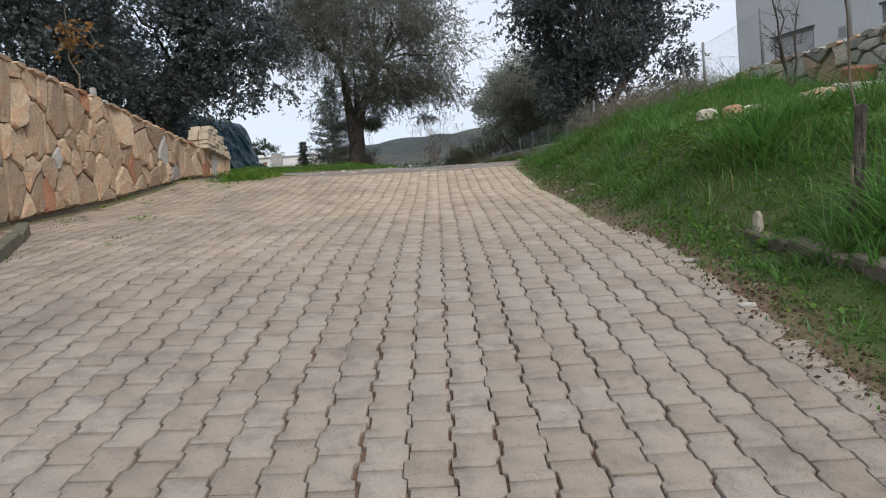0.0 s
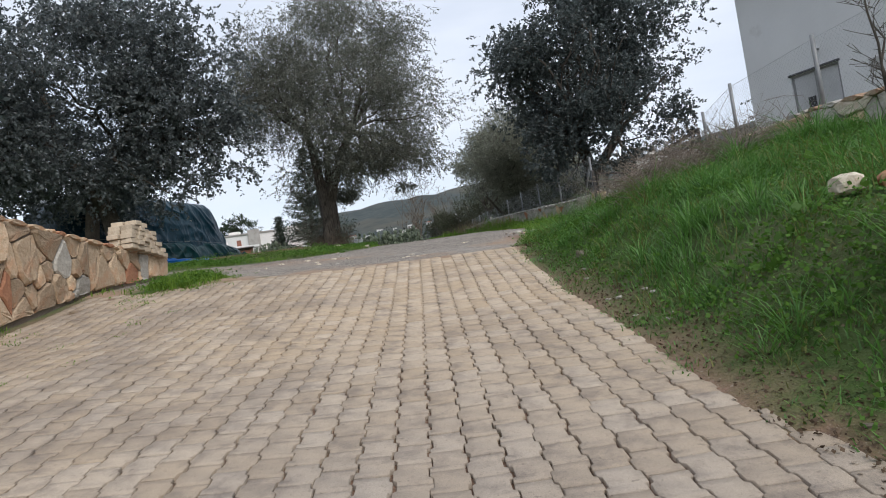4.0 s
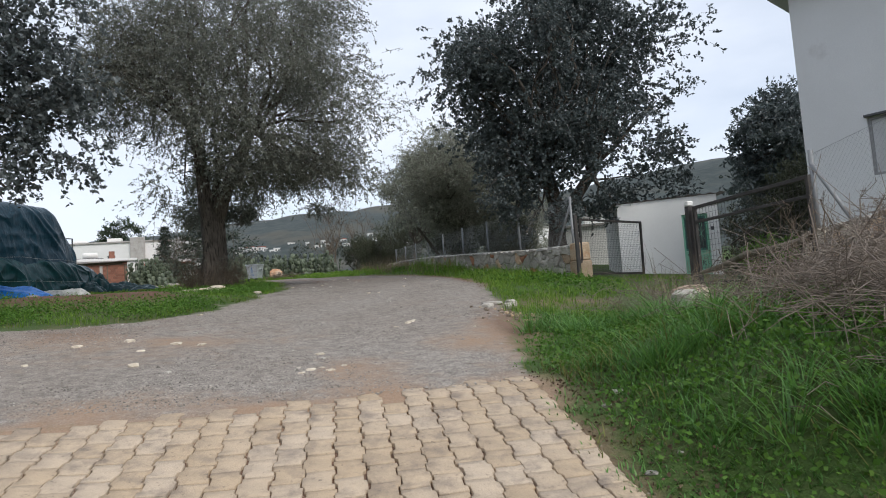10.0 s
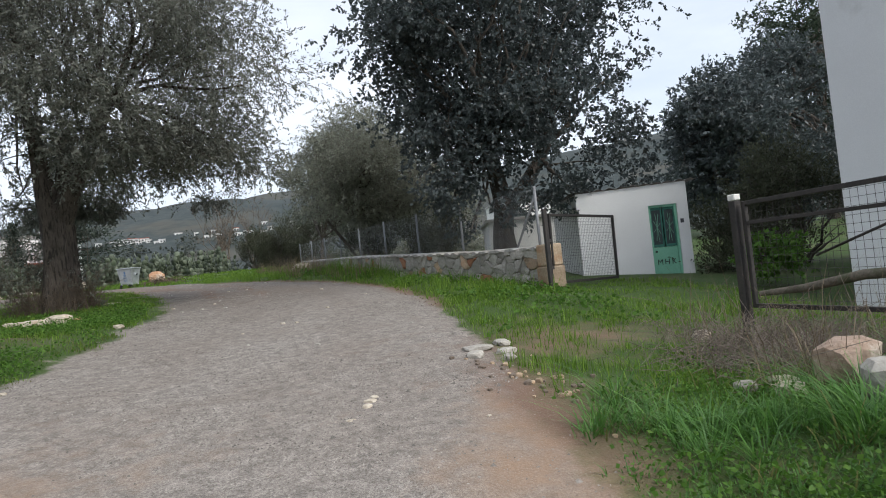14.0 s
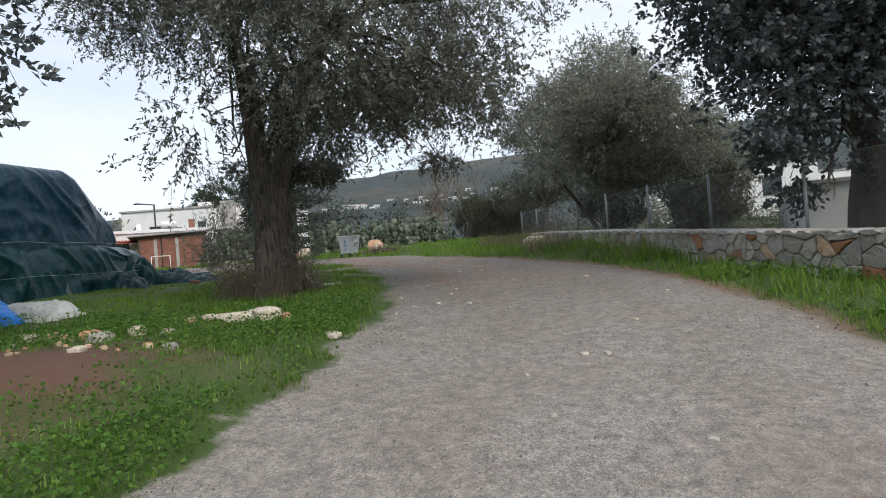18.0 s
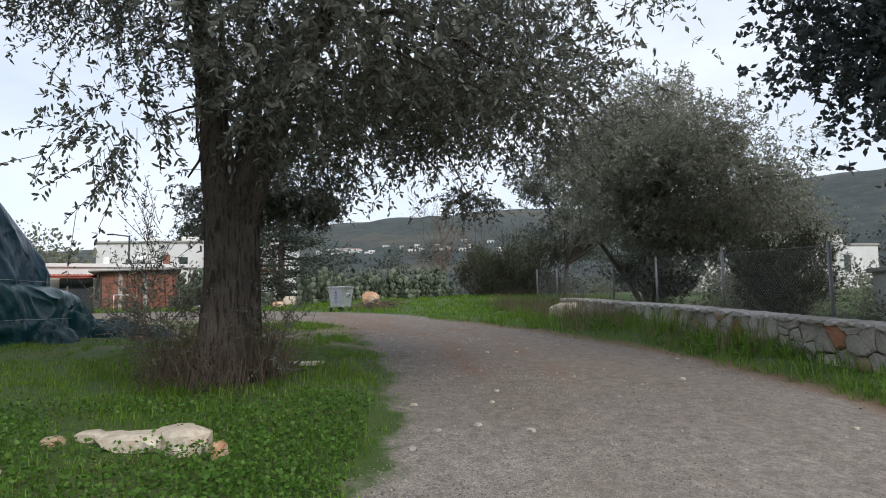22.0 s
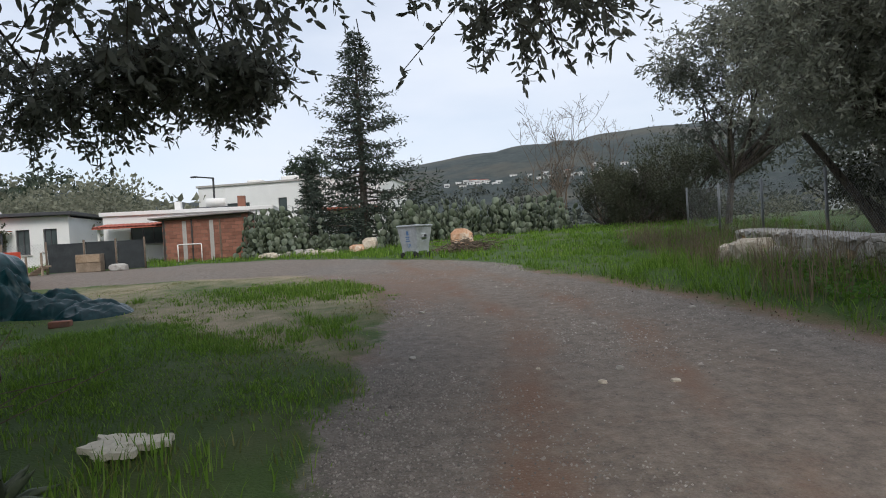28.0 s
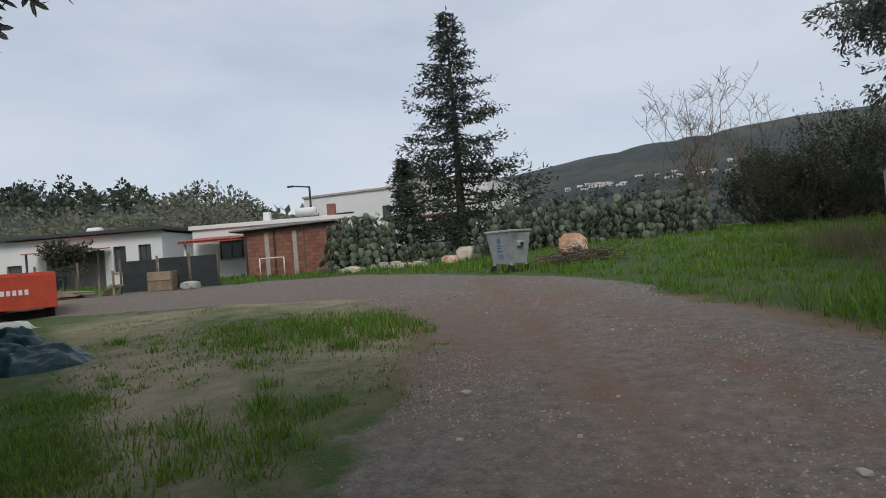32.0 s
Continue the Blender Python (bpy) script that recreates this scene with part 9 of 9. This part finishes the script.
weeds("leaf_litter", 3500, scatter(0.4, 4.2, 21.0, 36.0, lambda x, y: np.exp(-(((x - interp(ROAD_R, y) - 0.1) / 0.22) ** 2))), 0.022, "fallen olive leaves and bits along the lane edge", M_LITTER)
weeds("bank_litter", 22000, scatter(1.45, 2.5, 2.0, 13.6, lambda x, y: np.exp(-(((x - 1.76) / 0.22) ** 2)) * (0.35 + 0.65 * tuft(x, y, 0.3, 3.0))), 0.022, "dead leaves along the ramp edge", M_LITTER)
weeds("island_weeds", 95000, scatter(-8.0, -1.6, 18.2, 25.5, lambda x, y: turf(x, y) * (x < interp(ROAD_L, y)) * np.clip(waves(x, y, 0.6, 5.0) + 0.75, 0, 1)), 0.032, "clover on the grass island")


def brush(name, spots, n, length, mat, label, r=0.004, up=0.5):
    """Tangled dry stems, each bent once."""
    c = np.array(spots, float)
    pick = RNG.integers(0, len(c), n)
    p = c[pick, :2] + RNG.normal(size=(n, 2)) * c[pick, 2:3] * 0.5
    hgt = np.abs(RNG.normal(size=n)) * c[pick, 3] * 0.4
    base = np.stack([p[:, 0], p[:, 1], ground_z(p[:, 0], p[:, 1]) + hgt * 0.6], -1)
    d = RNG.normal(size=(n, 3)) * np.array([1, 1, 0.5]) + np.array([0, 0, up])
    d /= np.linalg.norm(d, axis=1)[:, None]
    ln = length * RNG.uniform(0.4, 1.3, n)[:, None]
    m = base + d * ln * 0.55
    e = m + (d + RNG.normal(size=(n, 3)) * 0.35 + np.array([0, 0, -0.35])) * ln * 0.5
    v1, f1 = wire_arrays(base, m, r)
    v2, f2 = wire_arrays(m, e, r * 0.7)
    v, f = joined([(v1, f1), (v2, f2)])
    ob = new(name, mesh_np(name, v, f, (mat,)))
    return tagged(ob, label, "brush", kind="stuff")


brush("dry_brush", [(3.2, 11.4, 0.6, 0.6), (3.6, 11.8, 0.8, 0.8), (4.1, 12.0, 0.8, 0.9), (4.7, 12.3, 0.9, 0.95), (5.2, 12.6, 0.7, 0.8), (3.7, 12.7, 0.8, 0.6), (4.4, 13.1, 0.8, 0.7), (5.1, 13.7, 0.8, 0.6), (4.6, 11.5, 0.6, 0.6), (4.3, 15.9, 0.8, 0.45), (4.9, 15.6, 0.8, 0.6), (4.6, 16.6, 0.8, 0.45), (5.2, 16.2, 0.7, 0.5)], 6500, 0.50, M_BRUSH, "tangle of dry brown brush beside the drive", 0.0032, 0.4)
brush("olive_suckers", [(OL[0], OL[1] - 0.2, 0.45, 0.5), (OL[0] - 0.3, OL[1] - 0.2, 0.4, 0.6), (OL[0] + 0.3, OL[1] - 0.15, 0.45, 0.6), (OL[0] - 0.6, OL[1] - 0.1, 0.3, 0.7), (OL[0] + 0.6, OL[1] - 0.2, 0.3, 0.6)], 800, 0.6, M_TWIG, "dry suckers and twigs round the olive's foot", 0.004, 2.6)
lv, tw = foliage([(OL[0] - 0.65, OL[1] - 0.25, oz + 0.75, 0.35, 0.35, 0.5), (OL[0] + 0.75, OL[1] - 0.2, oz + 0.7, 0.3, 0.3, 0.5), (OL[0] - 0.9, OL[1] + 0.1, oz + 1.0, 0.25, 0.25, 0.8)], 380, 12, 0.45, -0.6, 0.05, 0.017, 0.5)
suck = thing("olive_sprouts", (OL[0], OL[1] - 0.3, oz), "leafy sprouts growing from the olive's foot", "shrub")
part_np("stem_spray", *tw, M_TWIG, suck)["kind"] = "stuff"
part_np("leaves", *lv, M_OLIVE, suck)

# a small dark rosette at the olive's foot
ros = thing("agave", (-2.85, 27.1, gz(-2.85, 27.1)), "small dark spiky agave beside the olive trunk", "plant")
rr = random.Random(5)
for k in range(16):
    a, up = k * 2.399, rr.uniform(0.25, 0.95)
    ln = rr.uniform(0.22, 0.36)
    d = np.array([math.cos(a) * (1 - 0.5 * up), math.sin(a) * (1 - 0.5 * up), up])
    p0 = np.array([-2.85, 27.1, gz(-2.85, 27.1)])
    pts = [p0, p0 + d * ln * 0.5, p0 + d * ln - np.array([0, 0, 0.03])]
    v, f = tube_arrays(pts, [0.018, 0.026, 0.002], 6)
    part_np("leaf", v, f, M_PEAR, ros, smooth=True)

# gravel chips lying on the lane
gn = 170000
gx_, gy_ = RNG.uniform(-6.0, 3.4, gn), 13.3 + 24.0 * RNG.random(gn) ** 1.2
far_n = 60000
fy_ = RNG.uniform(22.0, 38.0, far_n)
fx_ = interp(ROAD_L, fy_) + np.where(RNG.random(far_n) < 0.4, np.abs(RNG.normal(size=far_n)) * 0.45, RNG.uniform(0, 4.6, far_n))
gx_, gy_ = np.concatenate([gx_, fx_]), np.concatenate([gy_, fy_])
gn += far_n
keep = RNG.random(gn) < gravel_cover(gx_, gy_) * (1 - 0.45 * soil_cover(gx_, gy_)) * np.clip(0.35 + waves(gx_, gy_, 0.8, 2.0), 0.05, 1)
gx_, gy_ = gx_[keep], gy_[keep]
gn = len(gx_)
s = RNG.uniform(0.004, 0.015, gn) * (1 + (RNG.random(gn) < 0.02) * 1.2) * (1 - 0.1 * smooth(gy_, 24, 30))
t = np.array([(0, 0, 1), (0.94, 0, -0.33), (-0.47, 0.82, -0.33), (-0.47, -0.82, -0.33)])
rot = RNG.uniform(0, 2 * np.pi, gn)
tv = np.stack([t[None, :, 0] * np.cos(rot)[:, None] - t[None, :, 1] * np.sin(rot)[:, None], t[None, :, 0] * np.sin(rot)[:, None] + t[None, :, 1] * np.cos(rot)[:, None], np.broadcast_to(t[None, :, 2] * 0.6, (gn, 4))], -1) * RNG.uniform(0.6, 1.4, (gn, 4, 1))
gv = np.stack([gx_, gy_, ground_z(gx_, gy_) + s * 0.1], -1)[:, None] + tv * s[:, None, None]
gf = (4 * np.arange(gn)[:, None, None] + np.array([[0, 1, 2], [0, 2, 3], [0, 3, 1]])[None]).reshape(-1, 3)
M_CHIP = surface("gravel_chip", (0.11, 0.095, 0.082), (0.32, 0.29, 0.255), 3.0, 40.0, 0.9, 0.0, vary=0.45)
tagged(new("gravel_chips", mesh_np("gravel_chips", gv.reshape(-1, 3), gf, (M_CHIP,))), "loose grey gravel chips on the lane", "gravel", kind="stuff")

# ---------------------------------------------------------------- paving: waved concrete pavers, the nearest ones piece by piece
P_W, P_L = 0.174, 0.206


def paver_arrays(flip):
    """One waved paver: outline, bevelled top and sides."""
    wave = [(-0.5, 0.0), (-0.28, 0.0), (-0.22, 1.0), (0.22, 1.0), (0.28, 0.0), (0.5, 0.0)]
    amp = 0.018 * (-1 if flip else 1)
    g, ge = 0.0060, 0.0012
    right = [(P_W / 2 - g + amp * (k - 0.5), v * (P_L - 2 * ge)) for v, k in wave]
    left = [(-P_W / 2 + g + amp * (k - 0.5), v * (P_L - 2 * ge)) for v, k in wave]
    out = right + left[::-1]
    n = len(out)
    ring = [(x, y, -0.05) for x, y in out] + [(x, y, -0.003) for x, y in out] + [(x - math.copysign(0.0025, x), y * 0.988, 0.0) for x, y in out]
    faces = []
    for r in (0, 1):
        faces += [(r * n + k, r * n + (k + 1) % n, (r + 1) * n + (k + 1) % n, (r + 1) * n + k) for k in range(n)]
    h = n // 2
    for k in range(h - 1):
        faces.append((2 * n + k, 2 * n + k + 1, 2 * n + n - 2 - k, 2 * n + n - 1 - k))
    return np.array(ring), np.array(faces)


pavement = thing("pavement", (0, 6.0, gz(0, 6.0)), "ramp of worn pink and buff interlocking concrete pavers", "pavement", kind="structure")
shapes = [paver_arrays(False), paver_arrays(True)]
paver_meshes = []
for v, f in shapes:
    me = mesh_np("paver", v, f, (M_PAVER,))
    paver_meshes.append(me)
cols = np.arange(-31, 11)
rest_v, rest_f, off = [], [], 0
pr = random.Random(99)
for c in cols:
    x = c * P_W
    flip = c % 2
    for r in range(-20, 72):
        y = r * P_L + (P_L / 2 if flip else 0)
        jx, jy = pr.uniform(-0.006, 0.006), pr.uniform(-0.005, 0.005)
        tilt, rollt, turn, dz = pr.uniform(-0.6, 0.6), pr.uniform(-0.7, 0.7), pr.uniform(-1.4, 1.4), pr.uniform(-0.0025, 0.0025)
        missing = pr.random()
        if not bool(paved(x, y)) or (y > 13.1 and missing < 0.05) or (x < -4.6 and missing < 0.1):
            continue
        z = gz(x, y)
        slope = math.degrees(math.atan2(gz(x, y + 0.1) - gz(x, y - 0.1), 0.2))
        cross = -math.degrees(math.atan2(gz(x + 0.1, y) - gz(x - 0.1, y), 0.2)) if x < 1.2 else 0.0
        m = pose(x + jx, y + jy, z + dz - 0.004, slope + tilt, cross + rollt, turn)
        if -1.6 < x < 1.5 and 2.5 < y < 6.0:
            ob = new("paver", paver_meshes[flip])
            ob.parent = pavement
            ob.matrix_parent_inverse = pavement.matrix_basis.inverted()
            ob.matrix_basis = m
        else:
            v, f = shapes[flip]
            a = np.array(m)
            rest_v.append(v @ a[:3, :3].T + a[:3, 3])
            rest_f.append(f + off)
            off += len(v)
rest = part_np("pavers_beyond", np.concatenate(rest_v), np.concatenate(rest_f), M_PAVER, pavement)
rest["kind"] = "stuff"
